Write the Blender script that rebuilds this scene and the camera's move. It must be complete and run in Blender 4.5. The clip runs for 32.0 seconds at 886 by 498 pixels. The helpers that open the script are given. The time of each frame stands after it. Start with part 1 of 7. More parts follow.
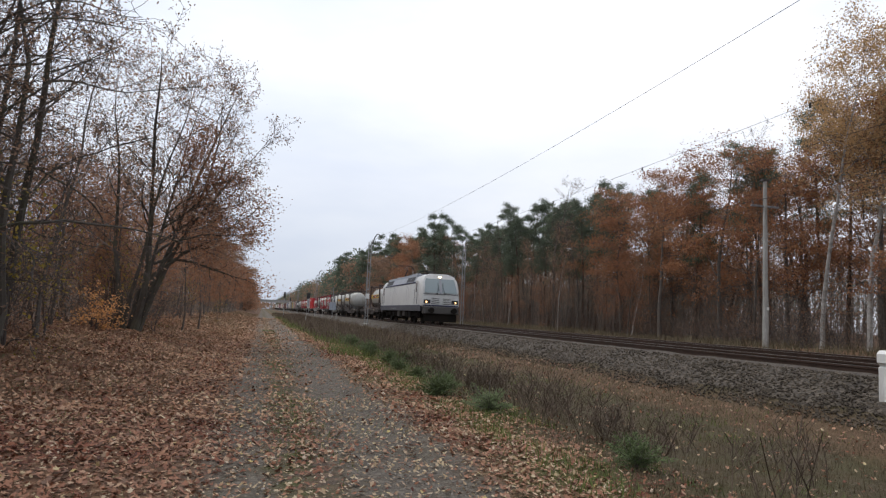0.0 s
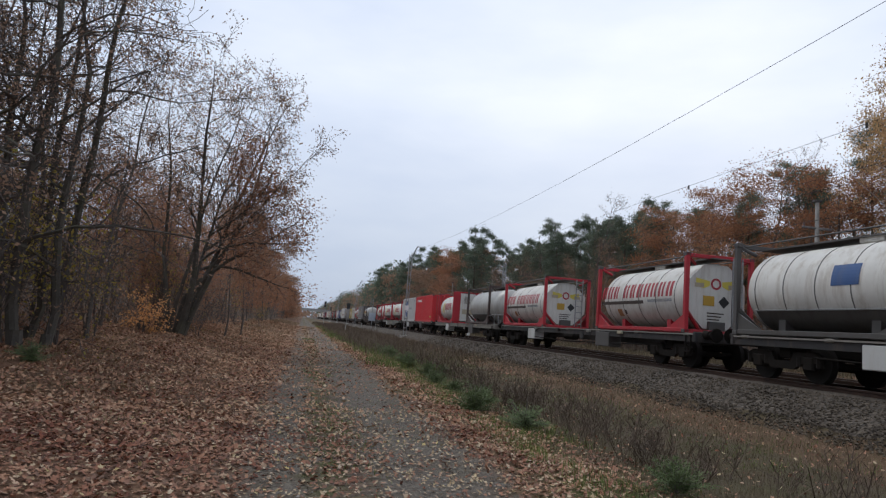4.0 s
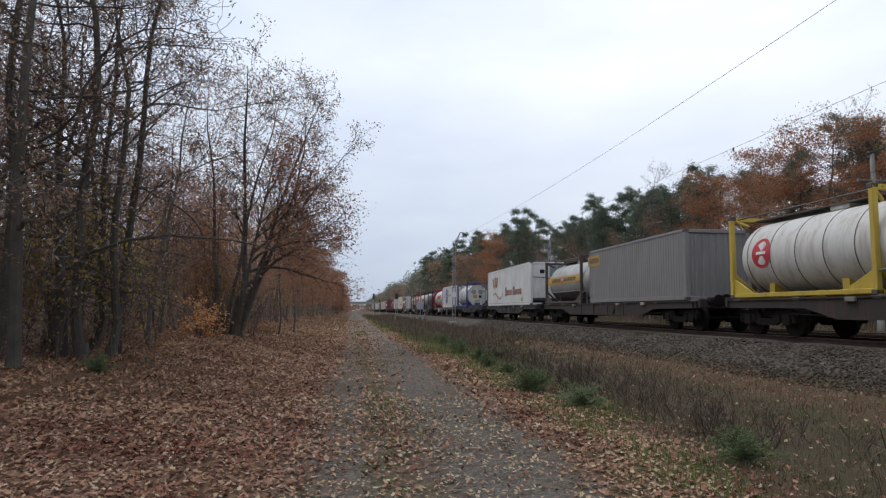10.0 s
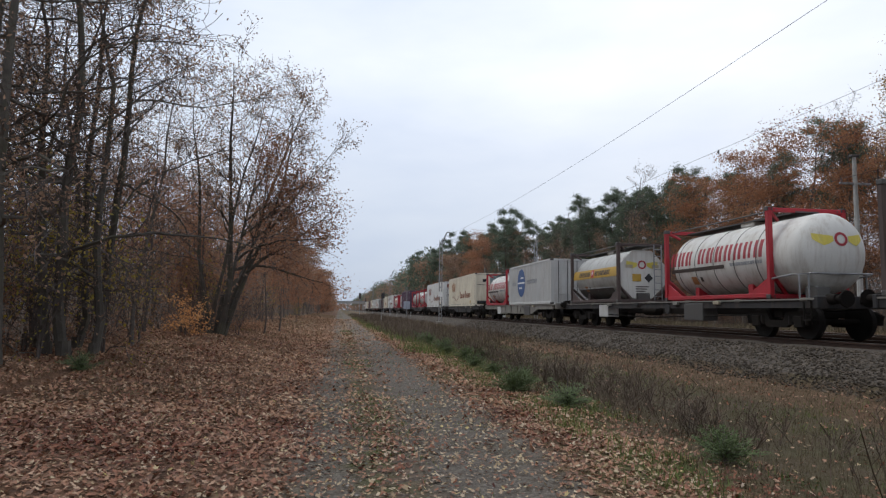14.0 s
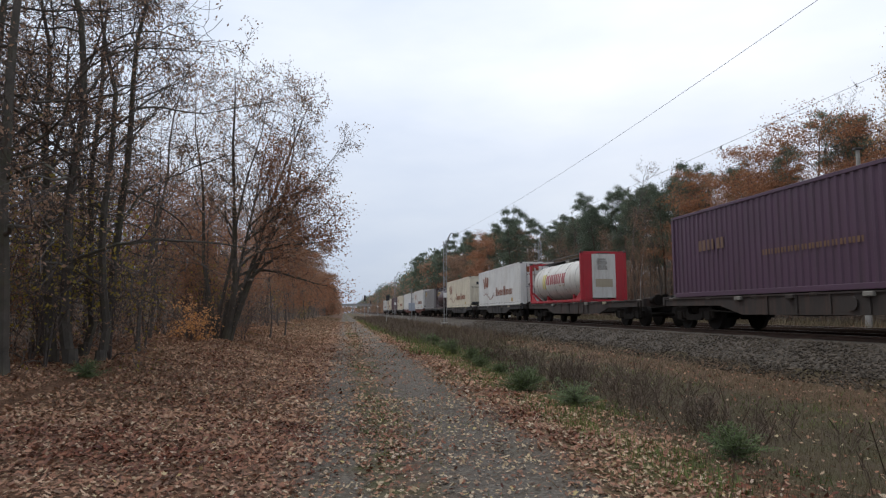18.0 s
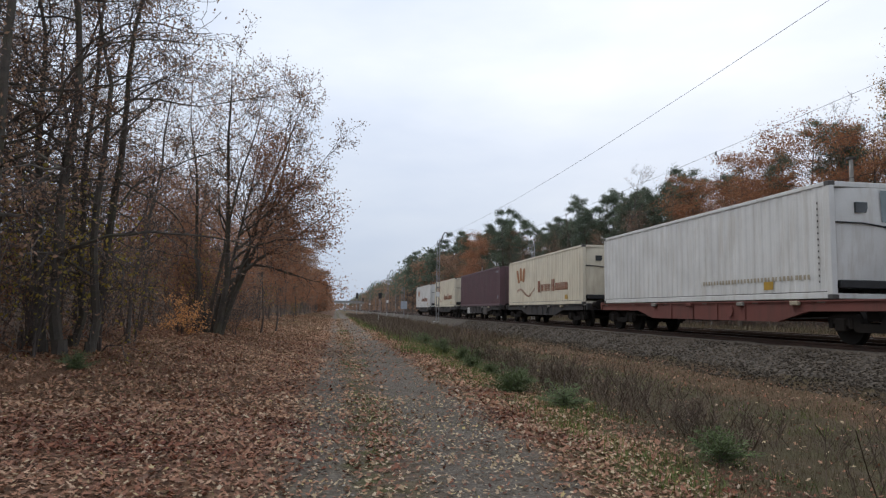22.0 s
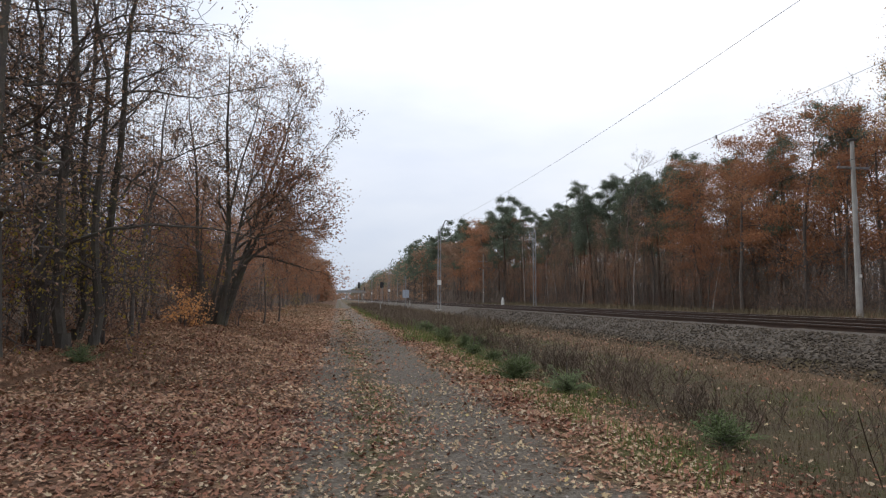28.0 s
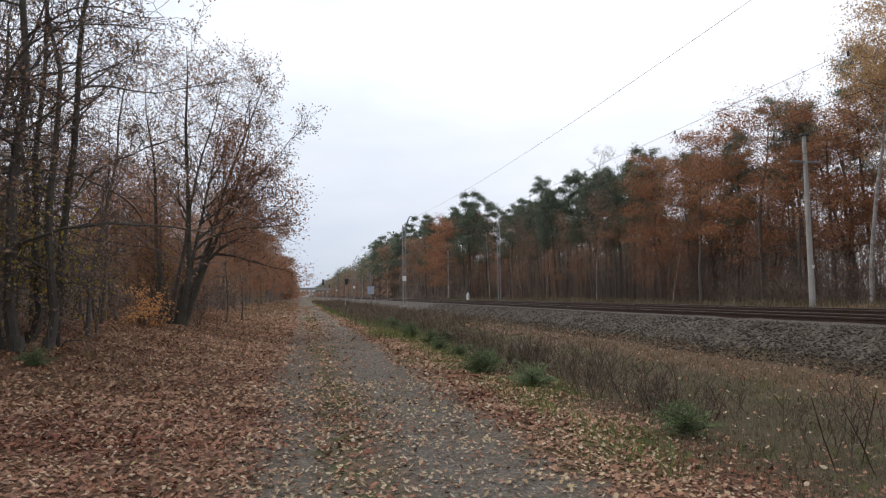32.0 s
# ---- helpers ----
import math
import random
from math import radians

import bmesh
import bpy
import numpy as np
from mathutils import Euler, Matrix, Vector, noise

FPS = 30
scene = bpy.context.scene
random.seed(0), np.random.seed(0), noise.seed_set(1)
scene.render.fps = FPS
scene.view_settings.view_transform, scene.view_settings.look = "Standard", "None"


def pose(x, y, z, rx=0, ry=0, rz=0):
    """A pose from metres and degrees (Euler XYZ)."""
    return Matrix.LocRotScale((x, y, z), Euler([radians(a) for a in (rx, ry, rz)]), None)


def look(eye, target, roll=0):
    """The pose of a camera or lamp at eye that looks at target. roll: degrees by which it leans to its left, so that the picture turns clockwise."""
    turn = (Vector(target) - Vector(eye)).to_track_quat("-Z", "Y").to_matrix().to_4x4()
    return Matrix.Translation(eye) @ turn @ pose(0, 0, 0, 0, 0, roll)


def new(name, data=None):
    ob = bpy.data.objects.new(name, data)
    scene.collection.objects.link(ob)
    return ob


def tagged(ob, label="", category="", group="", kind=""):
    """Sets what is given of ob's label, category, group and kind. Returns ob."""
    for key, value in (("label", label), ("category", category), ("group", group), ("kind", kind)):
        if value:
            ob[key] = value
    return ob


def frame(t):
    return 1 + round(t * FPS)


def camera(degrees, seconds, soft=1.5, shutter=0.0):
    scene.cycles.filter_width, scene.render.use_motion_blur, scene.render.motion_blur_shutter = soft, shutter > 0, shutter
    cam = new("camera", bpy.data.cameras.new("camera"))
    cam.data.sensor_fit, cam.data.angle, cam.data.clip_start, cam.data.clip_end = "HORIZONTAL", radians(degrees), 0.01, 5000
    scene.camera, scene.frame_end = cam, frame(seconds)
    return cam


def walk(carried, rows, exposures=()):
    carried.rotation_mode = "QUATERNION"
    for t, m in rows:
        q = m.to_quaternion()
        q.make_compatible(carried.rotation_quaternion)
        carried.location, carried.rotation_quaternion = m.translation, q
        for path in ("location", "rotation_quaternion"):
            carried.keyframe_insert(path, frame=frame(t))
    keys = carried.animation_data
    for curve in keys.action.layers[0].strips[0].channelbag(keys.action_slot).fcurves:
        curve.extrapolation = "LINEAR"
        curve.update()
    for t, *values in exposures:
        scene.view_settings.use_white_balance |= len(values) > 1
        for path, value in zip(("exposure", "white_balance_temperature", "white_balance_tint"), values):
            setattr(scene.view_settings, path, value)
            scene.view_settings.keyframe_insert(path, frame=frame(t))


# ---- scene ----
# ---- camera: it stands on the track beside the railway and only turns ----
EXPOSURES = [(0.0, 0.21, 6500, 10), (0.6, 0.04, 6250, 10), (1.2, -0.1, 6000, 10), (2.0, -0.06, 6200, 10), (6.0, -0.02, 6000, 9), (9.0, 0.05, 6150, 9), (19.0, 0.06, 6250, 9), (25.5, 0.04, 6250, 9), (27.4, 0.2, 6450, 10), (32.0, 0.25, 6500, 10)]
EYE = (0.0, 0.0, 1.6)
cam = camera(67.43, 32.0, soft=1.25)


def aim(turn, tilt, lean):
    """The camera turned to the right of +y, tilted up and leaning to its left, in degrees."""
    a, b = radians(turn), radians(tilt)
    way = Vector((math.sin(a) * math.cos(b), math.cos(a) * math.cos(b), math.sin(b)))
    return look(EYE, Vector(EYE) + way, lean)


walk(cam, [(t, aim(*turns)) for t, *turns in [
    (0, 14.95, 5.75, 2.53), (0.5, 13.22, 6.60, 3.09), (1, 12.20, 6.82, 4.39), (1.5, 11.62, 5.11, 4.94),
    (2, 12.14, 4.67, 4.65), (2.5, 12.20, 4.81, 4.46), (3, 12.11, 5.66, 4.55), (3.5, 11.69, 6.65, 4.85),
    (5.5, 9.16, 6.27, 1.19), (6, 8.84, 5.80, 0.39), (6.5, 8.61, 5.58, -0.11), (7, 8.30, 5.52, -0.18),
    (7.5, 7.98, 5.35, -0.04), (8, 7.79, 5.13, 0.19), (8.5, 7.63, 5.05, 0.63), (9, 7.39, 5.10, 0.74),
    (9.5, 7.34, 5.26, 0.91), (10, 7.68, 5.30, 0.35), (10.5, 8.04, 5.41, 0.56), (11, 8.30, 5.64, 0.28),
    (11.5, 8.47, 5.79, 0.45), (12, 8.65, 5.68, 0.45), (12.5, 8.76, 5.52, 0.55), (13, 8.84, 5.35, 0.60),
    (13.5, 8.81, 5.27, 0.63), (14, 8.83, 5.28, 0.61), (14.5, 8.90, 5.21, 0.58), (16.5, 8.53, 5.20, -0.43),
    (17, 8.38, 5.22, -0.45), (17.5, 8.39, 5.30, -0.39), (18, 8.49, 5.37, -0.43), (18.5, 8.59, 5.35, -0.73),
    (19, 8.72, 5.18, -0.86), (19.5, 8.82, 5.23, -0.31), (20, 8.89, 5.39, -0.17), (20.5, 8.85, 5.55, 0.13),
    (21, 8.82, 5.54, 0.50), (21.5, 8.87, 5.42, 0.67), (22, 9.05, 5.30, 0.87), (22.5, 9.38, 5.34, 1.06),
    (23, 9.53, 5.47, 1.44), (23.5, 9.50, 5.55, 1.29), (24, 9.42, 5.49, 0.87), (24.5, 9.31, 5.36, 0.40),
    (25, 9.25, 5.22, 0.22), (25.5, 9.21, 5.19, 0.14), (27.5, 8.76, 4.39, -0.22), (28, 8.97, 4.28, 0.00),
    (28.5, 9.41, 4.18, -0.08), (29, 9.98, 4.03, -0.03), (29.5, 10.50, 4.03, -0.16), (30, 10.84, 4.05, -0.32),
    (30.5, 11.25, 4.16, 0.13), (31, 11.57, 4.19, 0.17), (31.5, 11.83, 4.05, -0.74), (32, 12.02, 3.89, -0.86),
]], EXPOSURES)


# ---- light: a flat overcast sky and a weak, very wide sun behind the cloud ----
def overcast():
    w = bpy.data.worlds.new("sky")
    scene.world = w
    w.use_nodes = True
    nt = w.node_tree
    nt.nodes.clear()
    out = nt.nodes.new("ShaderNodeOutputWorld")
    bg = nt.nodes.new("ShaderNodeBackground")
    sky = nt.nodes.new("ShaderNodeTexSky")
    sky.sky_type = "NISHITA"
    sky.sun_disc = False
    sky.sun_elevation, sky.sun_rotation = radians(24), radians(35)
    dim = nt.nodes.new("ShaderNodeMix")
    dim.data_type = "RGBA"
    dim.blend_type = "MULTIPLY"
    dim.inputs[0].default_value = 1.0
    dim.inputs[7].default_value = (0.09, 0.09, 0.09, 1)
    nt.links.new(sky.outputs[0], dim.inputs[6])
    co = nt.nodes.new("ShaderNodeTexCoord")
    mp = nt.nodes.new("ShaderNodeMapping")
    mp.inputs["Scale"].default_value = (1.0, 1.0, 3.2)
    mp.inputs["Rotation"].default_value = (0.2, -0.25, 0.4)
    nt.links.new(co.outputs["Generated"], mp.inputs[0])
    nz = nt.nodes.new("ShaderNodeTexNoise")
    nz.inputs["Scale"].default_value, nz.inputs["Detail"].default_value = 1.7, 5
    nz.inputs["Roughness"].default_value = 0.52
    nt.links.new(mp.outputs[0], nz.inputs[0])
    ramp = nt.nodes.new("ShaderNodeValToRGB")
    ramp.color_ramp.elements[0].position, ramp.color_ramp.elements[1].position = 0.33, 0.66
    ramp.color_ramp.elements[0].color = (0.70, 0.76, 0.89, 1)
    ramp.color_ramp.elements[1].color = (0.93, 0.95, 1.0, 1)
    nt.links.new(nz.outputs[0], ramp.inputs[0])
    mix = nt.nodes.new("ShaderNodeMix")
    mix.data_type = "RGBA"
    mix.inputs[0].default_value = 0.93
    nt.links.new(dim.outputs[2], mix.inputs[6])
    nt.links.new(ramp.outputs[0], mix.inputs[7])
    # an overcast sky is darker and bluer towards the horizon, all the way round
    sep = nt.nodes.new("ShaderNodeSeparateXYZ")
    nt.links.new(co.outputs["Generated"], sep.inputs[0])
    low = nt.nodes.new("ShaderNodeValToRGB")
    low.color_ramp.elements[0].position, low.color_ramp.elements[1].position = 0.0, 0.34
    low.color_ramp.elements[0].color = (0.56, 0.6, 0.66, 1)
    low.color_ramp.elements[1].color = (1.0, 1.0, 1.0, 1)
    nt.links.new(sep.outputs[2], low.inputs[0])
    dusk = nt.nodes.new("ShaderNodeMix")
    dusk.data_type, dusk.blend_type = "RGBA", "MULTIPLY"
    dusk.inputs[0].default_value = 1.0
    nt.links.new(mix.outputs[2], dusk.inputs[6])
    nt.links.new(low.outputs[0], dusk.inputs[7])
    nt.links.new(dusk.outputs[2], bg.inputs[0])
    bg.inputs[1].default_value = 1.06
    nt.links.new(bg.outputs[0], out.inputs[0])
    sun = bpy.data.lights.new("sun", "SUN")
    sun.energy, sun.angle, sun.color = 1.1, radians(25), (1.0, 0.95, 0.88)
    ob = new("sun", sun)
    ob.matrix_basis = look((0, 0, 60), (25, -20, 0))


overcast()


# ---- materials ----
def nodes_of(name):
    m = bpy.data.materials.new(name)
    m.use_nodes = True
    nt = m.node_tree
    return m, nt, nt.nodes["Principled BSDF"]


def noise_node(nt, vec, scale, detail=4, rough=0.55):
    n = nt.nodes.new("ShaderNodeTexNoise")
    n.inputs["Scale"].default_value, n.inputs["Detail"].default_value = scale, detail
    n.inputs["Roughness"].default_value = rough
    nt.links.new(vec, n.inputs["Vector"])
    return n.outputs[0]


def ramp_node(nt, fac, stops):
    r = nt.nodes.new("ShaderNodeValToRGB")
    els = r.color_ramp.elements
    while len(els) < len(stops):
        els.new(0.5)
    for e, (p, c) in zip(els, stops):
        e.position, e.color = p, (*c, 1)
    nt.links.new(fac, r.inputs[0])
    return r.outputs[0]


def math_node(nt, op, a, b=None, c=None, clamp=False):
    n = nt.nodes.new("ShaderNodeMath")
    n.operation, n.use_clamp = op, clamp
    for i, v in enumerate((a, b, c)):
        if v is None:
            continue
        if isinstance(v, (int, float)):
            n.inputs[i].default_value = v
        else:
            nt.links.new(v, n.inputs[i])
    return n.outputs[0]


def mix_node(nt, fac, a, b, blend="MIX"):
    n = nt.nodes.new("ShaderNodeMix")
    n.data_type, n.blend_type = "RGBA", blend
    for i, v in ((0, fac), (6, a), (7, b)):
        if isinstance(v, tuple):
            n.inputs[i].default_value = (*v, 1)
        elif isinstance(v, (int, float)):
            n.inputs[i].default_value = v
        else:
            nt.links.new(v, n.inputs[i])
    return n.outputs[2]


def bump_node(nt, bsdf, height, strength, distance):
    b = nt.nodes.new("ShaderNodeBump")
    b.inputs["Strength"].default_value, b.inputs["Distance"].default_value = strength, distance
    nt.links.new(height, b.inputs["Height"])
    nt.links.new(b.outputs[0], bsdf.inputs["Normal"])


def surface(name, dark, light, scale=2.0, fine=25.0, rough=0.7, metal=0.0, bump=0.3, grime=None, streak=False, spec=0.5):
    """A surface with broad stains and fine grain; grime is a dirt colour in patches, streak draws it out downwards."""
    m, nt, bsdf = nodes_of(name)
    co = nt.nodes.new("ShaderNodeTexCoord").outputs["Object"]
    broad = noise_node(nt, co, scale, 5, 0.6)
    grain = noise_node(nt, co, fine, 3, 0.6)
    col = ramp_node(nt, broad, [(0.3, dark), (0.7, light)])
    col = mix_node(nt, 0.18, col, ramp_node(nt, grain, [(0.35, dark), (0.65, light)]))
    if grime:
        vec = co
        if streak:
            mp = nt.nodes.new("ShaderNodeMapping")
            mp.inputs["Scale"].default_value = (3.0, 3.0, 0.35)
            nt.links.new(co, mp.inputs[0])
            vec = mp.outputs[0]
        patch = noise_node(nt, vec, 1.3, 6, 0.7)
        fac = math_node(nt, "MULTIPLY", ramp_node(nt, patch, [(0.48, (0, 0, 0)), (0.75, (1, 1, 1))]), 0.75)
        col = mix_node(nt, fac, col, grime)
    nt.links.new(col, bsdf.inputs["Base Color"])
    bsdf.inputs["Metallic"].default_value = metal
    bsdf.inputs["Specular IOR Level"].default_value = spec
    nt.links.new(math_node(nt, "MULTIPLY_ADD", broad, 0.25, rough - 0.12, True), bsdf.inputs["Roughness"])
    if bump:
        bump_node(nt, bsdf, math_node(nt, "ADD", grain, broad), bump, 0.01)
    return m


def leafy(name, stops, rough=0.7, see_through=0.25):
    """Foliage whose pieces each take their own tint."""
    m, nt, bsdf = nodes_of(name)
    geo = nt.nodes.new("ShaderNodeNewGeometry")
    info = nt.nodes.new("ShaderNodeObjectInfo")
    r = math_node(nt, "FRACT", math_node(nt, "MULTIPLY_ADD", info.outputs["Random"], 0.35, geo.outputs["Random Per Island"]))
    col = ramp_node(nt, r, stops)
    co = nt.nodes.new("ShaderNodeTexCoord").outputs["Object"]
    col = mix_node(nt, 0.35, col, ramp_node(nt, noise_node(nt, co, 0.6, 3), [(0.35, stops[0][1]), (0.65, stops[-1][1])]))
    nt.links.new(col, bsdf.inputs["Base Color"])
    bsdf.inputs["Roughness"].default_value = rough
    bsdf.inputs["Specular IOR Level"].default_value = 0.25
    if see_through:
        tr = nt.nodes.new("ShaderNodeBsdfTranslucent")
        nt.links.new(col, tr.inputs[0])
        mx = nt.nodes.new("ShaderNodeMixShader")
        mx.inputs[0].default_value = see_through
        nt.links.new(bsdf.outputs[0], mx.inputs[1])
        nt.links.new(tr.outputs[0], mx.inputs[2])
        nt.links.new(mx.outputs[0], nt.nodes["Material Output"].inputs[0])
    return m


def glow(name, colour, power):
    m, nt, bsdf = nodes_of(name)
    bsdf.inputs["Base Color"].default_value = (*colour, 1)
    bsdf.inputs["Emission Color"].default_value = (*colour, 1)
    bsdf.inputs["Emission Strength"].default_value = power
    return m


def glassy(name, colour, rough=0.08):
    m, nt, bsdf = nodes_of(name)
    bsdf.inputs["Base Color"].default_value = (*colour, 1)
    bsdf.inputs["Roughness"].default_value = rough
    bsdf.inputs["Specular IOR Level"].default_value = 0.8
    return m


def band(nt, x, centre, half, soft):
    """1 inside centre +- half, fading over soft."""
    d = math_node(nt, "ABSOLUTE", math_node(nt, "SUBTRACT", x, centre))
    n = nt.nodes.new("ShaderNodeMapRange")
    n.interpolation_type = "SMOOTHSTEP"
    nt.links.new(d, n.inputs[0])
    for i, v in ((1, half - soft), (2, half + soft), (3, 1.0), (4, 0.0)):
        n.inputs[i].default_value = v
    return n.outputs[0]


def ground_material():
    """Leaf litter, a gravel track with two wheel lines, a mossy strip, dry grass and forest floor, by place."""
    m, nt, bsdf = nodes_of("ground_cover")
    pos = nt.nodes.new("ShaderNodeNewGeometry").outputs["Position"]
    sep = nt.nodes.new("ShaderNodeSeparateXYZ")
    nt.links.new(pos, sep.inputs[0])
    big, mid, fine = noise_node(nt, pos, 0.35, 4), noise_node(nt, pos, 2.2, 5, 0.65), noise_node(nt, pos, 26, 4, 0.7)
    wob = math_node(nt, "MULTIPLY_ADD", mid, 1.1, -0.55)
    x = math_node(nt, "ADD", math_node(nt, "ADD", sep.outputs[0], wob), math_node(nt, "MULTIPLY_ADD", big, 0.8, -0.4))
    vor = nt.nodes.new("ShaderNodeTexVoronoi")
    vor.inputs["Scale"].default_value = 14
    nt.links.new(pos, vor.inputs["Vector"])
    cell = nt.nodes.new("ShaderNodeSeparateXYZ")
    nt.links.new(vor.outputs["Color"], cell.inputs[0])
    litter = ramp_node(nt, cell.outputs[0], [(0.0, (0.035, 0.022, 0.015)), (0.4, (0.1, 0.052, 0.031)), (0.75, (0.19, 0.1, 0.058)), (1.0, (0.32, 0.21, 0.13))])
    litter = mix_node(nt, 0.45, litter, ramp_node(nt, mid, [(0.3, (0.05, 0.03, 0.019)), (0.7, (0.17, 0.094, 0.055))]))
    gravel = ramp_node(nt, fine, [(0.3, (0.06, 0.053, 0.044)), (0.5, (0.132, 0.118, 0.099)), (0.72, (0.24, 0.216, 0.182))])
    gravel = mix_node(nt, ramp_node(nt, noise_node(nt, pos, 5.5, 5, 0.7), [(0.45, (0, 0, 0)), (0.7, (0.7, 0.7, 0.7))]), gravel, (0.07, 0.05, 0.033))
    gravel = mix_node(nt, ramp_node(nt, noise_node(nt, pos, 1.1, 4, 0.6), [(0.5, (0, 0, 0)), (0.68, (0.3, 0.3, 0.3))]), gravel, (0.075, 0.08, 0.035))
    grass = ramp_node(nt, fine, [(0.3, (0.035, 0.045, 0.014)), (0.7, (0.11, 0.125, 0.04))])
    dry = ramp_node(nt, fine, [(0.25, (0.04, 0.031, 0.02)), (0.55, (0.1, 0.078, 0.05)), (0.8, (0.175, 0.138, 0.09))])
    dry = mix_node(nt, ramp_node(nt, noise_node(nt, pos, 0.9, 5, 0.65), [(0.42, (0, 0, 0)), (0.62, (0.75, 0.75, 0.75))]), dry, (0.068, 0.07, 0.028))
    dry = mix_node(nt, ramp_node(nt, mid, [(0.4, (0, 0, 0)), (0.7, (0.6, 0.6, 0.6))]), dry, (0.08, 0.052, 0.03))
    floor = ramp_node(nt, mid, [(0.3, (0.09, 0.052, 0.033)), (0.7, (0.24, 0.13, 0.075))])
    col = mix_node(nt, band(nt, x, -40.0, 35.0, 1.2), litter, floor)
    wheel = math_node(nt, "MAXIMUM", band(nt, x, -0.1, 0.34, 0.25), band(nt, x, 1.55, 0.72, 0.25))
    col = mix_node(nt, math_node(nt, "MULTIPLY", band(nt, x, 0.85, 1.35, 0.6), 0.5), col, gravel)
    mid_strip = math_node(nt, "MULTIPLY", band(nt, x, 0.55, 0.3, 0.3), ramp_node(nt, mid, [(0.42, (0, 0, 0)), (0.6, (1, 1, 1))]))
    col = mix_node(nt, math_node(nt, "MULTIPLY", mid_strip, 0.85), col, grass)
    col = mix_node(nt, math_node(nt, "MULTIPLY", wheel, 0.85), col, gravel)
    green = math_node(nt, "MULTIPLY", band(nt, x, 3.4, 0.9, 0.5), ramp_node(nt, big, [(0.4, (0, 0, 0)), (0.6, (1, 1, 1))]))
    col = mix_node(nt, math_node(nt, "MULTIPLY", green, 0.8), col, grass)
    col = mix_node(nt, band(nt, x, 14.0, 9.8, 0.5), col, dry)
    ochre = ramp_node(nt, fine, [(0.3, (0.07, 0.043, 0.026)), (0.7, (0.19, 0.115, 0.068))])
    col = mix_node(nt, math_node(nt, "MULTIPLY", band(nt, x, 9.0, 0.75, 0.4), 0.8), col, ochre)
    col = mix_node(nt, band(nt, x, 222.0, 198.0, 1.5), col, floor)
    nt.links.new(col, bsdf.inputs["Base Color"])
    bsdf.inputs["Roughness"].default_value = 0.92
    bsdf.inputs["Specular IOR Level"].default_value = 0.2
    h = math_node(nt, "ADD", math_node(nt, "MULTIPLY", vor.outputs["Distance"], 0.5), math_node(nt, "ADD", fine, math_node(nt, "MULTIPLY", mid, 2.0)))
    bump_node(nt, bsdf, h, 0.8, 0.05)
    return m


def ballast_material():
    m, nt, bsdf = nodes_of("ballast_stone")
    pos = nt.nodes.new("ShaderNodeNewGeometry").outputs["Position"]
    vor = nt.nodes.new("ShaderNodeTexVoronoi")
    vor.inputs["Scale"].default_value = 15
    nt.links.new(pos, vor.inputs["Vector"])
    cell = nt.nodes.new("ShaderNodeSeparateXYZ")
    nt.links.new(vor.outputs["Color"], cell.inputs[0])
    col = ramp_node(nt, cell.outputs[0], [(0, (0.016, 0.012, 0.009)), (0.5, (0.05, 0.039, 0.027)), (1, (0.14, 0.112, 0.08))])
    col = mix_node(nt, 0.4, col, ramp_node(nt, noise_node(nt, pos, 0.7, 4), [(0.35, (0.034, 0.024, 0.017)), (0.65, (0.075, 0.06, 0.046))]))
    nt.links.new(col, bsdf.inputs["Base Color"])
    bsdf.inputs["Roughness"].default_value = 0.9
    bump_node(nt, bsdf, vor.outputs["Distance"], 0.9, 0.04)
    return m


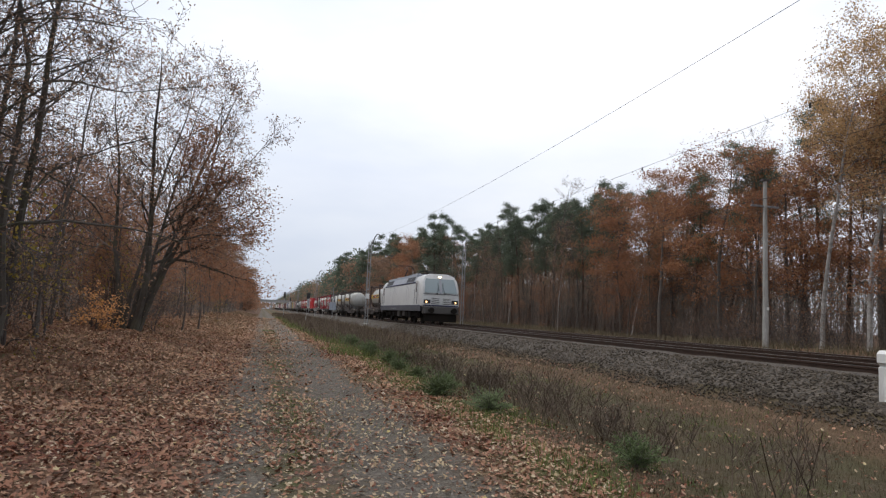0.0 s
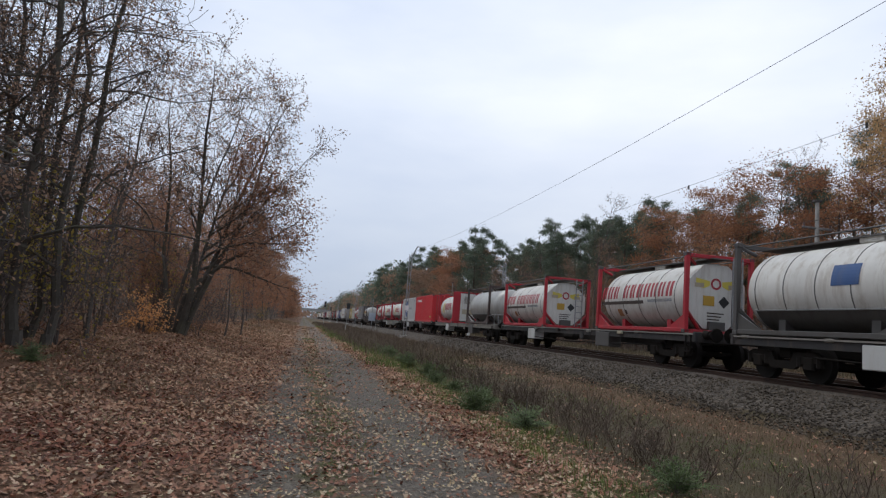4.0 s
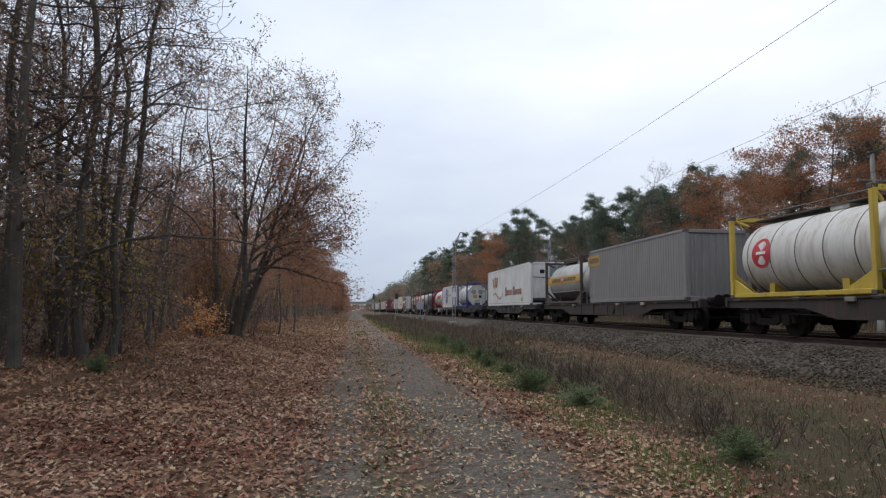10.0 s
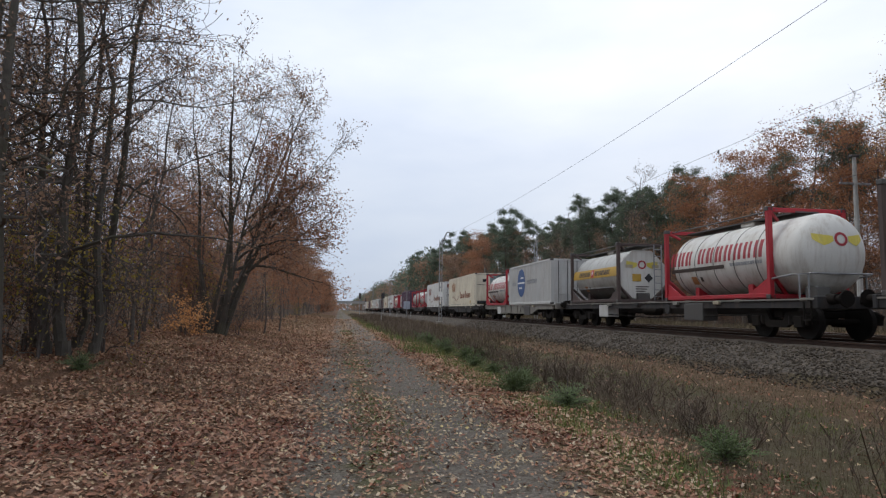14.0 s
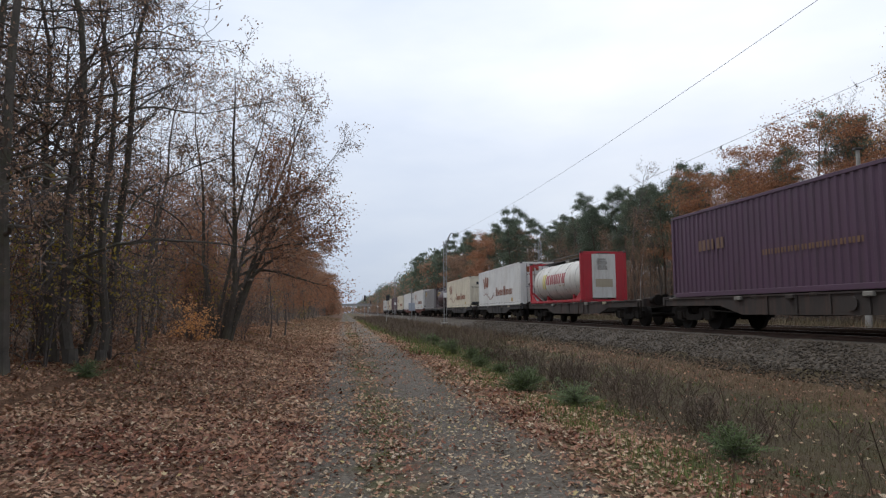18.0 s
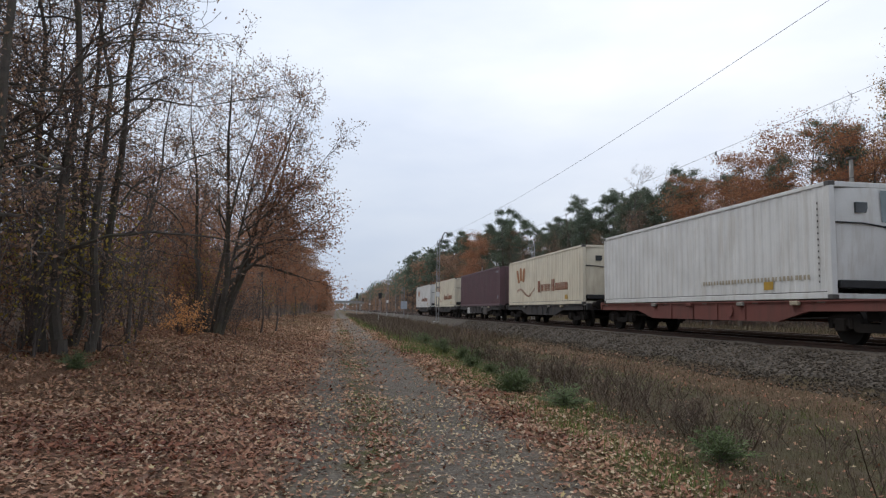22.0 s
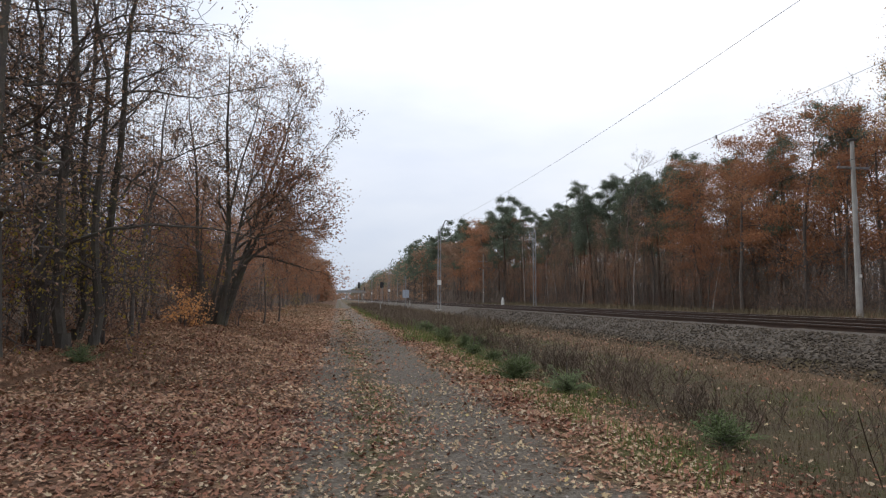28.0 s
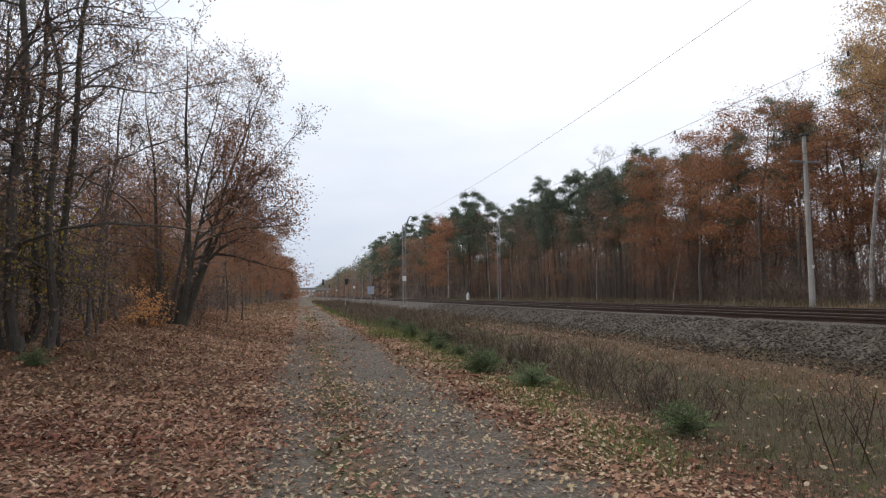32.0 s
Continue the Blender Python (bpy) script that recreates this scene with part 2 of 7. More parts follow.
M = {
    "ground": ground_material(),
    "ballast": ballast_material(),
    "stone": leafy("loose_stone", [(0, (0.02, 0.015, 0.011)), (0.5, (0.052, 0.041, 0.03)), (1, (0.135, 0.11, 0.083))], 0.9, 0),
    "bark": surface("bark", (0.06, 0.05, 0.043), (0.15, 0.128, 0.108), 6, 40, 0.95, bump=1.0),
    "mossbark": surface("mossy_bark", (0.045, 0.039, 0.034), (0.115, 0.1, 0.082), 3, 40, 0.95, bump=1.0, grime=(0.095, 0.097, 0.052)),
    "pinebark": surface("pine_bark", (0.045, 0.031, 0.023), (0.115, 0.078, 0.056), 4, 30, 0.95, bump=1.0),
    "birchbark": surface("birch_bark", (0.22, 0.205, 0.185), (0.5, 0.475, 0.44), 5, 30, 0.8, bump=0.5, grime=(0.06, 0.05, 0.04)),
    "twig": surface("twigs", (0.06, 0.049, 0.044), (0.125, 0.102, 0.09), 2, 20, 0.95, bump=0),
    "oakleaf": leafy("autumn_oak_leaves", [(0, (0.2, 0.088, 0.055)), (0.4, (0.31, 0.138, 0.075)), (0.75, (0.4, 0.185, 0.09)), (1, (0.46, 0.255, 0.13))], see_through=0.55),
    "brownleaf": leafy("brown_leaves", [(0, (0.18, 0.115, 0.08)), (0.5, (0.29, 0.182, 0.122)), (1, (0.41, 0.27, 0.18))], see_through=0.5),
    # one bare brush in two tones: this lifted for haze between the trunks,
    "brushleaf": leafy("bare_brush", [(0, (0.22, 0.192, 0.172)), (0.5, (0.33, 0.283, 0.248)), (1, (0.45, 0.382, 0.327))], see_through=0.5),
    # and this darker copy with the wood's shade put into its colour
    "brushshade": leafy("shaded_bare_brush", [(0, (0.11, 0.093, 0.08)), (0.5, (0.18, 0.15, 0.126)), (1, (0.27, 0.224, 0.187))], see_through=0.5),
    "rustleaf": leafy("rust_brown_leaves", [(0, (0.22, 0.11, 0.068)), (0.5, (0.34, 0.165, 0.095)), (1, (0.45, 0.24, 0.14))], see_through=0.55),
    "yellowleaf": leafy("yellow_leaves", [(0, (0.28, 0.2, 0.04)), (0.5, (0.46, 0.33, 0.07)), (1, (0.3, 0.27, 0.07))], see_through=0.45),
    "birchleaf": leafy("pale_birch_leaves", [(0, (0.46, 0.28, 0.13)), (0.5, (0.58, 0.4, 0.21)), (1, (0.5, 0.33, 0.17))], see_through=0.5),
    "orangeleaf": leafy("bright_orange_leaves", [(0, (0.68, 0.33, 0.12)), (0.5, (0.8, 0.45, 0.19)), (1, (0.72, 0.42, 0.2))], see_through=0.5),
    "needles": leafy("pine_needles", [(0, (0.075, 0.1, 0.072)), (0.5, (0.115, 0.145, 0.1)), (1, (0.18, 0.205, 0.138))], 0.75, 0.35),
    "spruce": leafy("spruce_needles", [(0, (0.06, 0.088, 0.038)), (0.5, (0.108, 0.145, 0.06)), (1, (0.17, 0.205, 0.088))], 0.75, 0.15),
    "grass": leafy("green_grass", [(0, (0.06, 0.1, 0.028)), (0.5, (0.115, 0.165, 0.042)), (1, (0.21, 0.21, 0.07))]),
    "drygrass": leafy("dry_grass", [(0, (0.07, 0.056, 0.033)), (0.5, (0.125, 0.1, 0.059)), (1, (0.21, 0.172, 0.106))]),
    "weed": leafy("dead_weed_stalks", [(0, (0.052, 0.038, 0.029)), (0.5, (0.105, 0.077, 0.057)), (1, (0.19, 0.14, 0.102))]),
    "palegrass": leafy("pale_withered_grass", [(0, (0.14, 0.09, 0.052)), (0.5, (0.22, 0.145, 0.085)), (1, (0.32, 0.23, 0.145))]),
    "litter": leafy("fallen_leaves", [(0, (0.06, 0.024, 0.019)), (0.25, (0.145, 0.042, 0.026)), (0.5, (0.25, 0.08, 0.042)), (0.72, (0.31, 0.118, 0.062)), (0.9, (0.39, 0.22, 0.13)), (1, (0.54, 0.39, 0.27))], 0.75, 0.1),
    "littertan": leafy("tan_fallen_leaves", [(0, (0.12, 0.052, 0.03)), (0.3, (0.25, 0.105, 0.052)), (0.6, (0.35, 0.165, 0.083)), (0.85, (0.43, 0.25, 0.145)), (1, (0.54, 0.39, 0.26))], 0.75, 0.1),
    "litterpale": leafy("pale_fallen_leaves", [(0, (0.27, 0.18, 0.12)), (0.4, (0.4, 0.3, 0.21)), (0.88, (0.54, 0.45, 0.35)), (1, (0.48, 0.38, 0.14))], 0.6, 0.15),
    "concrete": surface("weathered_concrete", (0.24, 0.23, 0.21), (0.42, 0.41, 0.38), 1.5, 30, 0.9, bump=0.5, grime=(0.13, 0.12, 0.1), streak=True),
    "sleeper": surface("stained_concrete_sleeper", (0.06, 0.05, 0.042), (0.14, 0.12, 0.1), 4, 30, 0.9, bump=0.5),
    "rail": surface("rusty_rail", (0.035, 0.02, 0.014), (0.08, 0.046, 0.032), 4, 40, 0.75, 0.3),
    "railtop": surface("polished_rail_head", (0.2, 0.19, 0.18), (0.4, 0.38, 0.36), 3, 40, 0.35, 0.9, bump=0.1),
    "galv": surface("galvanised_steel", (0.2, 0.205, 0.21), (0.36, 0.365, 0.37), 3, 30, 0.55, 0.6, bump=0.2, grime=(0.12, 0.1, 0.085), streak=True),
    "wire": surface("copper_wire", (0.03, 0.028, 0.026), (0.06, 0.055, 0.05), 3, 20, 0.6, 0.5, bump=0),
    "white": surface("white_paint", (0.62, 0.62, 0.6), (0.8, 0.8, 0.78), 1.5, 30, 0.6, bump=0.15, grime=(0.35, 0.32, 0.28), streak=True),
    "black": surface("black_paint", (0.012, 0.012, 0.013), (0.03, 0.03, 0.031), 3, 30, 0.6, bump=0.2),
}


# ---- mesh tools ----
class Shape:
    """Collects vertices and faces for one mesh."""

    def __init__(self):
        self.v, self.f = [], []

    def add(self, verts, faces):
        n = len(self.v)
        self.v.extend(tuple(p) for p in verts)
        self.f.extend(tuple(i + n for i in face) for face in faces)
        return self

    def box(self, x0, x1, y0, y1, z0, z1, c=0.0):
        """A box, its edges cut by c."""
        if c <= 0:
            self.add([(x, y, z) for x in (x0, x1) for y in (y0, y1) for z in (z0, z1)],
                     [(0, 1, 3, 2), (4, 6, 7, 5), (0, 4, 5, 1), (2, 3, 7, 6), (0, 2, 6, 4), (1, 5, 7, 3)])
            return self
        verts, faces = [], []
        idx = {}
        for i, x in enumerate((x0, x1)):
            for j, y in enumerate((y0, y1)):
                for k, z in enumerate((z0, z1)):
                    s = (1 - 2 * i, 1 - 2 * j, 1 - 2 * k)
                    for a in range(3):
                        p = [x + s[0] * c, y + s[1] * c, z + s[2] * c]
                        p[a] = (x, y, z)[a]
                        idx[i, j, k, a] = len(verts)
                        verts.append(p)
        for a in range(3):
            b, d = (a + 1) % 3, (a + 2) % 3
            for e in (0, 1):
                def at(u, w):
                    q = [0, 0, 0]
                    q[a], q[b], q[d] = e, u, w
                    return (*q, a)
                ring = [idx[at(0, 0)], idx[at(1, 0)], idx[at(1, 1)], idx[at(0, 1)]]
                faces.append(ring if e else ring[::-1])
            for u in (0, 1):
                for w in (0, 1):
                    q0, q1 = [0, 0, 0], [0, 0, 0]
                    q0[b], q0[d], q1[b], q1[d] = u, w, u, w
                    q1[a] = 1
                    faces.append((idx[(*q0, b)], idx[(*q1, b)], idx[(*q1, d)], idx[(*q0, d)]))
        for i in (0, 1):
            for j in (0, 1):
                for k in (0, 1):
                    faces.append(tuple(idx[i, j, k, a] for a in range(3)))
        return self.add(verts, faces)

    def tube(self, path, radii, sides=6, caps=True):
        """A round bar along points; radii is one number or one a point."""
        path = [Vector(p) for p in path]
        if isinstance(radii, (int, float)):
            radii = [radii] * len(path)
        verts, faces = [], []
        for i, p in enumerate(path):
            d = (path[min(i + 1, len(path) - 1)] - path[max(i - 1, 0)]).normalized()
            u = d.orthogonal().normalized() if abs(d.z) < 0.9 else d.cross(Vector((0, 1, 0))).normalized()
            w = d.cross(u)
            for k in range(sides):
                a = 2 * math.pi * k / sides
                verts.append(p + radii[i] * (math.cos(a) * u + math.sin(a) * w))
        for i in range(len(path) - 1):
            for k in range(sides):
                a, b = i * sides + k, i * sides + (k + 1) % sides
                faces.append((a, b, b + sides, a + sides))
        if caps:
            faces.append(tuple(range(sides))[::-1])
            faces.append(tuple(range((len(path) - 1) * sides, len(path) * sides)))
        return self.add(verts, faces)

    def lathe(self, profile, sides=24, centre=(0, 0, 0)):
        """Turned about the y axis through centre; profile of (y, radius)."""
        verts, faces = [], []
        for y, r in profile:
            for k in range(sides):
                a = 2 * math.pi * k / sides
                verts.append((centre[0] + r * math.cos(a), centre[1] + y, centre[2] + r * math.sin(a)))
        for i in range(len(profile) - 1):
            for k in range(sides):
                a, b = i * sides + k, i * sides + (k + 1) % sides
                faces.append((a, a + sides, b + sides, b))
        faces.append(tuple(range(sides)))
        faces.append(tuple(range((len(profile) - 1) * sides, len(profile) * sides))[::-1])
        return self.add(verts, faces)

    def wheel(self, x0, x1, y, z, r, sides=20):
        """A disc about an axle along x."""
        verts = [(x, y + r * math.cos(2 * math.pi * k / sides), z + r * math.sin(2 * math.pi * k / sides)) for x in (x0, x1) for k in range(sides)]
        faces = [(k, (k + 1) % sides, (k + 1) % sides + sides, k + sides) for k in range(sides)]
        faces += [tuple(range(sides))[::-1], tuple(range(sides, 2 * sides))]
        return self.add(verts, faces)

    def prism(self, outline, x0, x1):
        """A plate with an outline in (y, z), from x0 to x1."""
        n = len(outline)
        verts = [(x, y, z) for x in (x0, x1) for y, z in outline]
        faces = [(k, (k + 1) % n, (k + 1) % n + n, k + n) for k in range(n)]
        faces += [tuple(range(n))[::-1], tuple(range(n, 2 * n))]
        return self.add(verts, faces)

    def mesh(self, name, material, smooth=False):
        me = bpy.data.meshes.new(name)
        me.from_pydata(self.v, [], self.f)
        me.materials.append(material)
        if smooth:
            me.shade_smooth()
            me.set_sharp_from_angle(angle=radians(35))
        me.update()
        return me


def part(name, shape, material, parent=None, label="", smooth=False, at=None):
    """Links a shape as one mesh under a thing or a part."""
    ob = new(name, shape.mesh(name, material, smooth))
    if parent:
        ob.parent = parent
    if at:
        ob.matrix_basis = at
    return tagged(ob, label)


def thing(name, label, category, group="", at=None):
    ob = new(name)
    ob.empty_display_size = 0.3
    if at:
        ob.matrix_basis = at
    return tagged(ob, label, category, group)


def setting(name, shape, material, label, category, smooth=False, kind="structure"):
    return tagged(part(name, shape, material, smooth=smooth), label, category, kind=kind)


def quads(name, verts, per, material, label, category, parent=None, kind="stuff"):
    """Many loose pieces of per corners each, as one mesh."""
    me = bpy.data.meshes.new(name)
    n = len(verts) // per
    me.from_pydata(np.asarray(verts).reshape(-1, 3).tolist(), [], np.arange(n * per).reshape(n, per).tolist())
    me.materials.append(material)
    ob = new(name, me)
    if parent:
        ob.parent = parent
    return tagged(ob, label, category, kind=kind)


# ---- ground, ballast and the two tracks ----
TRACKS = (12.95, 16.95)
RAIL_Z = 0.94
WIRE_Z = RAIL_Z + 5.3
PROFILE = [(-400, 1.2), (-60, 0.9), (-14, 0.55), (-7, 0.36), (-4, 0.17), (-1.2, 0.03), (0, -0.02), (0.6, 0.02), (1.4, -0.03), (2.3, 0.02), (3.2, 0.0),
           (4.5, -0.12), (6.5, -0.2), (8.3, -0.1), (9.5, 0.12), (10.6, 0.5), (20.4, 0.6), (21.5, 0.55), (26, 0.66), (60, 0.9), (400, 1.4)]


def ground_z(x, y):
    z = float(np.interp(x, *zip(*PROFILE)))
    near = min(1.0, max(0.0, (12.0 - abs(x - 1)) / 10))
    z += 0.05 * noise.noise((x * 0.8, y * 0.5, 0)) + 0.02 * noise.noise((x * 2.5, y * 2.5, 5)) * near
    z += 0.36 * min(1.0, max(0.0, (-1.6 - x) / 3)) * min(1.0, max(0.0, (y - 11) / 14))
    if x < -5 or x > 23:
        z += 0.25 * noise.noise((x * 0.1, y * 0.1, 9))
    return z


def build_ground():
    xs = sorted({*np.linspace(-14, 11, 84).round(2), *np.linspace(11, 30, 14).round(2), *(-400, -250, -150, -90, -60, -40, -30, -24, -20, -17, 35, 45, 60, 90, 150, 250, 400)})
    ys = sorted({*np.linspace(-4, 30, 100).round(2), *np.linspace(30, 120, 60).round(2), *(-900, -600, -300, -150, -80, -40, -20, -10), *range(130, 420, 15), 500, 650, 900, 1300, 1900})
    verts = [(x, y, ground_z(x, y)) for y in ys for x in xs]
    n = len(xs)
    faces = [(j * n + i, j * n + i + 1, (j + 1) * n + i + 1, (j + 1) * n + i) for j in range(len(ys) - 1) for i in range(n - 1)]
    setting("ground", Shape().add(verts, faces), M["ground"], "leaf-strewn ground with a two-rut gravel track and dry grass", "ground", smooth=True)


def build_ballast():
    """One bed of crushed stone under both tracks, its shoulders sloping down."""
    cut = [(9.55, 0.05), (10.1, 0.36), (11.15, 0.76), (11.6, 0.8), (14.3, 0.8), (14.95, 0.76), (15.6, 0.8), (18.3, 0.8), (18.8, 0.76), (20.2, 0.3)]
    ys = [-800, -400, -150, -80, -40, -15, *np.arange(-5, 60, 0.7), *np.arange(60, 200, 5), 260, 400, 700, 1500]
    verts = []
    for y in ys:
        for x, z in cut:
            k = 0.07 if y < 80 else 0.0
            verts.append((x + k * noise.noise((x, y * 1.3, 2)), y, z + k * 0.7 * noise.noise((x * 1.7, y * 1.7, 7))))
    n = len(cut)
    faces = [(j * n + i, j * n + i + 1, (j + 1) * n + i + 1, (j + 1) * n + i) for j in range(len(ys) - 1) for i in range(n - 1)]
    setting("ballast_bed", Shape().add(verts, faces), M["ballast"], "dark grey crushed-stone ballast bed under the rails", "ballast", smooth=True)


RAIL_CUT = [(-0.075, 0), (-0.075, 0.012), (-0.012, 0.03), (-0.01, 0.115), (-0.036, 0.13), (-0.036, 0.168), (0.036, 0.168), (0.036, 0.13), (0.01, 0.115), (0.012, 0.03), (0.075, 0.012), (0.075, 0)]


def build_rails():
    for cx in TRACKS:
        for side in (-0.753, 0.753):
            s = Shape()
            n = len(RAIL_CUT)
            verts = [(cx + side + u, y, RAIL_Z - 0.172 + w) for y in (-800, 1500) for u, w in RAIL_CUT]
            s.add(verts, [(k, (k + 1) % n, (k + 1) % n + n, k + n) for k in range(n)])
            rail = setting("rail", s, M["rail"], "rust-brown steel rail with a worn bright head", "rail")
            top = Shape().box(cx + side - 0.03, cx + side + 0.03, -800, 1500, RAIL_Z - 0.004, RAIL_Z + 0.001)
            part("rail_head", top, M["railtop"], rail)


build_ground()
build_ballast()
build_rails()


# ---- trees ----
def grow(rng, shape, twigs, tips, start, way, length, radius, level, top, spec):
    """One stem and, from it, its boughs; tips gathers where leaves may sit."""
    seg = spec["segments"][level]
    p, d = Vector(start), Vector(way).normalized()
    path, radii = [p.copy()], [radius]
    for i in range(seg):
        bend = spec["bend"][level]
        d = (d + Vector((rng.gauss(0, bend), rng.gauss(0, bend), rng.gauss(0, bend) + spec["lift"][level]))).normalized()
        p = p + d * (length / seg)
        path.append(p.copy())
        taper = 1 - (i + 1) / seg
        radii.append(max(radius * (0.07 + 0.93 * taper ** 0.9) if level == 0 else radius * (0.2 + 0.8 * taper), 0.006))
    (shape if level < 2 else twigs).tube(path, radii, (7, 5, 3, 3)[level], caps=False)
    if level >= spec["levels"] - 1:
        tips.extend(path[1:])
        return
    count = spec["count"][level]
    for k in range(count):
        f = spec["base"][level] + (1 - spec["base"][level]) * (k + rng.random()) / count
        i = min(int(f * seg), seg - 1)
        q = path[i].lerp(path[i + 1], f * seg - i)
        axis = (path[i + 1] - path[i]).normalized()
        u = axis.orthogonal().normalized()
        u.rotate(Matrix.Rotation(rng.random() * 6.283 + k * 2.4, 3, axis))
        ang = radians(rng.uniform(*spec["angle"][level]))
        way2 = axis * math.cos(ang) + u * math.sin(ang)
        ln = length * spec["reach"][level] * rng.uniform(0.6, 1.15) * (1 - spec["cone"][level] * f)
        grow(rng, shape, twigs, tips, q, way2, ln, max(radii[i] * spec["thin"][level] * rng.uniform(0.7, 1.1), 0.007), level + 1, top, spec)


def leaves(rng, tips, count, size, spread, flat=1.0, clumps=0, wide=0.5):
    """Leaf blades about the tips, four corners each; clumps draws them together into that many sprays."""
    out = []
    if not tips:
        return out
    if clumps:
        tips = [rng.choice(tips) for _ in range(clumps)]
    for _ in range(count):
        t = tips[rng.randrange(len(tips))]
        p = t + Vector((rng.gauss(0, spread), rng.gauss(0, spread), rng.gauss(0, spread * flat)))
        u = Vector((rng.gauss(0, 1), rng.gauss(0, 1), rng.gauss(0, 1))).normalized()
        w = u.orthogonal().normalized()
        w.rotate(Matrix.Rotation(rng.random() * 6.283, 3, u))
        s = size * rng.uniform(0.6, 1.3)
        out += [p - u * s, p - w * s * wide, p + u * s, p + w * s * wide]
    return out


def quad_shape(corners):
    s = Shape()
    s.v = [tuple(c) for c in corners]
    s.f = [(i, i + 1, i + 2, i + 3) for i in range(0, len(corners), 4)]
    return s


OAK = dict(levels=4, segments=(9, 6, 4, 1), bend=(0.07, 0.2, 0.24, 0.25), lift=(0.05, 0.02, 0.01, 0.0), count=(16, 7, 4), base=(0.2, 0.25, 0.2),
           angle=((50, 85), (25, 60), (25, 65)), reach=(0.4, 0.5, 0.5), cone=(0.5, 0.3, 0.2), thin=(0.34, 0.5, 0.5))
THIN = dict(levels=4, segments=(10, 5, 4, 1), bend=(0.07, 0.18, 0.24, 0.25), lift=(0.06, 0.04, 0.03, 0.0), count=(22, 6, 4), base=(0.25, 0.2, 0.2),
            angle=((35, 75), (25, 60), (25, 65)), reach=(0.27, 0.5, 0.5), cone=(0.5, 0.3, 0.2), thin=(0.32, 0.5, 0.5))
PINE = dict(levels=3, segments=(10, 5, 3), bend=(0.03, 0.16, 0.25), lift=(0.03, 0.09, 0.08), count=(24, 6), base=(0.42, 0.3),
            angle=((55, 90), (30, 70)), reach=(0.2, 0.5), cone=(0.6, 0.2), thin=(0.3, 0.5))
BUSH = dict(levels=3, segments=(3, 6, 3), bend=(0.1, 0.2, 0.28), lift=(0.0, 0.04, 0.02), count=(10, 7), base=(0.0, 0.2),
            angle=((15, 60), (25, 65)), reach=(2.2, 0.5), cone=(0.1, 0.2), thin=(0.7, 0.5))

KINDS = {}


def tree_kind(key, seed, spec, height, radius, foliage, bark, label, category="tree", stem=None):
    """Builds the meshes of one kind of tree once; foliage lists (material, blades, size, spread, flatness, clumps, width)."""
    rng = random.Random(seed)
    wood, twigs, tips = Shape(), Shape(), []
    grow(rng, wood, twigs, tips, (0, 0, -0.2), (rng.gauss(0, 0.04), rng.gauss(0, 0.04), 1), stem or height, radius, 0, height, spec)
    wood.tube([(0, 0, -0.25), (0, 0, 0.0), (0, 0, 0.35)], [radius * 1.45, radius * 1.2, radius * 0.98], 7, caps=False)
    meshes = [("trunk", wood.mesh("trunk", M[bark], True))]
    if twigs.v:
        meshes.append(("branch_spray", twigs.mesh("branch_spray", M["twig"])))
    for mat, count, size, spread, flat, clumps, wide in foliage:
        meshes.append(("crown", quad_shape(leaves(rng, tips, count, size, spread, flat, clumps, wide)).mesh("crown", M[mat])))
    KINDS[key] = (meshes, label, category)


def plant(key, x, y, scale=1.0, turn=0.0, group="", name="tree", label="", lean=(0, 0), stand=None):
    """Sets one tree as a thing of its own, or, far off, as one of many in a stand."""
    meshes, text, category = KINDS[key]
    if stand:
        at = pose(x, y, ground_z(x, y), lean[0], lean[1], turn) @ Matrix.Scale(scale, 4)
        for nm, me in meshes:
            ob = new("stand_" + nm, me)
            ob.parent, ob.matrix_basis = stand, at
            tagged(ob, kind="stuff")
        return stand
    root = thing(name, label or text, category, group, at=pose(x, y, ground_z(x, y), lean[0], lean[1], turn) @ Matrix.Scale(scale, 4))
    for nm, me in meshes:
        ob = new(nm, me)
        ob.parent = root
        if nm != "trunk":
            tagged(ob, kind="stuff")
    return root


FAROAK = dict(OAK, levels=3, base=(0.15, 0.2), count=(14, 6), segments=(6, 4, 3))
FARPINE = dict(PINE, count=(15, 4), segments=(6, 3, 2))
FARTHIN = dict(THIN, levels=3, count=(18, 6), segments=(7, 4, 3))
TALL = dict(PINE, base=(0.64, 0.3), count=(15, 6), reach=(0.17, 0.5))
BIRCH = dict(THIN, count=(26, 7, 4), base=(0.45, 0.2, 0.2), reach=(0.3, 0.5, 0.5))
EDGE = dict(OAK, base=(0.16, 0.15, 0.12), count=(18, 8, 5), reach=(0.39, 0.49, 0.52), segments=(12, 10, 6, 3), bend=(0.1, 0.22, 0.28, 0.3), lift=(0.06, 0.02, 0.02, 0.0),
            angle=((45, 90), (25, 65), (25, 65)), thin=(0.44, 0.55, 0.6))


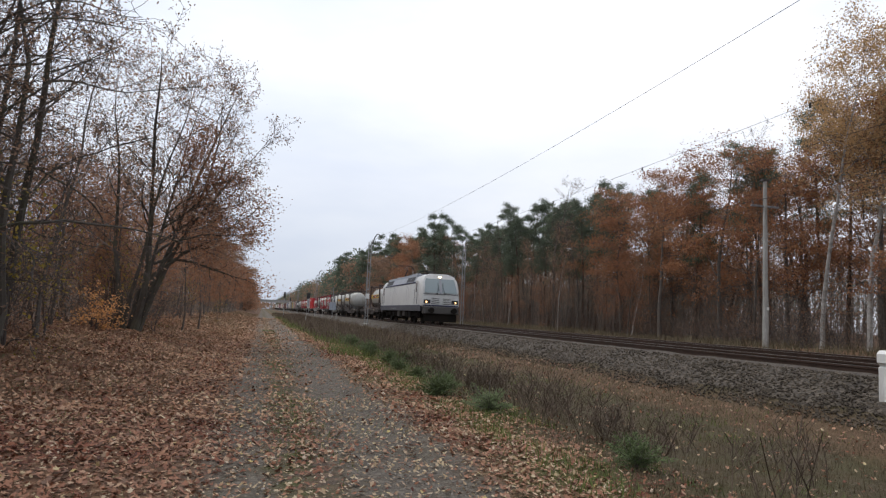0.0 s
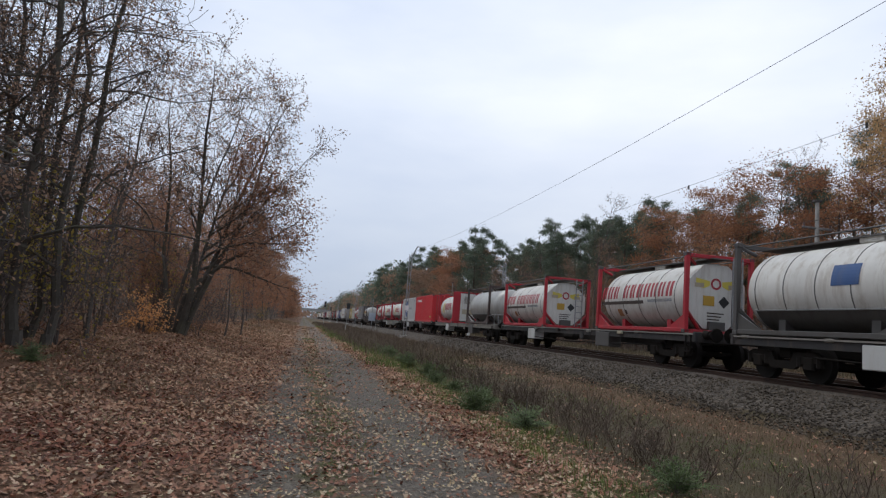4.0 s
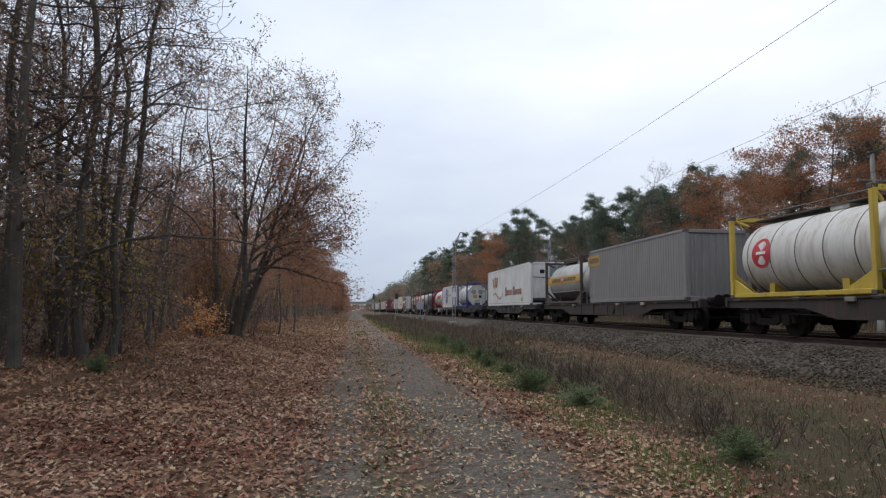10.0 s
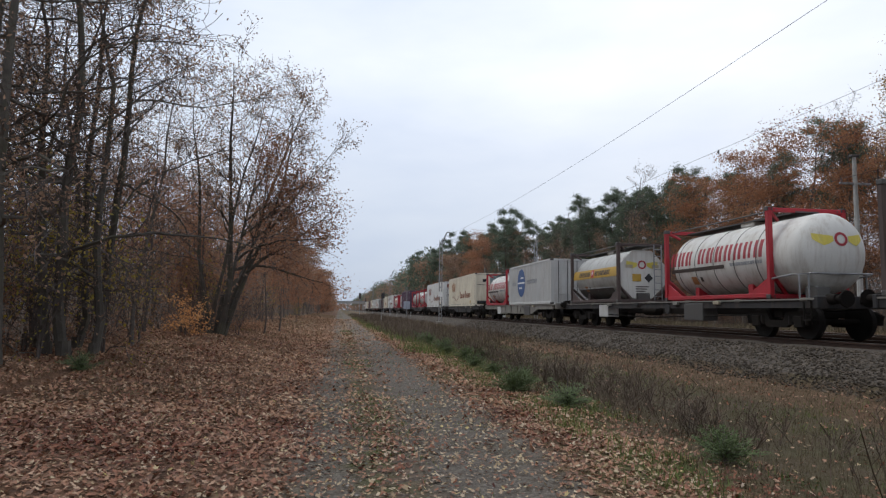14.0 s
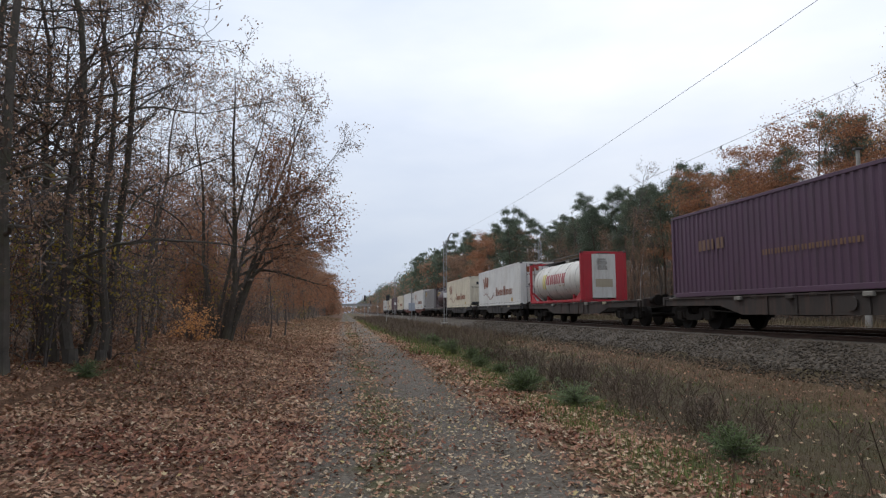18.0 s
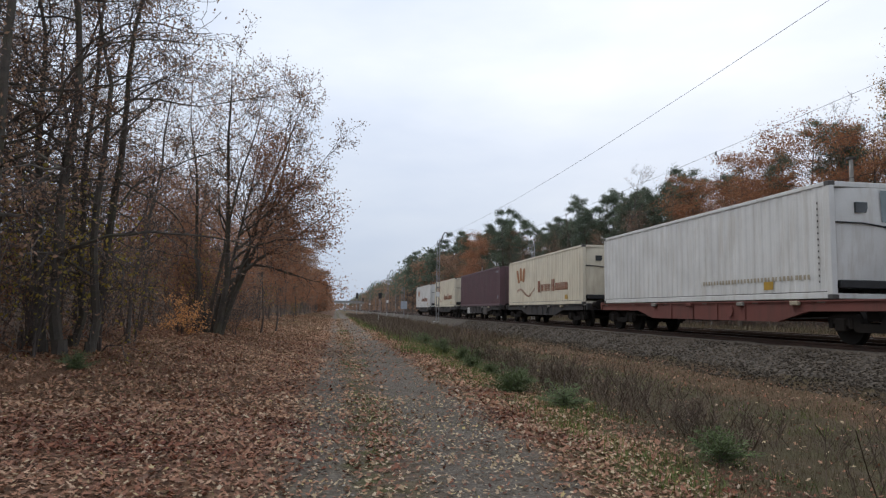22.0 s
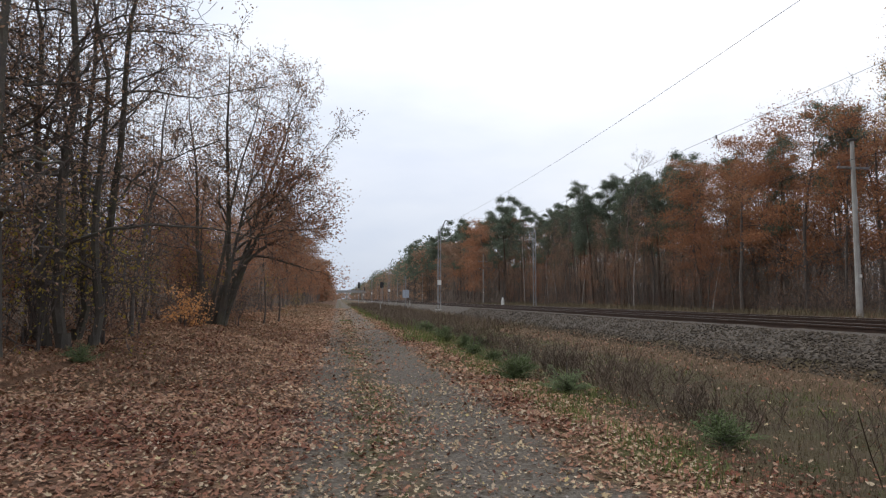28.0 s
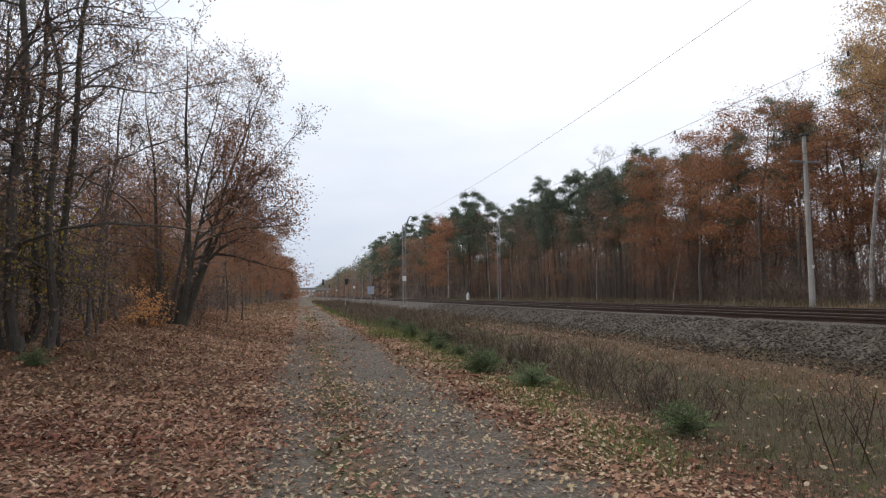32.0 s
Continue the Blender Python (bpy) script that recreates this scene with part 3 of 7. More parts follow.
def make_kinds():
    oak, pine, some = "autumn oak with dense rust-brown leaves", "Scots pine with a dark green crown", "thin nearly bare woodland tree with a few brown leaves"
    for i in range(4):
        tree_kind("oak%d" % i, 10 + i, OAK, 12.4, 0.17, [("oakleaf", 11000, 0.064, 0.48, 0.36, 230, 0.58), ("brownleaf", 900, 0.06, 0.4, 1.0, 0, 0.5)], "bark", oak)
    for i in range(3):
        tree_kind("pine%d" % i, 30 + i, PINE, 16, 0.16, [("needles", 13500, 0.13, 0.25, 0.55, 430, 0.14)], "pinebark", "tall " + pine, "pine tree")
        tree_kind("bare%d" % i, 50 + i, THIN, 14, 0.1, [("brownleaf", 800, 0.046, 0.14, 0.9, 0, 0.5)], "bark", some)
        tree_kind("edge%d" % i, 70 + i, EDGE, 14, 0.13, [("brownleaf", 4200, 0.04, 0.1, 0.9, 1200, 0.5)], "mossbark", "half-bare tree with a mossy trunk and brown leaves")
    for i in range(2):
        tree_kind("tallpine%d" % i, 34 + i, TALL, 15, 0.17, [("needles", 7500, 0.13, 0.26, 0.55, 240, 0.14)], "pinebark", "pine with a long bare trunk and a small high crown", "pine tree")
        tree_kind("birch%d" % i, 90 + i, BIRCH, 16, 0.13, [("birchleaf", 9500, 0.058, 0.26, 0.9, 0, 0.6)], "birchbark", "tall pale birch with thin yellow leaves", "birch tree")
        tree_kind("sapling%d" % i, 95 + i, FARTHIN, 12, 0.075, [("oakleaf", 900, 0.06, 0.3, 0.8, 0, 0.55)], "birchbark", "slender birch with a white leaning stem", "birch tree")
        tree_kind("brown%d" % i, 110 + i, FARTHIN, 12, 0.09, [("brownleaf", 2300, 0.075, 0.45, 0.7, 0, 0.5)], "bark", "slender tree with brown autumn leaves in the wood")
        tree_kind("rust%d" % i, 120 + i, FAROAK, 10, 0.09, [("rustleaf", 2800, 0.075, 0.45, 0.6, 0, 0.55)], "bark", "slender tree with rusty autumn leaves in the wood")
        tree_kind("under%d" % i, 130 + i, BUSH, 4, 0.035, [("brownleaf", 500, 0.045, 0.35, 0.8, 0, 0.5)], "twig", "thin-stemmed undergrowth shrub with withered brown leaves", "shrub", stem=1.2)
        tree_kind("faroak%d" % i, 140 + i, FAROAK, 14, 0.17, [("rustleaf" if i else "brownleaf", 4600, 0.125, 0.55, 0.5, 150, 0.6)], "bark", "autumn oak with rust-brown leaves beside the railway")
        tree_kind("farpine%d" % i, 144 + i, FARPINE, 17, 0.16, [("needles", 4600, 0.19, 0.36, 0.6, 120, 0.2)], "pinebark", "tall " + pine, "pine tree")
        tree_kind("farbare%d" % i, 148 + i, FARTHIN, 14, 0.1, [("brownleaf", 900, 0.075, 0.35, 0.9, 0, 0.5)], "bark", "thin leafless tree in the wood")
    tree_kind("orange", 160, BUSH, 2, 0.02, [("orangeleaf", 800, 0.07, 0.14, 0.6, 0, 0.6)], "twig", "small bright orange-leaved bush at the wood's edge", "bush", stem=0.75)
    tree_kind("yellow", 161, BUSH, 3, 0.025, [("yellowleaf", 420, 0.05, 0.22, 0.8, 0, 0.6)], "twig", "young shrub with sparse yellow-green leaves", "shrub", stem=1.3)
    fan_tree()


def fan_tree():
    """The forked tree at the bend of the wood: a main stem leaning to its right, straighter ones beside it and one long low bough over the grass."""
    rng = random.Random(151)
    wood, twigs, tips = Shape(), Shape(), []
    stem = dict(levels=4, segments=(12, 6, 4, 1), bend=(0.075, 0.18, 0.26, 0.3), lift=(0.02, 0.05, 0.03, 0.0), count=(13, 6, 4), base=(0.34, 0.15, 0.2),
                angle=((30, 68), (25, 60), (25, 60)), reach=(0.34, 0.5, 0.5), cone=(0.45, 0.2, 0.2), thin=(0.42, 0.5, 0.6))
    bough = dict(stem, levels=3, bend=(0.13, 0.22, 0.26), lift=(-0.06, 0.02, 0.0), count=(17, 7), base=(0.25, 0.15), reach=(0.26, 0.5), segments=(10, 5, 3))
    for way, length, radius in (((0.04, 0.05, 1), 11.2, 0.12), ((0.18, -0.05, 1), 11.0, 0.14), ((-0.07, 0.1, 1), 10.2, 0.1), ((0.25, 0.15, 1), 10.3, 0.11), ((0.13, 0.22, 1), 10.8, 0.08), ((0.1, -0.2, 1), 10.4, 0.08),
                                ((0.27, -0.12, 1), 9.2, 0.08)):
        base = (rng.uniform(-0.34, 0.34), rng.uniform(-0.3, 0.3), -0.15)
        grow(rng, wood, twigs, tips, base, way, length, radius, 0, 12, stem)
    wood.tube([(0, 0, -0.2), (0.02, 0, 0.5), (0.12, 0, 1.6)], [0.24, 0.16, 0.08], 9, False)
    sparse = leaves(rng, tips, 11500, 0.05, 0.12)
    low = []
    for way, length, radius, z in (((0.8, -0.1, 0.6), 5.2, 0.09, 2.0), ((0.75, 0.3, 0.62), 4.6, 0.07, 2.6), ((0.7, -0.45, 0.65), 4.4, 0.06, 3.0), ((0.8, 0.1, 0.6), 4.0, 0.06, 3.4),
                                   ((0.7, -0.3, 0.7), 3.8, 0.05, 4.0), ((0.65, 0.4, 0.75), 3.4, 0.05, 4.6), ((0.45, 0.0, 0.9), 2.6, 0.045, 5.6)):
        grow(rng, wood, twigs, low, (0.1 + 0.17 * z, 0, z), way, length, radius, 0, 12, bough)
    dense = leaves(rng, low, 12500, 0.048, 0.3, 0.75)
    KINDS["fan"] = ([("trunk", wood.mesh("trunk", M["mossbark"], True)), ("branch_spray", twigs.mesh("branch_spray", M["twig"])),
                     ("upper_leaves", quad_shape(sparse).mesh("upper_leaves", M["brownleaf"])), ("lower_leaves", quad_shape(dense).mesh("lower_leaves", M["rustleaf"]))],
                    "forked tree leaning out with brown leaves", "tree")


make_kinds()


def wood_left():
    g = "trees of the wood beside the track"
    plant("fan", -4.6, 27.0, 0.97, 0, g)
    for key, x, y, s, turn in [("edge0", -6.3, 13.6, 0.98, 20), ("edge1", -6.0, 16.0, 1.02, 140), ("edge2", -6.5, 16.3, 0.9, 250), ("edge1", -5.6, 16.6, 0.82, 60),
                               ("bare0", -7.6, 18.5, 0.85, 0), ("edge0", -7.8, 20.5, 0.8, 90), ("bare1", -5.9, 20.5, 0.7, 40),
                               ("edge1", -8.8, 14.6, 1.0, 200), ("bare2", -6.8, 25.0, 0.6, 120), ("edge2", -9.5, 23.5, 0.75, 330), ("bare1", -10.8, 19.5, 0.9, 10),
                               ("edge0", -11.5, 15.0, 1.0, 75), ("bare2", -12.5, 22.0, 0.95, 145), ("edge2", -7.4, 11.0, 1.0, 330), ("edge1", -9.6, 17.5, 0.85, 290), ("edge0", -8.2, 22.8, 0.62, 210),
                               ("edge2", -11.0, 24.5, 0.7, 60), ("bare0", -9.0, 26.5, 0.62, 20),
                               ("edge0", -8.4, 12.2, 1.08, 130), ("edge1", -7.3, 14.9, 1.0, 310), ("edge2", -9.7, 16.0, 1.05, 100), ("edge0", -10.4, 13.4, 1.1, 240), ("edge1", -6.7, 18.6, 0.85, 15), ("edge2", -6.0, 18.0, 0.9, 70)]:
        plant(key, x, y, s, turn, g)
    for x, y, sc in ((-5.3, 27.4, 0.7), (-4.0, 28.2, 0.62), (-4.9, 28.6, 0.85), (-5.9, 26.6, 0.6), (-6.6, 22.6, 0.75), (-8.0, 15.4, 0.8), (-9.2, 13.6, 0.85), (-7.2, 17.9, 0.8), (-10.4, 16.4, 0.9), (-6.9, 20.9, 0.7), (-8.6, 19.2, 0.85), (-11.6, 18.2, 0.9)):
        plant("under1", x, y, sc, x * 77, "undergrowth", name="shrub")
    for x, y, sc in ((-8.6, 20.2, 0.45), (-9.8, 18.4, 0.5), (-10.6, 21.4, 0.5), (-8.2, 24.0, 0.48), (-11.4, 16.8, 0.5), (-7.9, 16.9, 0.42), (-5.7, 28.7, 0.5), (-3.5, 33.0, 0.5), (-3.1, 36.5, 0.55), (-6.6, 29.6, 0.62), (-7.6, 27.8, 0.6), (-6.0, 31.5, 0.6), (-8.6, 30.5, 0.66)):
        plant("rust0", x, y, sc, x * 90, g)
    plant("orange", -5.45, 25.2, 0.72, 0, name="bush", group="")
    for x, y, s in ((-5.6, 17.3, 1.1), (-6.6, 19.8, 1.15), (-7.9, 18.6, 1.2), (-4.9, 52.0, 0.9), (-5.6, 33.0, 1.3), (-3.6, 60.0, 0.6), (-8.8, 21.0, 1.3), (-6.3, 15.4, 0.9), (-7.2, 16.8, 1.25), (-6.0, 21.6, 0.9), (-5.9, 29.5, 1.2), (-8.4, 16.2, 1.5)):
        plant("yellow", x, y, s, x * 57, name="shrub")
    rng = random.Random(5)
    for i in range(38):
        y = 29 + 34 * i / 38
        plant(rng.choice(["rust0", "rust1", "brown0", "farbare0", "brown1", "rust0"]), -5.6 - abs(rng.gauss(0, 1)) * 3.6, y, rng.uniform(0.5, 0.72), rng.uniform(0, 360), g)
    far = tagged(new("far_trees"), "far stand of brown autumn trees along the track", "trees", kind="stuff")
    for i in range(54):
        y = 62 + 150 * (i / 54) ** 1.3
        plant(rng.choice(["rust0", "rust1", "brown0", "faroak0", "brown1", "farbare1", "faroak1"]), -4.6 - abs(rng.gauss(0, 1)) * 3, y, rng.uniform(0.7, 0.95), rng.uniform(0, 360), stand=far)
    for i in range(15):
        plant(rng.choice(["farbare0", "farbare1", "bare1", "brown0", "brown1"]), rng.uniform(-18, -8.0), rng.uniform(13, 38), rng.uniform(0.55, 0.85), rng.uniform(0, 360), g)
    for i in range(42):
        y = rng.uniform(13, 60)
        plant(rng.choice(["under0", "under1"]), -6.4 - abs(rng.gauss(0, 3)) - max(0, 20 - y) * 0.12, y, rng.uniform(0.4, 0.95), rng.uniform(0, 360), "undergrowth", name="shrub")


def wood_right():
    g = "trees of the wood beyond the railway"
    rng = random.Random(8)
    near = [("birch0", 27.8, 28.0, 0.97, 0), ("birch1", 28.4, 25.8, 1.0, 90), ("birch0", 28.2, 23.2, 0.92, 200), ("oak0", 28.2, 36.5, 0.97, 30), ("oak1", 27.8, 42.5, 0.98, 130), ("oak2", 28.5, 49, 0.93, 260),
                               ("oak3", 30.5, 45, 1.0, 190), ("bare0", 27.3, 59.5, 1.12, 0), ("pine0", 29, 57, 0.78, 80), ("pine1", 28.5, 63.5, 0.8, 200), ("pine2", 29, 70, 0.86, 310),
                               ("oak2", 29.6, 31.5, 0.85, 70), ("oak1", 30, 26.5, 1.0, 170), ("pine1", 30.5, 52, 0.75, 20), ("tallpine0", 29.0, 24.0, 0.9, 0), ("tallpine1", 30.5, 22.0, 0.95, 60), ("tallpine0", 31.5, 30.0, 0.88, 130), ("tallpine1", 32.5, 34.0, 0.86, 200), ("tallpine0", 33.5, 38.0, 0.84, 270), ("tallpine1", 34.0, 43.0, 0.84, 20), ("tallpine0", 32.0, 27.0, 0.9, 310), ("tallpine1", 29.6, 20.0, 0.95, 100)]
    rest = [("pine0", 31, 47.5, 0.74, 120), ("bare1", 27.5, 78.0, 0.9, 20), ("bare1", 26.8, 84, 0.98, 0),
                               ("pine2", 27.5, 96.0, 0.92, 0), ("pine0", 26.5, 108.0, 0.95, 100), ("oak1", 27.0, 122.0, 1.22, 40), ("oak0", 26.8, 134.0, 1.22, 140), ("pine2", 29.5, 41, 0.7, 200), ("pine1", 31.5, 36.5, 0.84, 40), ("pine0", 32.5, 32.5, 0.92, 160), ("pine2", 31.5, 43.5, 0.8, 300), ("pine1", 33, 29, 1.0, 250), ("bare2", 28.2, 33.5, 0.9, 40)]
    for key, x, y, s, turn in near + rest:
        plant(key, x, y, s, turn, g)
    plant("sapling0", 26.6, 57.2, 0.62, 0, g, lean=(0, -5))
    plant("sapling1", 26.4, 92.0, 0.9, 90, g)
    plant("sapling1", 27.6, 46.0, 0.7, 200, g)
    for i in range(18):
        y = 17 + 40 * i / 18 + rng.uniform(-1, 1)
        plant(rng.choice(["oak0", "oak1", "oak2", "oak3", "bare1", "brown0", "brown1", "oak3"]), 29.0 + abs(rng.gauss(0, 1)) * 4, y, rng.uniform(0.78, 1.0), rng.uniform(0, 360), g)
    for i in range(44):
        y = 54 + 50 * i / 44 + rng.uniform(-1, 1)
        plant(rng.choice(["pine0", "pine1", "pine2", "pine0", "tallpine1", "brown1", "bare2", "bare0", "farpine1"]), 27.6 + abs(rng.gauss(0, 1)) * 3.4, y, rng.uniform(0.72, 0.87), rng.uniform(0, 360), g)
    for i in range(34):
        y = 44 + 62 * i / 34
        plant(rng.choice(["rust0", "rust1", "brown0", "bare0", "sapling0", "brown1", "brown0"]), 26.9 + abs(rng.gauss(0, 1)), y, rng.uniform(0.42, 0.75), rng.uniform(0, 360), g)
    for i in range(18):
        plant(rng.choice(["pine0", "pine1", "pine2"]), rng.uniform(31.5, 37), 52 + 54 * i / 18, rng.uniform(0.8, 0.95), rng.uniform(0, 360), g)
    far = tagged(new("far_trees"), "far stand of pines and autumn oaks beyond the railway", "trees", kind="stuff")
    for i in range(76):
        y = 103 + 150 * (i / 76) ** 1.2
        plant(rng.choice(["farpine0", "farpine1", "faroak0", "farpine1", "brown1", "farbare0", "farpine0", "faroak1"]), 26.2 + abs(rng.gauss(0, 1)) * 3, y, rng.uniform(0.88, 1.02) * (1.0 if y < 150 else 1.15), rng.uniform(0, 360), stand=far)
    for i in range(96):
        y = 18 + 90 * rng.random()
        plant(rng.choice(["under0", "under1"]), 27.2 + abs(rng.gauss(0, 2)), y, rng.uniform(0.45, 1.0), rng.uniform(0, 360), "undergrowth", name="shrub")


def wood_behind():
    """The same woods go on behind the camera, on both sides of the line."""
    rng = random.Random(61)
    back = tagged(new("far_trees"), "autumn trees lining the railway farther back", "trees", kind="stuff")
    for i in range(44):
        y = 8 - 90 * (i / 44) ** 1.2
        plant(rng.choice(["faroak0", "farbare0", "brown0", "farbare1", "rust1"]), -7.5 - abs(rng.gauss(0, 1)) * 6, y, rng.uniform(0.75, 1.0), rng.uniform(0, 360), stand=back)
        plant(rng.choice(["faroak0", "farpine0", "faroak1", "farpine1", "brown1"]), 28.0 + abs(rng.gauss(0, 1)) * 5, y + 8, rng.uniform(0.8, 1.0), rng.uniform(0, 360), stand=back)


wood_left()
wood_right()
wood_behind()


def deep_wood(name, x0, x1, y0, y1, trunks, mats, heights, seed, edge):
    """The inside of a wood: thin trunks, bare brush and loose crowns, past counting; edge is the side towards the railway."""
    rng = random.Random(seed)
    wood = tagged(new(name), "dim inner wood of thin trunks and bare brush", "wood", kind="stuff")
    stems, low, crowns = Shape(), [], {m: [] for m in mats}
    for _ in range(trunks):
        x, y = rng.uniform(x0, x1), y0 + (y1 - y0) * rng.random() ** 1.3
        h, r = rng.uniform(*heights), rng.uniform(0.04, 0.11)
        z = ground_z(x, y)
        lean = rng.gauss(0, 0.05) * h, rng.gauss(0, 0.05) * h
        stems.tube([(x, y, z - 0.2), (x + lean[0] * 0.3, y + lean[1] * 0.5, z + h * 0.5), (x + lean[0], y + lean[1], z + h)], [r, r * 0.7, 0.02], 4, False)
        for _ in range(5):
            f = rng.uniform(0.15, 0.95)
            a = rng.random() * 6.283
            ln = h * 0.16 * rng.uniform(0.5, 1.2)
            p = (x + lean[0] * f, y + lean[1] * f, z + h * f)
            stems.tube([p, (p[0] + ln * math.cos(a), p[1] + ln * math.sin(a), p[2] + ln * 0.6)], [r * 0.35, 0.01], 3, False)
        out = crowns[mats[rng.randrange(len(mats))]]
        for _ in range(32 if edge < 0 else 80):
            c = Vector((x + rng.gauss(0, 1.1), y + rng.gauss(0, 1.1), z + h * rng.uniform(0.3, 1.0)))
            u = Vector((rng.gauss(0, 1), rng.gauss(0, 1), rng.gauss(0, 1))).normalized() * rng.uniform(0.08, 0.22)
            w = u.orthogonal().normalized() * rng.uniform(0.05, 0.14)
            out += [c - u, c - w, c + u, c + w]
    part("trunk_stand", stems, M["bark"], wood)
    for m, corners in crowns.items():
        part("crown_mass", quad_shape(corners), M[m], wood)


def thicket(x0, x1, y0, y1, count, top, length, seed, power=1.0, thick=(0.02, 0.09), brush="brushleaf"):
    """Bare upright brush that closes the wood near the ground: thin shoots, each bent once."""
    rng = random.Random(seed)
    low = []
    for _ in range(count):
        x, y = rng.uniform(x0, x1), y0 + (y1 - y0) * rng.random() ** power
        z = ground_z(x, y) + top * rng.random() ** 1.7
        ln = length * rng.uniform(0.5, 1.4)
        u = Vector((rng.gauss(0, 0.55), rng.gauss(0, 0.55), 1)).normalized() * ln
        w = Vector((rng.gauss(0, 1), rng.gauss(0, 1), 0)).normalized() * ln * rng.uniform(*thick)
        c = Vector((x, y, z))
        low += [c - u, c - w, c + u, c + w]
    setting("undergrowth_brush", quad_shape(low), M[brush], "bare grey-brown brush between the trunks", "brush", kind="stuff")


deep_wood("inner_wood", 31.5, 80, 46, 210, 560, ("brownleaf", "needles", "needles"), (7, 12), 31, 1)
deep_wood("inner_wood", -70, -10.5, 9, 200, 560, ("brownleaf", "brownleaf", "rustleaf"), (6, 11), 32, -1)
# the second tone paints the dim depth of the wood into the brush
thicket(28.0, 34, 12, 115, 38000, 5.0, 0.42, 51, 1.0, (0.012, 0.05), "brushshade")
thicket(30, 44, 36, 66, 9000, 4.5, 0.6, 57, 1.0, (0.015, 0.07), "brushshade")
thicket(36, 62, 58, 240, 28000, 7.5, 1.1, 52, 1.0, (0.03, 0.12), "brushshade")
thicket(25.0, 34, 105, 330, 13000, 7.0, 0.9, 53, 1.3, (0.03, 0.1), "brushshade")
thicket(-16, -7.0, 12, 62, 15000, 3.6, 0.32, 54, 1.0, (0.015, 0.07))
thicket(-45, -14, 8, 110, 7000, 4.6, 0.8, 55)
thicket(-14, -5.2, 34, 260, 15000, 5.5, 0.5, 56, 1.4, (0.02, 0.09), "brushshade")


def far_woods():
    """The distant wood on both sides, crowns of many clumps on thin trunks."""
    rng = random.Random(21)
    for side, mats in ((-1, "brownleaf"), (1, "needles"), (1, "brownleaf"), (-1, "rustleaf")):
        corners, trunks = [], Shape()
        for i in range(220):
            y = 190 + 1100 * rng.random() ** 1.6
            x = -5.5 - abs(rng.gauss(0, 6)) if side < 0 else 25.5 + abs(rng.gauss(0, 7))
            h = rng.uniform(9, 13) if side < 0 else rng.uniform(14, 18.5)
            if mats == "needles":
                h += 2
            trunks.tube([(x, y, 0.5), (x, y, h)], [0.2, 0.05], 4, False)
            for _ in range(130):
                f = rng.random()
                c = Vector((x + rng.gauss(0, 1.7), y + rng.gauss(0, 1.7), h * (0.08 + 0.92 * f) if mats != "needles" else h * (0.45 + 0.55 * f)))
                u = Vector((rng.gauss(0, 1), rng.gauss(0, 1), rng.gauss(0, 1))).normalized() * rng.uniform(0.25, 0.55)
                w = u.orthogonal().normalized() * rng.uniform(0.2, 0.45)
                corners += [c - u, c - w, c + u, c + w]
        wood = tagged(new("far_wood"), "distant autumn wood lining the railway", "wood", kind="stuff")
        part("trunks", trunks, M["bark"], wood)
        part("crowns", quad_shape(corners), M[mats], wood)


far_woods()


def far_treeline():
    """Low wood that closes the view far off."""
    rng = random.Random(40)
    corners = []
    for _ in range(5000):
        x = rng.uniform(-420, 420)
        c = Vector((x, 1350 + rng.uniform(-30, 30), 1 + 11 * rng.random() ** 0.8))
        u = Vector((rng.gauss(0, 1), 0.2, rng.gauss(0, 1))).normalized() * rng.uniform(1.5, 3)
        w = u.orthogonal().normalized() * rng.uniform(1, 2)
        corners += [c - u, c - w, c + u, c + w]
    wood = tagged(new("far_treeline"), "low distant treeline at the end of the railway", "wood", kind="stuff")
    part("crown_mass", quad_shape(corners), M["brownleaf"], wood)


far_treeline()


M["f_dark0"] = surface("dark_steel", (0.05, 0.048, 0.046), (0.09, 0.085, 0.08), 3, 30, 0.7)


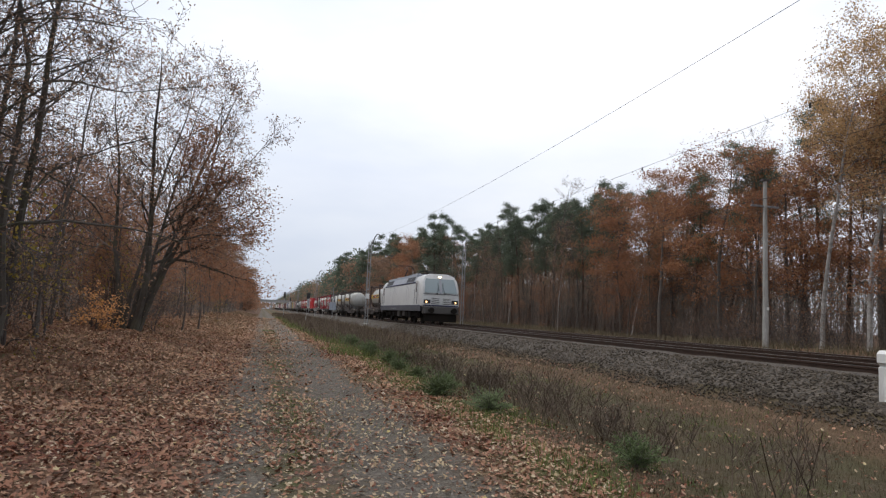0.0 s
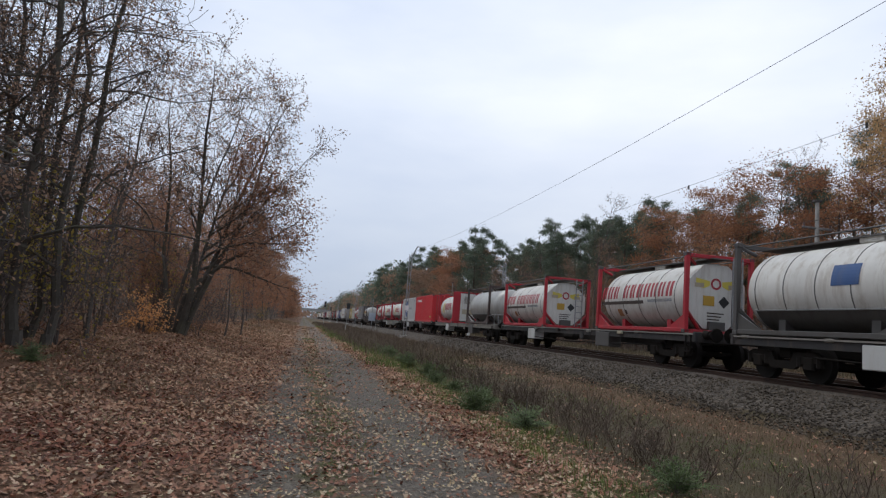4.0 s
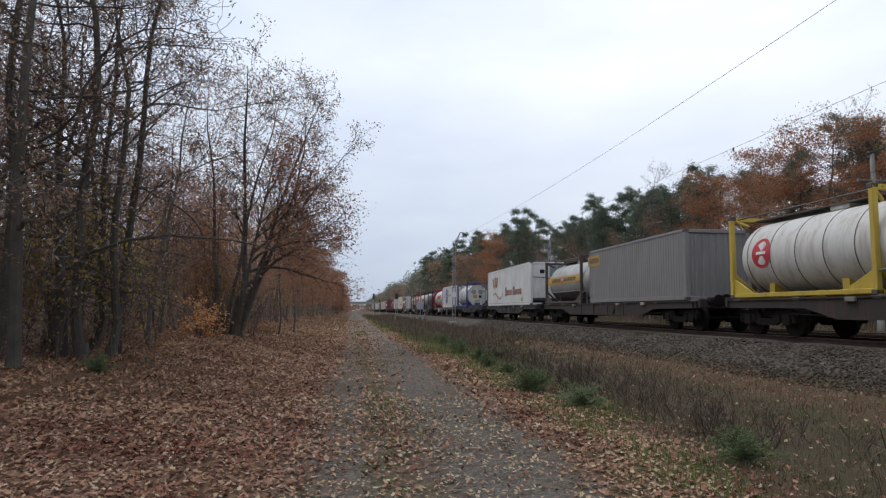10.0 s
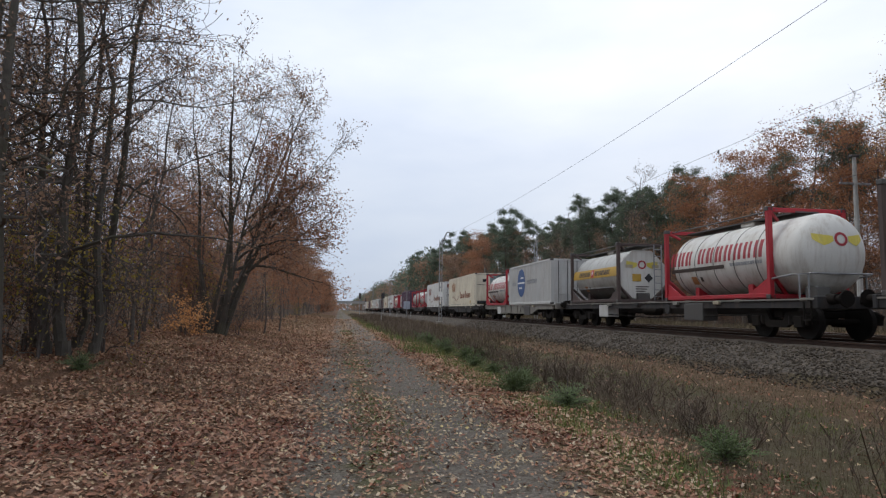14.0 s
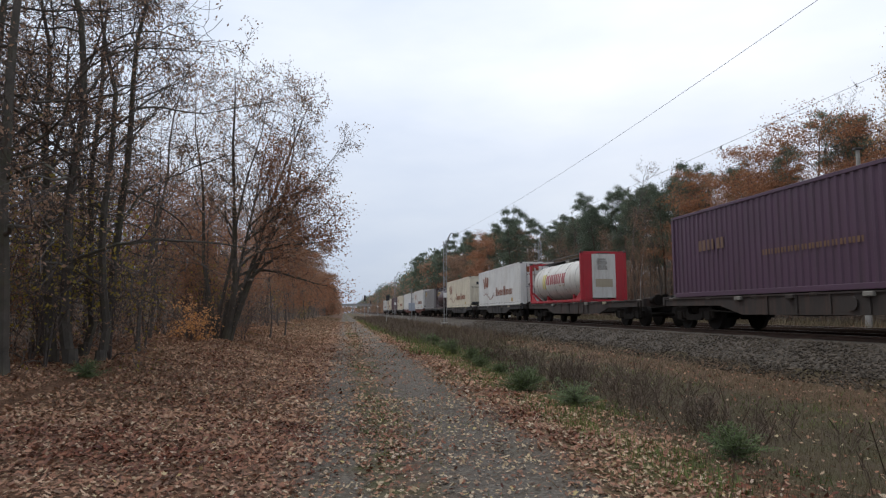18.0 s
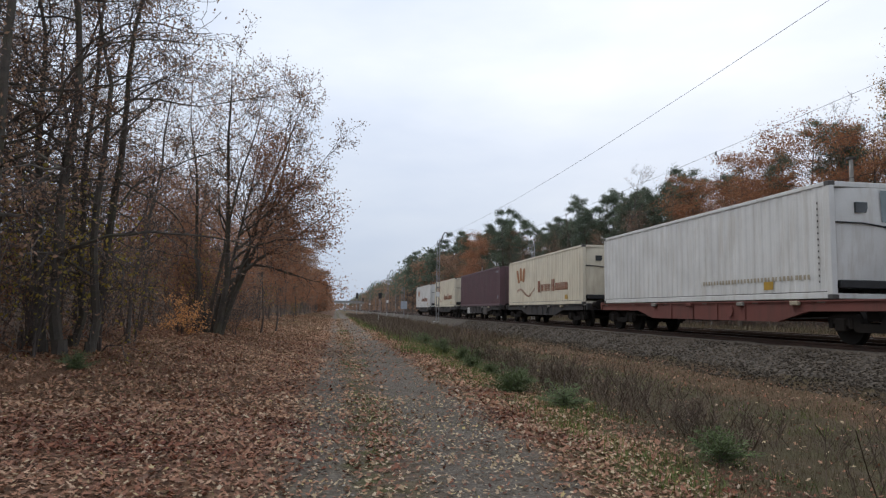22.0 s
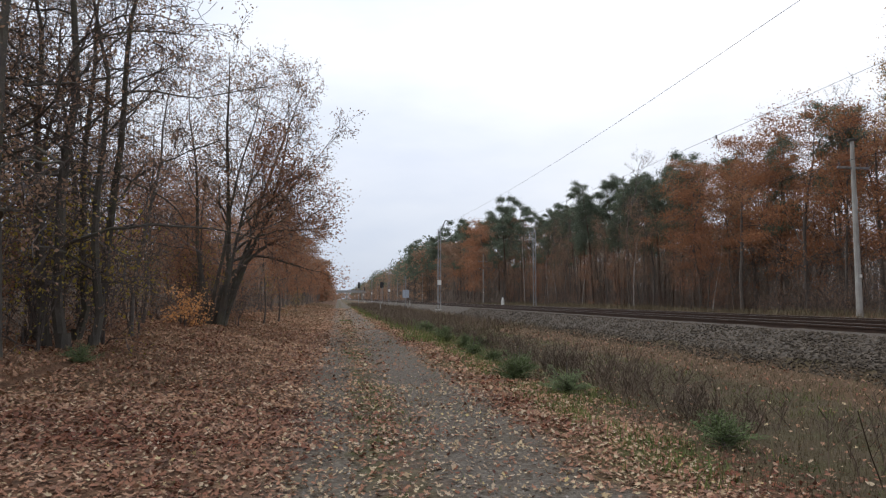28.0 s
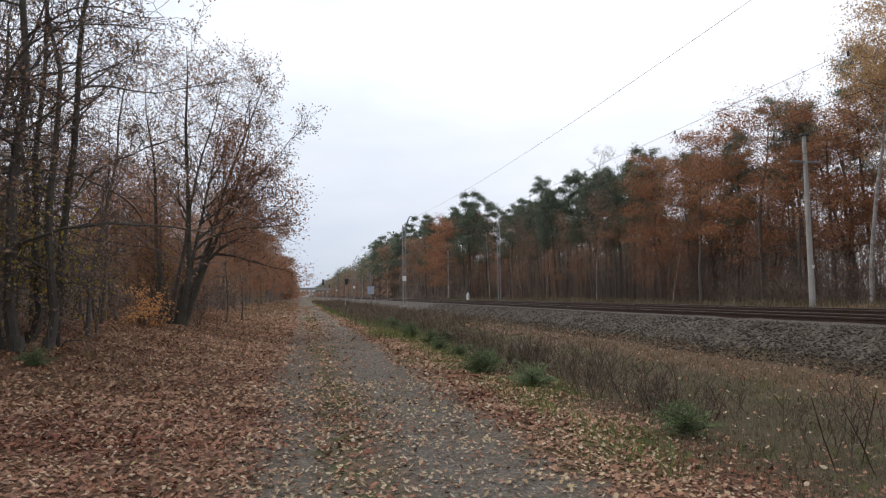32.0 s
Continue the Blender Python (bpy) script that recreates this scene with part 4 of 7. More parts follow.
# ---- masts, wires, poles, signals and the far bridge ----
def mast(x, y, side, plate=False):
    """A twin-channel overhead-line mast; side +1 when the track lies to its right."""
    m = thing("overhead_line_mast", "galvanised twin-channel overhead-line mast beside the track", "mast", "overhead-line masts", at=pose(x, y, 0))
    top, z0 = 8.75, 0.55
    for dx in (-0.13, 0.13):
        part("post", Shape().box(dx - 0.035, dx + 0.035, -0.06, 0.06, z0, top, 0.01), M["galv"], m)
    for k in range(9):
        z = 1.2 + k * 0.9
        part("tie_plate", Shape().box(-0.13, 0.13, -0.02, 0.02, z, z + 0.1), M["galv"], m)
    part("footing", Shape().box(-0.4, 0.4, -0.36, 0.36, 0.05, 0.5, 0.03), M["concrete"], m)
    reach = side * 2.7
    arm = Shape().tube([(0, 0, 7.5), (reach * 0.98, 0, 7.55)], 0.02, 6).tube([(0, 0, 6.4), (reach * 0.9, 0, 7.5)], 0.016, 6).tube([(reach * 0.55, 0, 6.95), (reach * 1.1, 0, 6.45)], 0.014, 5)
    part("cantilever", arm, M["f_dark0"], m)
    part("insulator", Shape().tube([(side * 0.25, 0, 7.5), (side * 0.6, 0, 7.51)], 0.045, 8), M["f_brown0"], m)
    if side > 0:
        hook = Shape().tube([(0.1, 0, top - 0.25), (0.3, 0, top), (0.42, 0, top + 0.45), (0.62, 0, top + 0.85), (0.85, 0, top + 0.85), (0.9, 0, top + 0.62)], 0.06, 6)
        part("feeder_bracket", hook, M["f_dark0"], m)
    if plate:
        part("number_plate", Shape().box(-0.22, 0.18, -0.1, -0.075, 3.0, 3.5), M["white"], m, "small white plate")


def sag(a, b, drop, n=14):
    a, b = Vector(a), Vector(b)
    return [a.lerp(b, i / n) - Vector((0, 0, drop * 4 * (i / n) * (1 - i / n))) for i in range(n + 1)]


MAST_Y = (-2, 67, 134, 204, 272, 340, 410)


def overhead():
    for i, y in enumerate(MAST_Y):
        mast(10.2, y, 1, plate=True)
        mast(20.1 if i < 3 else 19.9, y - 0.5, -1)
    line = [(y, i) for i, y in enumerate(MAST_Y)]
    for (ya, _), (yb, _) in zip(line, line[1:]):
        near = ya < 60
        feeder = thing("feeder_wire", "dark overhead feeder wire slung between mast tops", "wire", "overhead wires")
        part("wire_span", Shape().tube(sag((11.05, ya, 9.4), (11.05, yb, 9.4), 0.75), 0.007 if near else 0.012, 5), M["wire"], feeder)
        for x in TRACKS:
            c = thing("catenary", "overhead contact line with messenger wire and droppers", "wire", "overhead wires")
            part("messenger_wire", Shape().tube(sag((x, ya, WIRE_Z + 1.3), (x, yb, WIRE_Z + 1.3), 0.32), 0.006 if near else 0.01, 5), M["wire"], c)
            part("contact_wire", Shape().tube([(x, ya, WIRE_Z), (x, yb, WIRE_Z)], 0.006, 5), M["wire"], c)
            if ya < 130:
                n = 9
                for k in range(1, n):
                    f = k / n
                    y = ya + (yb - ya) * f
                    zt = WIRE_Z + 1.3 - 0.32 * 4 * f * (1 - f)
                    part("dropper", Shape().tube([(x, y, WIRE_Z), (x, y, zt)], 0.003, 4), M["wire"], c)
                    part("clamp", Shape().box(x - 0.012, x + 0.012, y - 0.03, y + 0.03, zt - 0.12, zt + 0.02), M["wire"], c)


M["f_brown0"] = surface("brown_insulator", (0.07, 0.03, 0.02), (0.12, 0.055, 0.035), 3, 30, 0.3, bump=0.1)
overhead()


def line_poles():
    spots = [(24.5, -55), (24.5, 28.2), (24.5, 111), (24.5, 194), (24.5, 277)]
    for x, y in spots:
        p = thing("line_pole", "pale concrete pole with one crossarm and insulators", "pole", "poles beyond the tracks", at=pose(x, y, 0))
        part("shaft", Shape().tube([(0, 0, 0.3), (0, 0, 4.5), (0, 0, 9.25)], [0.155, 0.125, 0.09], 8), M["concrete"], p, smooth=True)
        part("crossarm", Shape().box(-0.85, 0.85, -0.05, 0.05, 7.85, 7.95, 0.01), M["galv"], p)
        part("cap", Shape().box(-0.2, 0.2, -0.12, 0.12, 9.2, 9.32, 0.02), M["f_dark0"], p)
        for k in (-0.75, 0.75):
            part("insulator", Shape().tube([(k, 0, 7.95), (k, 0, 8.15)], [0.05, 0.035], 8), M["f_brown0"], p)
        part("band_mark", Shape().box(-0.06, 0.06, -0.19, -0.16, 2.6, 2.75), M["white"], p)
    for (xa, ya), (xb, yb) in zip(spots, spots[1:]):
        for k, z in ((-0.75, 8.15), (0.75, 8.15), (0.0, 9.3)):
            w = thing("line_wire", "thin dark wire between the concrete poles", "wire", "pole wires")
            part("wire_span", Shape().tube(sag((xa + k, ya, z), (xb + k, yb, z), 0.9), 0.007, 4), M["wire"], w)


line_poles()


def lineside():
    k = thing("kilometre_post", "white kilometre post beside the far track", "marker post", at=pose(20.6, 82, 0.75))
    part("stone", Shape().box(-0.18, 0.18, -0.12, 0.12, -0.2, 0.75, 0.05), M["white"], k)
    part("cap", Shape().box(-0.1, 0.1, -0.08, 0.08, 0.75, 1.0, 0.04), M["white"], k)
    for x, y in ((6.3, 100), (10.3, 96), (10.2, 118)):
        s = thing("marker_post", "short pale concrete marker stake in the verge", "marker post", "marker stakes", at=pose(x, y, ground_z(x, y)))
        part("stake", Shape().box(-0.06, 0.06, -0.05, 0.05, -0.2, 0.95, 0.02), M["concrete"], s)
    b = thing("signal_board", "pale grey back of a signal board on a post", "sign", at=pose(10.4, 103, 0))
    part("post", Shape().tube([(0, 0, 0.1), (0, 0, 5.2)], 0.07, 8), M["galv"], b)
    part("board", Shape().box(-0.5, 0.5, -0.06, -0.02, 1.75, 2.95, 0.01), M["board"], b, "pale blue-grey board")
    for x, y, h in ((4.6, 150, 5.2), (9.7, 152, 5.0), (11.0, 166, 5.0), (9.9, 250, 5.4)):
        s = thing("colour_light_signal", "railway colour-light signal on a grey post", "signal", "signals", at=pose(x, y, ground_z(x, y)))
        part("post", Shape().tube([(0, 0, -0.1), (0, 0, h)], 0.06, 8), M["galv"], s)
        part("signal_head", Shape().box(-0.22, 0.22, -0.12, 0.12, h - 1.1, h + 0.2, 0.04), M["black"], s)
        part("base", Shape().box(-0.35, 0.35, -0.3, 0.3, -0.3, 0.25, 0.03), M["concrete"], s)
        lamp = Shape().add([(0.09 * math.cos(a * 0.628), -0.125, h - 0.2 + 0.09 * math.sin(a * 0.628)) for a in range(10)], [tuple(range(10))])
        part("lens", lamp, M["glass0"], s)
    c = thing("lineside_cabinet", "white plastic lineside cabinet post on the ballast foot", "cabinet", at=pose(10.55, 9.05, 0.12))
    part("case", Shape().box(-0.22, 0.22, -0.2, 0.2, 0.0, 0.95, 0.03), M["white"], c)
    part("lid", Shape().box(-0.25, 0.25, -0.23, 0.23, 0.95, 1.22, 0.06), M["white"], c)
    part("plinth", Shape().box(-0.26, 0.26, -0.24, 0.24, -0.3, 0.06, 0.02), M["concrete"], c)
    br = thing("road_bridge", "distant concrete road bridge over the railway", "bridge", at=pose(0, 620, 0))
    part("deck", Shape().box(-30, 80, -5, 5, 6.9, 8.3, 0.1), M["concrete"], br)
    for x in (-4, 8, 22, 36):
        part("pier", Shape().box(x - 0.6, x + 0.6, -4, 4, 0, 6.9, 0.1), M["concrete"], br)
    part("parapet", Shape().box(-30, 80, -5.1, -4.9, 8.3, 9.3), M["galv"], br)


M["board"] = surface("pale_board", (0.3, 0.34, 0.4), (0.42, 0.46, 0.52), 2, 30, 0.6)
M["glass0"] = glassy("signal_lens", (0.03, 0.03, 0.03))
lineside()


# ---- ground cover: fallen leaves, stones, grass, weeds, young spruces, sleepers ----
LEAF = [(-1.0, 0.0), (-0.62, -0.2), (-0.55, -0.62), (-0.15, -0.34), (0.2, -0.75), (0.42, -0.3), (1.05, -0.08), (0.5, 0.26), (0.3, 0.8), (-0.08, 0.38), (-0.5, 0.66), (-0.66, 0.18)]
OVAL = [(-1, 0), (-0.3, -0.62), (0.5, -0.5), (1, 0.05), (0.3, 0.62), (-0.5, 0.5)]


def fallen_leaves():
    """Leaves lie thick beside the track and on its right edge, thin in the two wheel lines and in the dry grass."""
    rng = np.random.default_rng(3)
    across = [-9, -0.9, -0.4, -0.1, 0.25, 0.6, 1.0, 1.3, 2.0, 2.35, 2.8, 3.5, 3.9, 4.5, 9]
    cover = [1.0, 1.0, 0.6, 0.24, 0.38, 0.4, 0.22, 0.13, 0.14, 0.55, 1.0, 0.9, 0.4, 0.2, 0.2]

    def batch(n, xr, power, size, lift, y0=1.6, reach=34.0, outline=OVAL, even=False):
        y = y0 + reach * rng.random(n) ** power
        x = rng.uniform(*xr, n)
        edge = np.array([0.35 * noise.noise((0, float(v) * 0.45, 3.0)) for v in y])
        keep = np.full(n, even) | (rng.random(n) < np.interp(x + edge, across, cover))
        out = []
        for px, py in zip(x[keep], y[keep]):
            a, s = rng.random() * 6.283, size * rng.uniform(0.5, 1.3) * (1 + 0.012 * py)
            t1, t2 = rng.normal(0, 0.36), rng.normal(0, 0.36)
            z = ground_z(px, py) + lift + 0.02 * rng.random()
            ca, sa = math.cos(a), math.sin(a)
            curl, squash = rng.uniform(-0.1, 0.4), rng.uniform(0.65, 1.15)
            for u, v in outline:
                u, v = u * rng.uniform(0.8, 1.15), v * squash * rng.uniform(0.75, 1.2)
                out.append((px + s * (u * ca - v * sa), py + s * (u * sa + v * ca), z + s * (u * t1 + v * t2 + curl * (u * u + v * v)) + 0.15 * s))
        return out
    quads("leaf_litter", batch(56000, (-6.5, 5.0), 1.15, 0.028, 0.0, 1.8, 9.0, LEAF), 12, M["litter"], "thick carpet of fallen red-brown lobed leaves", "fallen leaves")
    quads("leaf_litter", batch(4600, (-0.6, 3.6), 1.1, 0.024, 0.012, 1.8, 11.0, LEAF, True) + batch(4200, (-4.5, 4.6), 1.1, 0.025, 0.012, 1.8, 9.0, LEAF), 12, M["litterpale"], "scattered pale and yellow fallen leaves", "fallen leaves")
    quads("leaf_litter", batch(52000, (-9.0, 5.0), 1.2, 0.03, 0.012, 7.5, 30.0), 6, M["litter"], "carpet of fallen red-brown leaves beside the track", "fallen leaves")
    quads("leaf_litter", batch(44000, (-9.0, 5.0), 1.2, 0.032, 0.02, 10.0, 36.0), 6, M["littertan"], "carpet of orange-tan fallen leaves beside the track", "fallen leaves")
    quads("leaf_litter", batch(30000, (-8.5, 5.0), 1.0, 0.03, 0.0, -7.0, 3.0), 6, M["litter"], "fallen leaves on the track farther back", "fallen leaves")
    quads("leaf_litter", batch(30000, (-9.0, 4.6), 1.3, 0.044, 0.0, 34.0, 75.0), 6, M["littertan"], "carpet of fallen leaves farther along the track", "fallen leaves")
    quads("leaf_litter", batch(3800, (4.0, 9.6), 1.4, 0.026, 0.02, 3.0, 45.0, OVAL, True), 6, M["litter"], "brown leaves caught in the dry grass", "fallen leaves")
    quads("leaf_litter", batch(1800, (8.2, 9.7), 1.3, 0.028, 0.02, 4.0, 45.0, OVAL, True), 6, M["litter"], "brown leaves drifted against the ballast foot", "fallen leaves")
    quads("leaf_litter", batch(500, (3.0, 9.2), 1.3, 0.028, 0.03, 3.0, 40.0, OVAL, True), 6, M["litterpale"], "single yellow leaves caught in the dry grass", "fallen leaves")
    quads("leaf_litter", batch(3600, (-5, 4.4), 1.2, 0.034, 0.01, 9.0, 60.0), 6, M["litterpale"], "pale leaves farther along the track", "fallen leaves")


def blades(name, n, xr, yr, height, width, mat, label, seed, clump=0.25, power=1.5, patch=0.0):
    rng = np.random.default_rng(seed)
    out = []
    count = n // 6
    for _ in range(count):
        cx, cy = rng.uniform(*xr), yr[0] + (yr[1] - yr[0]) * rng.random() ** power
        if patch and noise.noise((cx * 0.6, cy * 0.35, seed)) < patch:
            continue
        for _ in range(6):
            x, y = cx + rng.normal(0, clump), cy + rng.normal(0, clump)
            z = ground_z(x, y) - 0.02
            h, w = height * rng.uniform(0.4, 1.3), width * rng.uniform(0.6, 1.3) * (1 + 0.03 * y)
            a, lean = rng.random() * 6.283, rng.uniform(0.1, 0.9) * h
            dx, dy = math.cos(a), math.sin(a)
            out += [(x - dy * w, y + dx * w, z), (x + dy * w, y - dx * w, z), (x + dx * lean, y + dy * lean, z + h)]
    quads(name, out, 3, mat, label, "grass")


def loose_stones():
    rng = np.random.default_rng(9)
    verts, faces = [], []

    def stone(x, y, z, r):
        n = len(verts)
        q = rng.normal(0, 0.25, (6, 3))
        for (dx, dy, dz), j in zip(((1, 0, 0), (-1, 0, 0), (0, 1, 0), (0, -1, 0), (0, 0, 1), (0, 0, -1)), q):
            verts.append((x + r * (dx + j[0]), y + r * (dy + j[1]), z + r * 0.75 * (dz + j[2])))
        faces.extend((n + a, n + b, n + c) for a, b, c in ((0, 2, 4), (2, 1, 4), (1, 3, 4), (3, 0, 4), (2, 0, 5), (1, 2, 5), (3, 1, 5), (0, 3, 5)))
    for _ in range(15000):
        x = 9.35 + 2.1 * rng.random()
        y = 6 + 50 * rng.random() ** 1.6
        z = float(np.interp(x, (9.3, 10.1, 11.15, 11.6), (0.06, 0.36, 0.76, 0.8)))
        stone(x, y, z + 0.01, rng.uniform(0.018, 0.042))
    for _ in range(2500):
        stone(14.3 + 1.3 * rng.random(), 8 + 50 * rng.random() ** 1.5, 0.77, rng.uniform(0.025, 0.05))
    me = bpy.data.meshes.new("ballast_stones")
    me.from_pydata(verts, [], faces)
    me.materials.append(M["stone"])
    tagged(new("ballast_stones", me), "loose dark ballast stones on the shoulder", "stones", kind="stuff")
    verts.clear()
    faces.clear()
    for _ in range(3500):
        x = rng.choice((1.45, 1.45, -0.1)) + rng.normal(0, 0.35)
        y = 1.8 + 16 * rng.random() ** 1.7
        stone(x, y, ground_z(x, y), rng.uniform(0.006, 0.017))
    me = bpy.data.meshes.new("gravel")
    me.from_pydata(verts, [], faces)
    me.materials.append(M["pebble"])
    tagged(new("gravel", me), "small grey gravel stones in the wheel ruts", "gravel", kind="stuff")


def weeds():
    rng = random.Random(77)
    stalks = Shape()
    spots = []
    for _ in range(80):
        y = 7.5 + 26 * rng.random() ** 1.3
        spots.append((4.3 + abs(rng.gauss(0, 0.9)) + 0.02 * y, y, rng.uniform(0.35, 0.85)))
    for _ in range(34):
        spots.append((rng.uniform(4.5, 6.0), rng.uniform(9.5, 17), rng.uniform(0.5, 1.1)))
    spots += [(5.25, 5.5, 1.2), (5.0, 5.9, 0.8), (5.6, 6.2, 1.0), (6.4, 6.6, 0.8)]
    for x, y, h in spots:
        z = ground_z(x, y)
        for _ in range(rng.randrange(2, 6)):
            d = Vector((rng.gauss(0, 0.42), rng.gauss(0, 0.42), 1)).normalized()
            p = Vector((x + rng.gauss(0, 0.12), y + rng.gauss(0, 0.12), z - 0.03))
            q = p + d * h * rng.uniform(0.6, 1.0)
            mid = p.lerp(q, 0.5) + Vector((rng.gauss(0, 0.03), rng.gauss(0, 0.03), 0))
            stalks.tube([p, mid, q], [0.007, 0.006, 0.005], 3, False)
            for _ in range(9):
                f = rng.uniform(0.25, 1.0)
                a = p.lerp(q, f)
                b = a + Vector((rng.gauss(0, 0.1), rng.gauss(0, 0.1), rng.uniform(0.04, 0.2)))
                stalks.tube([a, b], [0.003, 0.004], 3, False)
    setting("dead_weeds", stalks, M["weed"], "dark dead weed stalks standing in the verge", "weeds", kind="stuff")


def spruce_mesh(seed):
    rng = random.Random(seed)
    stem, corners = Shape().tube([(0, 0, -0.05), (0, 0, 1.0)], [0.03, 0.006], 5), []
    for k in range(64):
        a, up = rng.random() * 6.283, rng.uniform(0.05, 1.0) ** 1.2
        z = 0.04 + 0.3 * rng.random()
        d = Vector((math.cos(a) * (1.15 - up), math.sin(a) * (1.15 - up), up + 0.1)).normalized()
        r = rng.uniform(0.35, 0.75)
        tip = d * r + Vector((0, 0, z))
        stem.tube([(0, 0, z), tuple(d * r * 0.5 + Vector((0, 0, z - 0.03))), tuple(tip)], [0.01, 0.006, 0.003], 3, False)
        for i in range(44):
            p = d * r * rng.uniform(0.15, 1.0) + Vector((rng.gauss(0, 0.04), rng.gauss(0, 0.04), z + rng.gauss(0, 0.03)))
            u = (d + Vector((rng.gauss(0, 0.7), rng.gauss(0, 0.7), rng.gauss(0, 0.6)))).normalized() * rng.uniform(0.04, 0.085)
            w = u.orthogonal().normalized() * 0.01
            corners += [p - u * 0.3, p - w, p + u, p + w]
    return stem.mesh("stem", M["bark"]), quad_shape(corners).mesh("needle_crown", M["spruce"])


def young_spruces():
    kinds = [spruce_mesh(1), spruce_mesh(2)]
    rng = random.Random(4)
    spots = [(4.35, 7.1, 0.52), (3.95, 11.2, 0.55), (3.55, 13.2, 0.6), (3.85, 13.9, 0.62), (4.1, 17.5, 0.7), (4.0, 19.5, 0.75), (4.3, 22.5, 0.9), (4.1, 25.5, 0.9), (4.5, 28.5, 1.1), (4.4, 33, 1.1), (5.2, 24, 0.8), (4.7, 38, 1.2), (-5.0, 14.1, 0.45), (4.2, 15.3, 0.45)]
    for i, (x, y, s) in enumerate(spots):
        s *= 1.0 if y < 15 else 0.6
        t = thing("young_spruce", "small dark green self-sown spruce in the verge", "spruce sapling", "young spruces", at=pose(x, y, ground_z(x, y), 0, 0, rng.uniform(0, 360)) @ Matrix.Diagonal((s * 1.08 * rng.uniform(1.0, 1.5), s * 1.08 * rng.uniform(1.0, 1.5), s * 1.08 * rng.uniform(0.8, 1.0), 1)))
        a, b = kinds[i % 2]
        for nm, me in (("stem", a), ("needle_crown", b)):
            ob = new(nm, me)
            ob.parent = t


def sleepers():
    bed = bpy.data.objects["ballast_bed"]
    me = Shape().box(-1.25, 1.25, -0.13, 0.13, -0.17, 0.0, 0.02).mesh("sleeper", M["sleeper"])
    clip = Shape()
    for x in (-0.753, 0.753):
        for d in (-0.13, 0.13):
            clip.box(x + d - 0.04, x + d + 0.04, -0.06, 0.06, -0.01, 0.035)
    me2 = clip.mesh("rail_clip", M["rail"])
    for cx in TRACKS:
        for k in range(150):
            ob = new("sleeper", me)
            ob.parent = bed
            ob.matrix_basis = pose(cx, 3 + 0.6 * k, RAIL_Z - 0.172)


M["pebble"] = leafy("pale_gravel", [(0, (0.1, 0.09, 0.078)), (0.5, (0.2, 0.18, 0.16)), (1, (0.34, 0.31, 0.28))], 0.9, 0)
fallen_leaves()
loose_stones()
blades("grass_tufts", 30000, (3.0, 4.7), (2.5, 70), 0.13, 0.006, M["grass"], "short green grass along the verge", 11, 0.12, 1.4, -0.1)
blades("grass_tufts", 9000, (-0.5, 2.2), (2.0, 45), 0.05, 0.005, M["grass"], "sparse low grass on the track", 12, 0.1, 1.4, 0.06)
blades("grass_tufts", 7000, (0.2, 0.95), (2.0, 50), 0.06, 0.006, M["grass"], "mossy grass along the crown of the track", 21, 0.1, 1.4, -0.08)
blades("grass_tufts", 6000, (-6, -0.5), (2.5, 40), 0.08, 0.004, M["grass"], "thin grass among the leaves", 13, 0.12, 1.4, 0.1)
blades("grass_tufts", 11000, (4.5, 9.0), (3.5, 60), 0.12, 0.006, M["grass"], "green tufts in the dry grass", 17, 0.16, 1.4, 0.02)
blades("dry_grass", 90000, (3.7, 9.7), (3.2, 60), 0.1, 0.005, M["drygrass"], "matted dry brown grass beside the ballast", 14, 0.13, 1.5)
blades("dry_grass", 3000, (4.2, 8.6), (3.2, 60), 0.22, 0.005, M["drygrass"], "taller dry bents beside the ballast", 18, 0.1, 1.4, 0.05)
blades("dry_grass", 12000, (20.6, 28), (15, 110), 0.45, 0.012, M["drygrass"], "tall dry grass before the far wood", 15, 0.25, 1.2)
blades("dry_grass", 5000, (-8.5, -2.5), (12, 80), 0.2, 0.006, M["palegrass"], "dry grass at the wood's edge", 16, 0.2, 1.2, -0.05)
blades("dead_weeds", 2000, (4.2, 6.4), (8, 40), 0.22, 0.004, M["weed"], "dark tangle of withered stems in the verge", 19, 0.2, 1.3, 0.06)
blades("dead_weeds", 14000, (3.4, 9.4), (36, 190), 0.6, 0.008, M["weed"], "tall withered weeds farther along the verge", 22, 0.35, 1.2)
blades("dry_grass", 14000, (3.0, 9.4), (32, 190), 0.4, 0.01, M["drygrass"], "rank dry grass farther along the verge", 23, 0.3, 1.2)
blades("grass_tufts", 9000, (2.6, 5.5), (24, 120), 0.28, 0.009, M["grass"], "rank green grass farther along the verge", 24, 0.3, 1.2, -0.1)
blades("dry_grass", 6000, (-5.0, -1.0), (30, 160), 0.18, 0.01, M["palegrass"], "dry grass between track and wood", 25, 0.3, 1.2)
blades("dry_grass", 9000, (3.7, 9.7), (-7, 3.4), 0.13, 0.006, M["drygrass"], "matted dry grass beside the ballast farther back", 27, 0.15, 1.0)
blades("grass_tufts", 5000, (2.6, 4.8), (-7, 2.6), 0.12, 0.006, M["grass"], "short green grass along the verge farther back", 28, 0.12, 1.0)
blades("dry_grass", 8000, (-6.4, -1.4), (11, 40), 0.13, 0.005, M["palegrass"], "pale dry grass among the leaves", 29, 0.15, 1.2, 0.0)
weeds()
young_spruces()
sleepers()


# ---- the train: local y runs back from a thing's front end, z from the rail head, and -x faces the camera ----
SPEED = 25.75
FLOOR_Z = 1.08
MOVERS = []


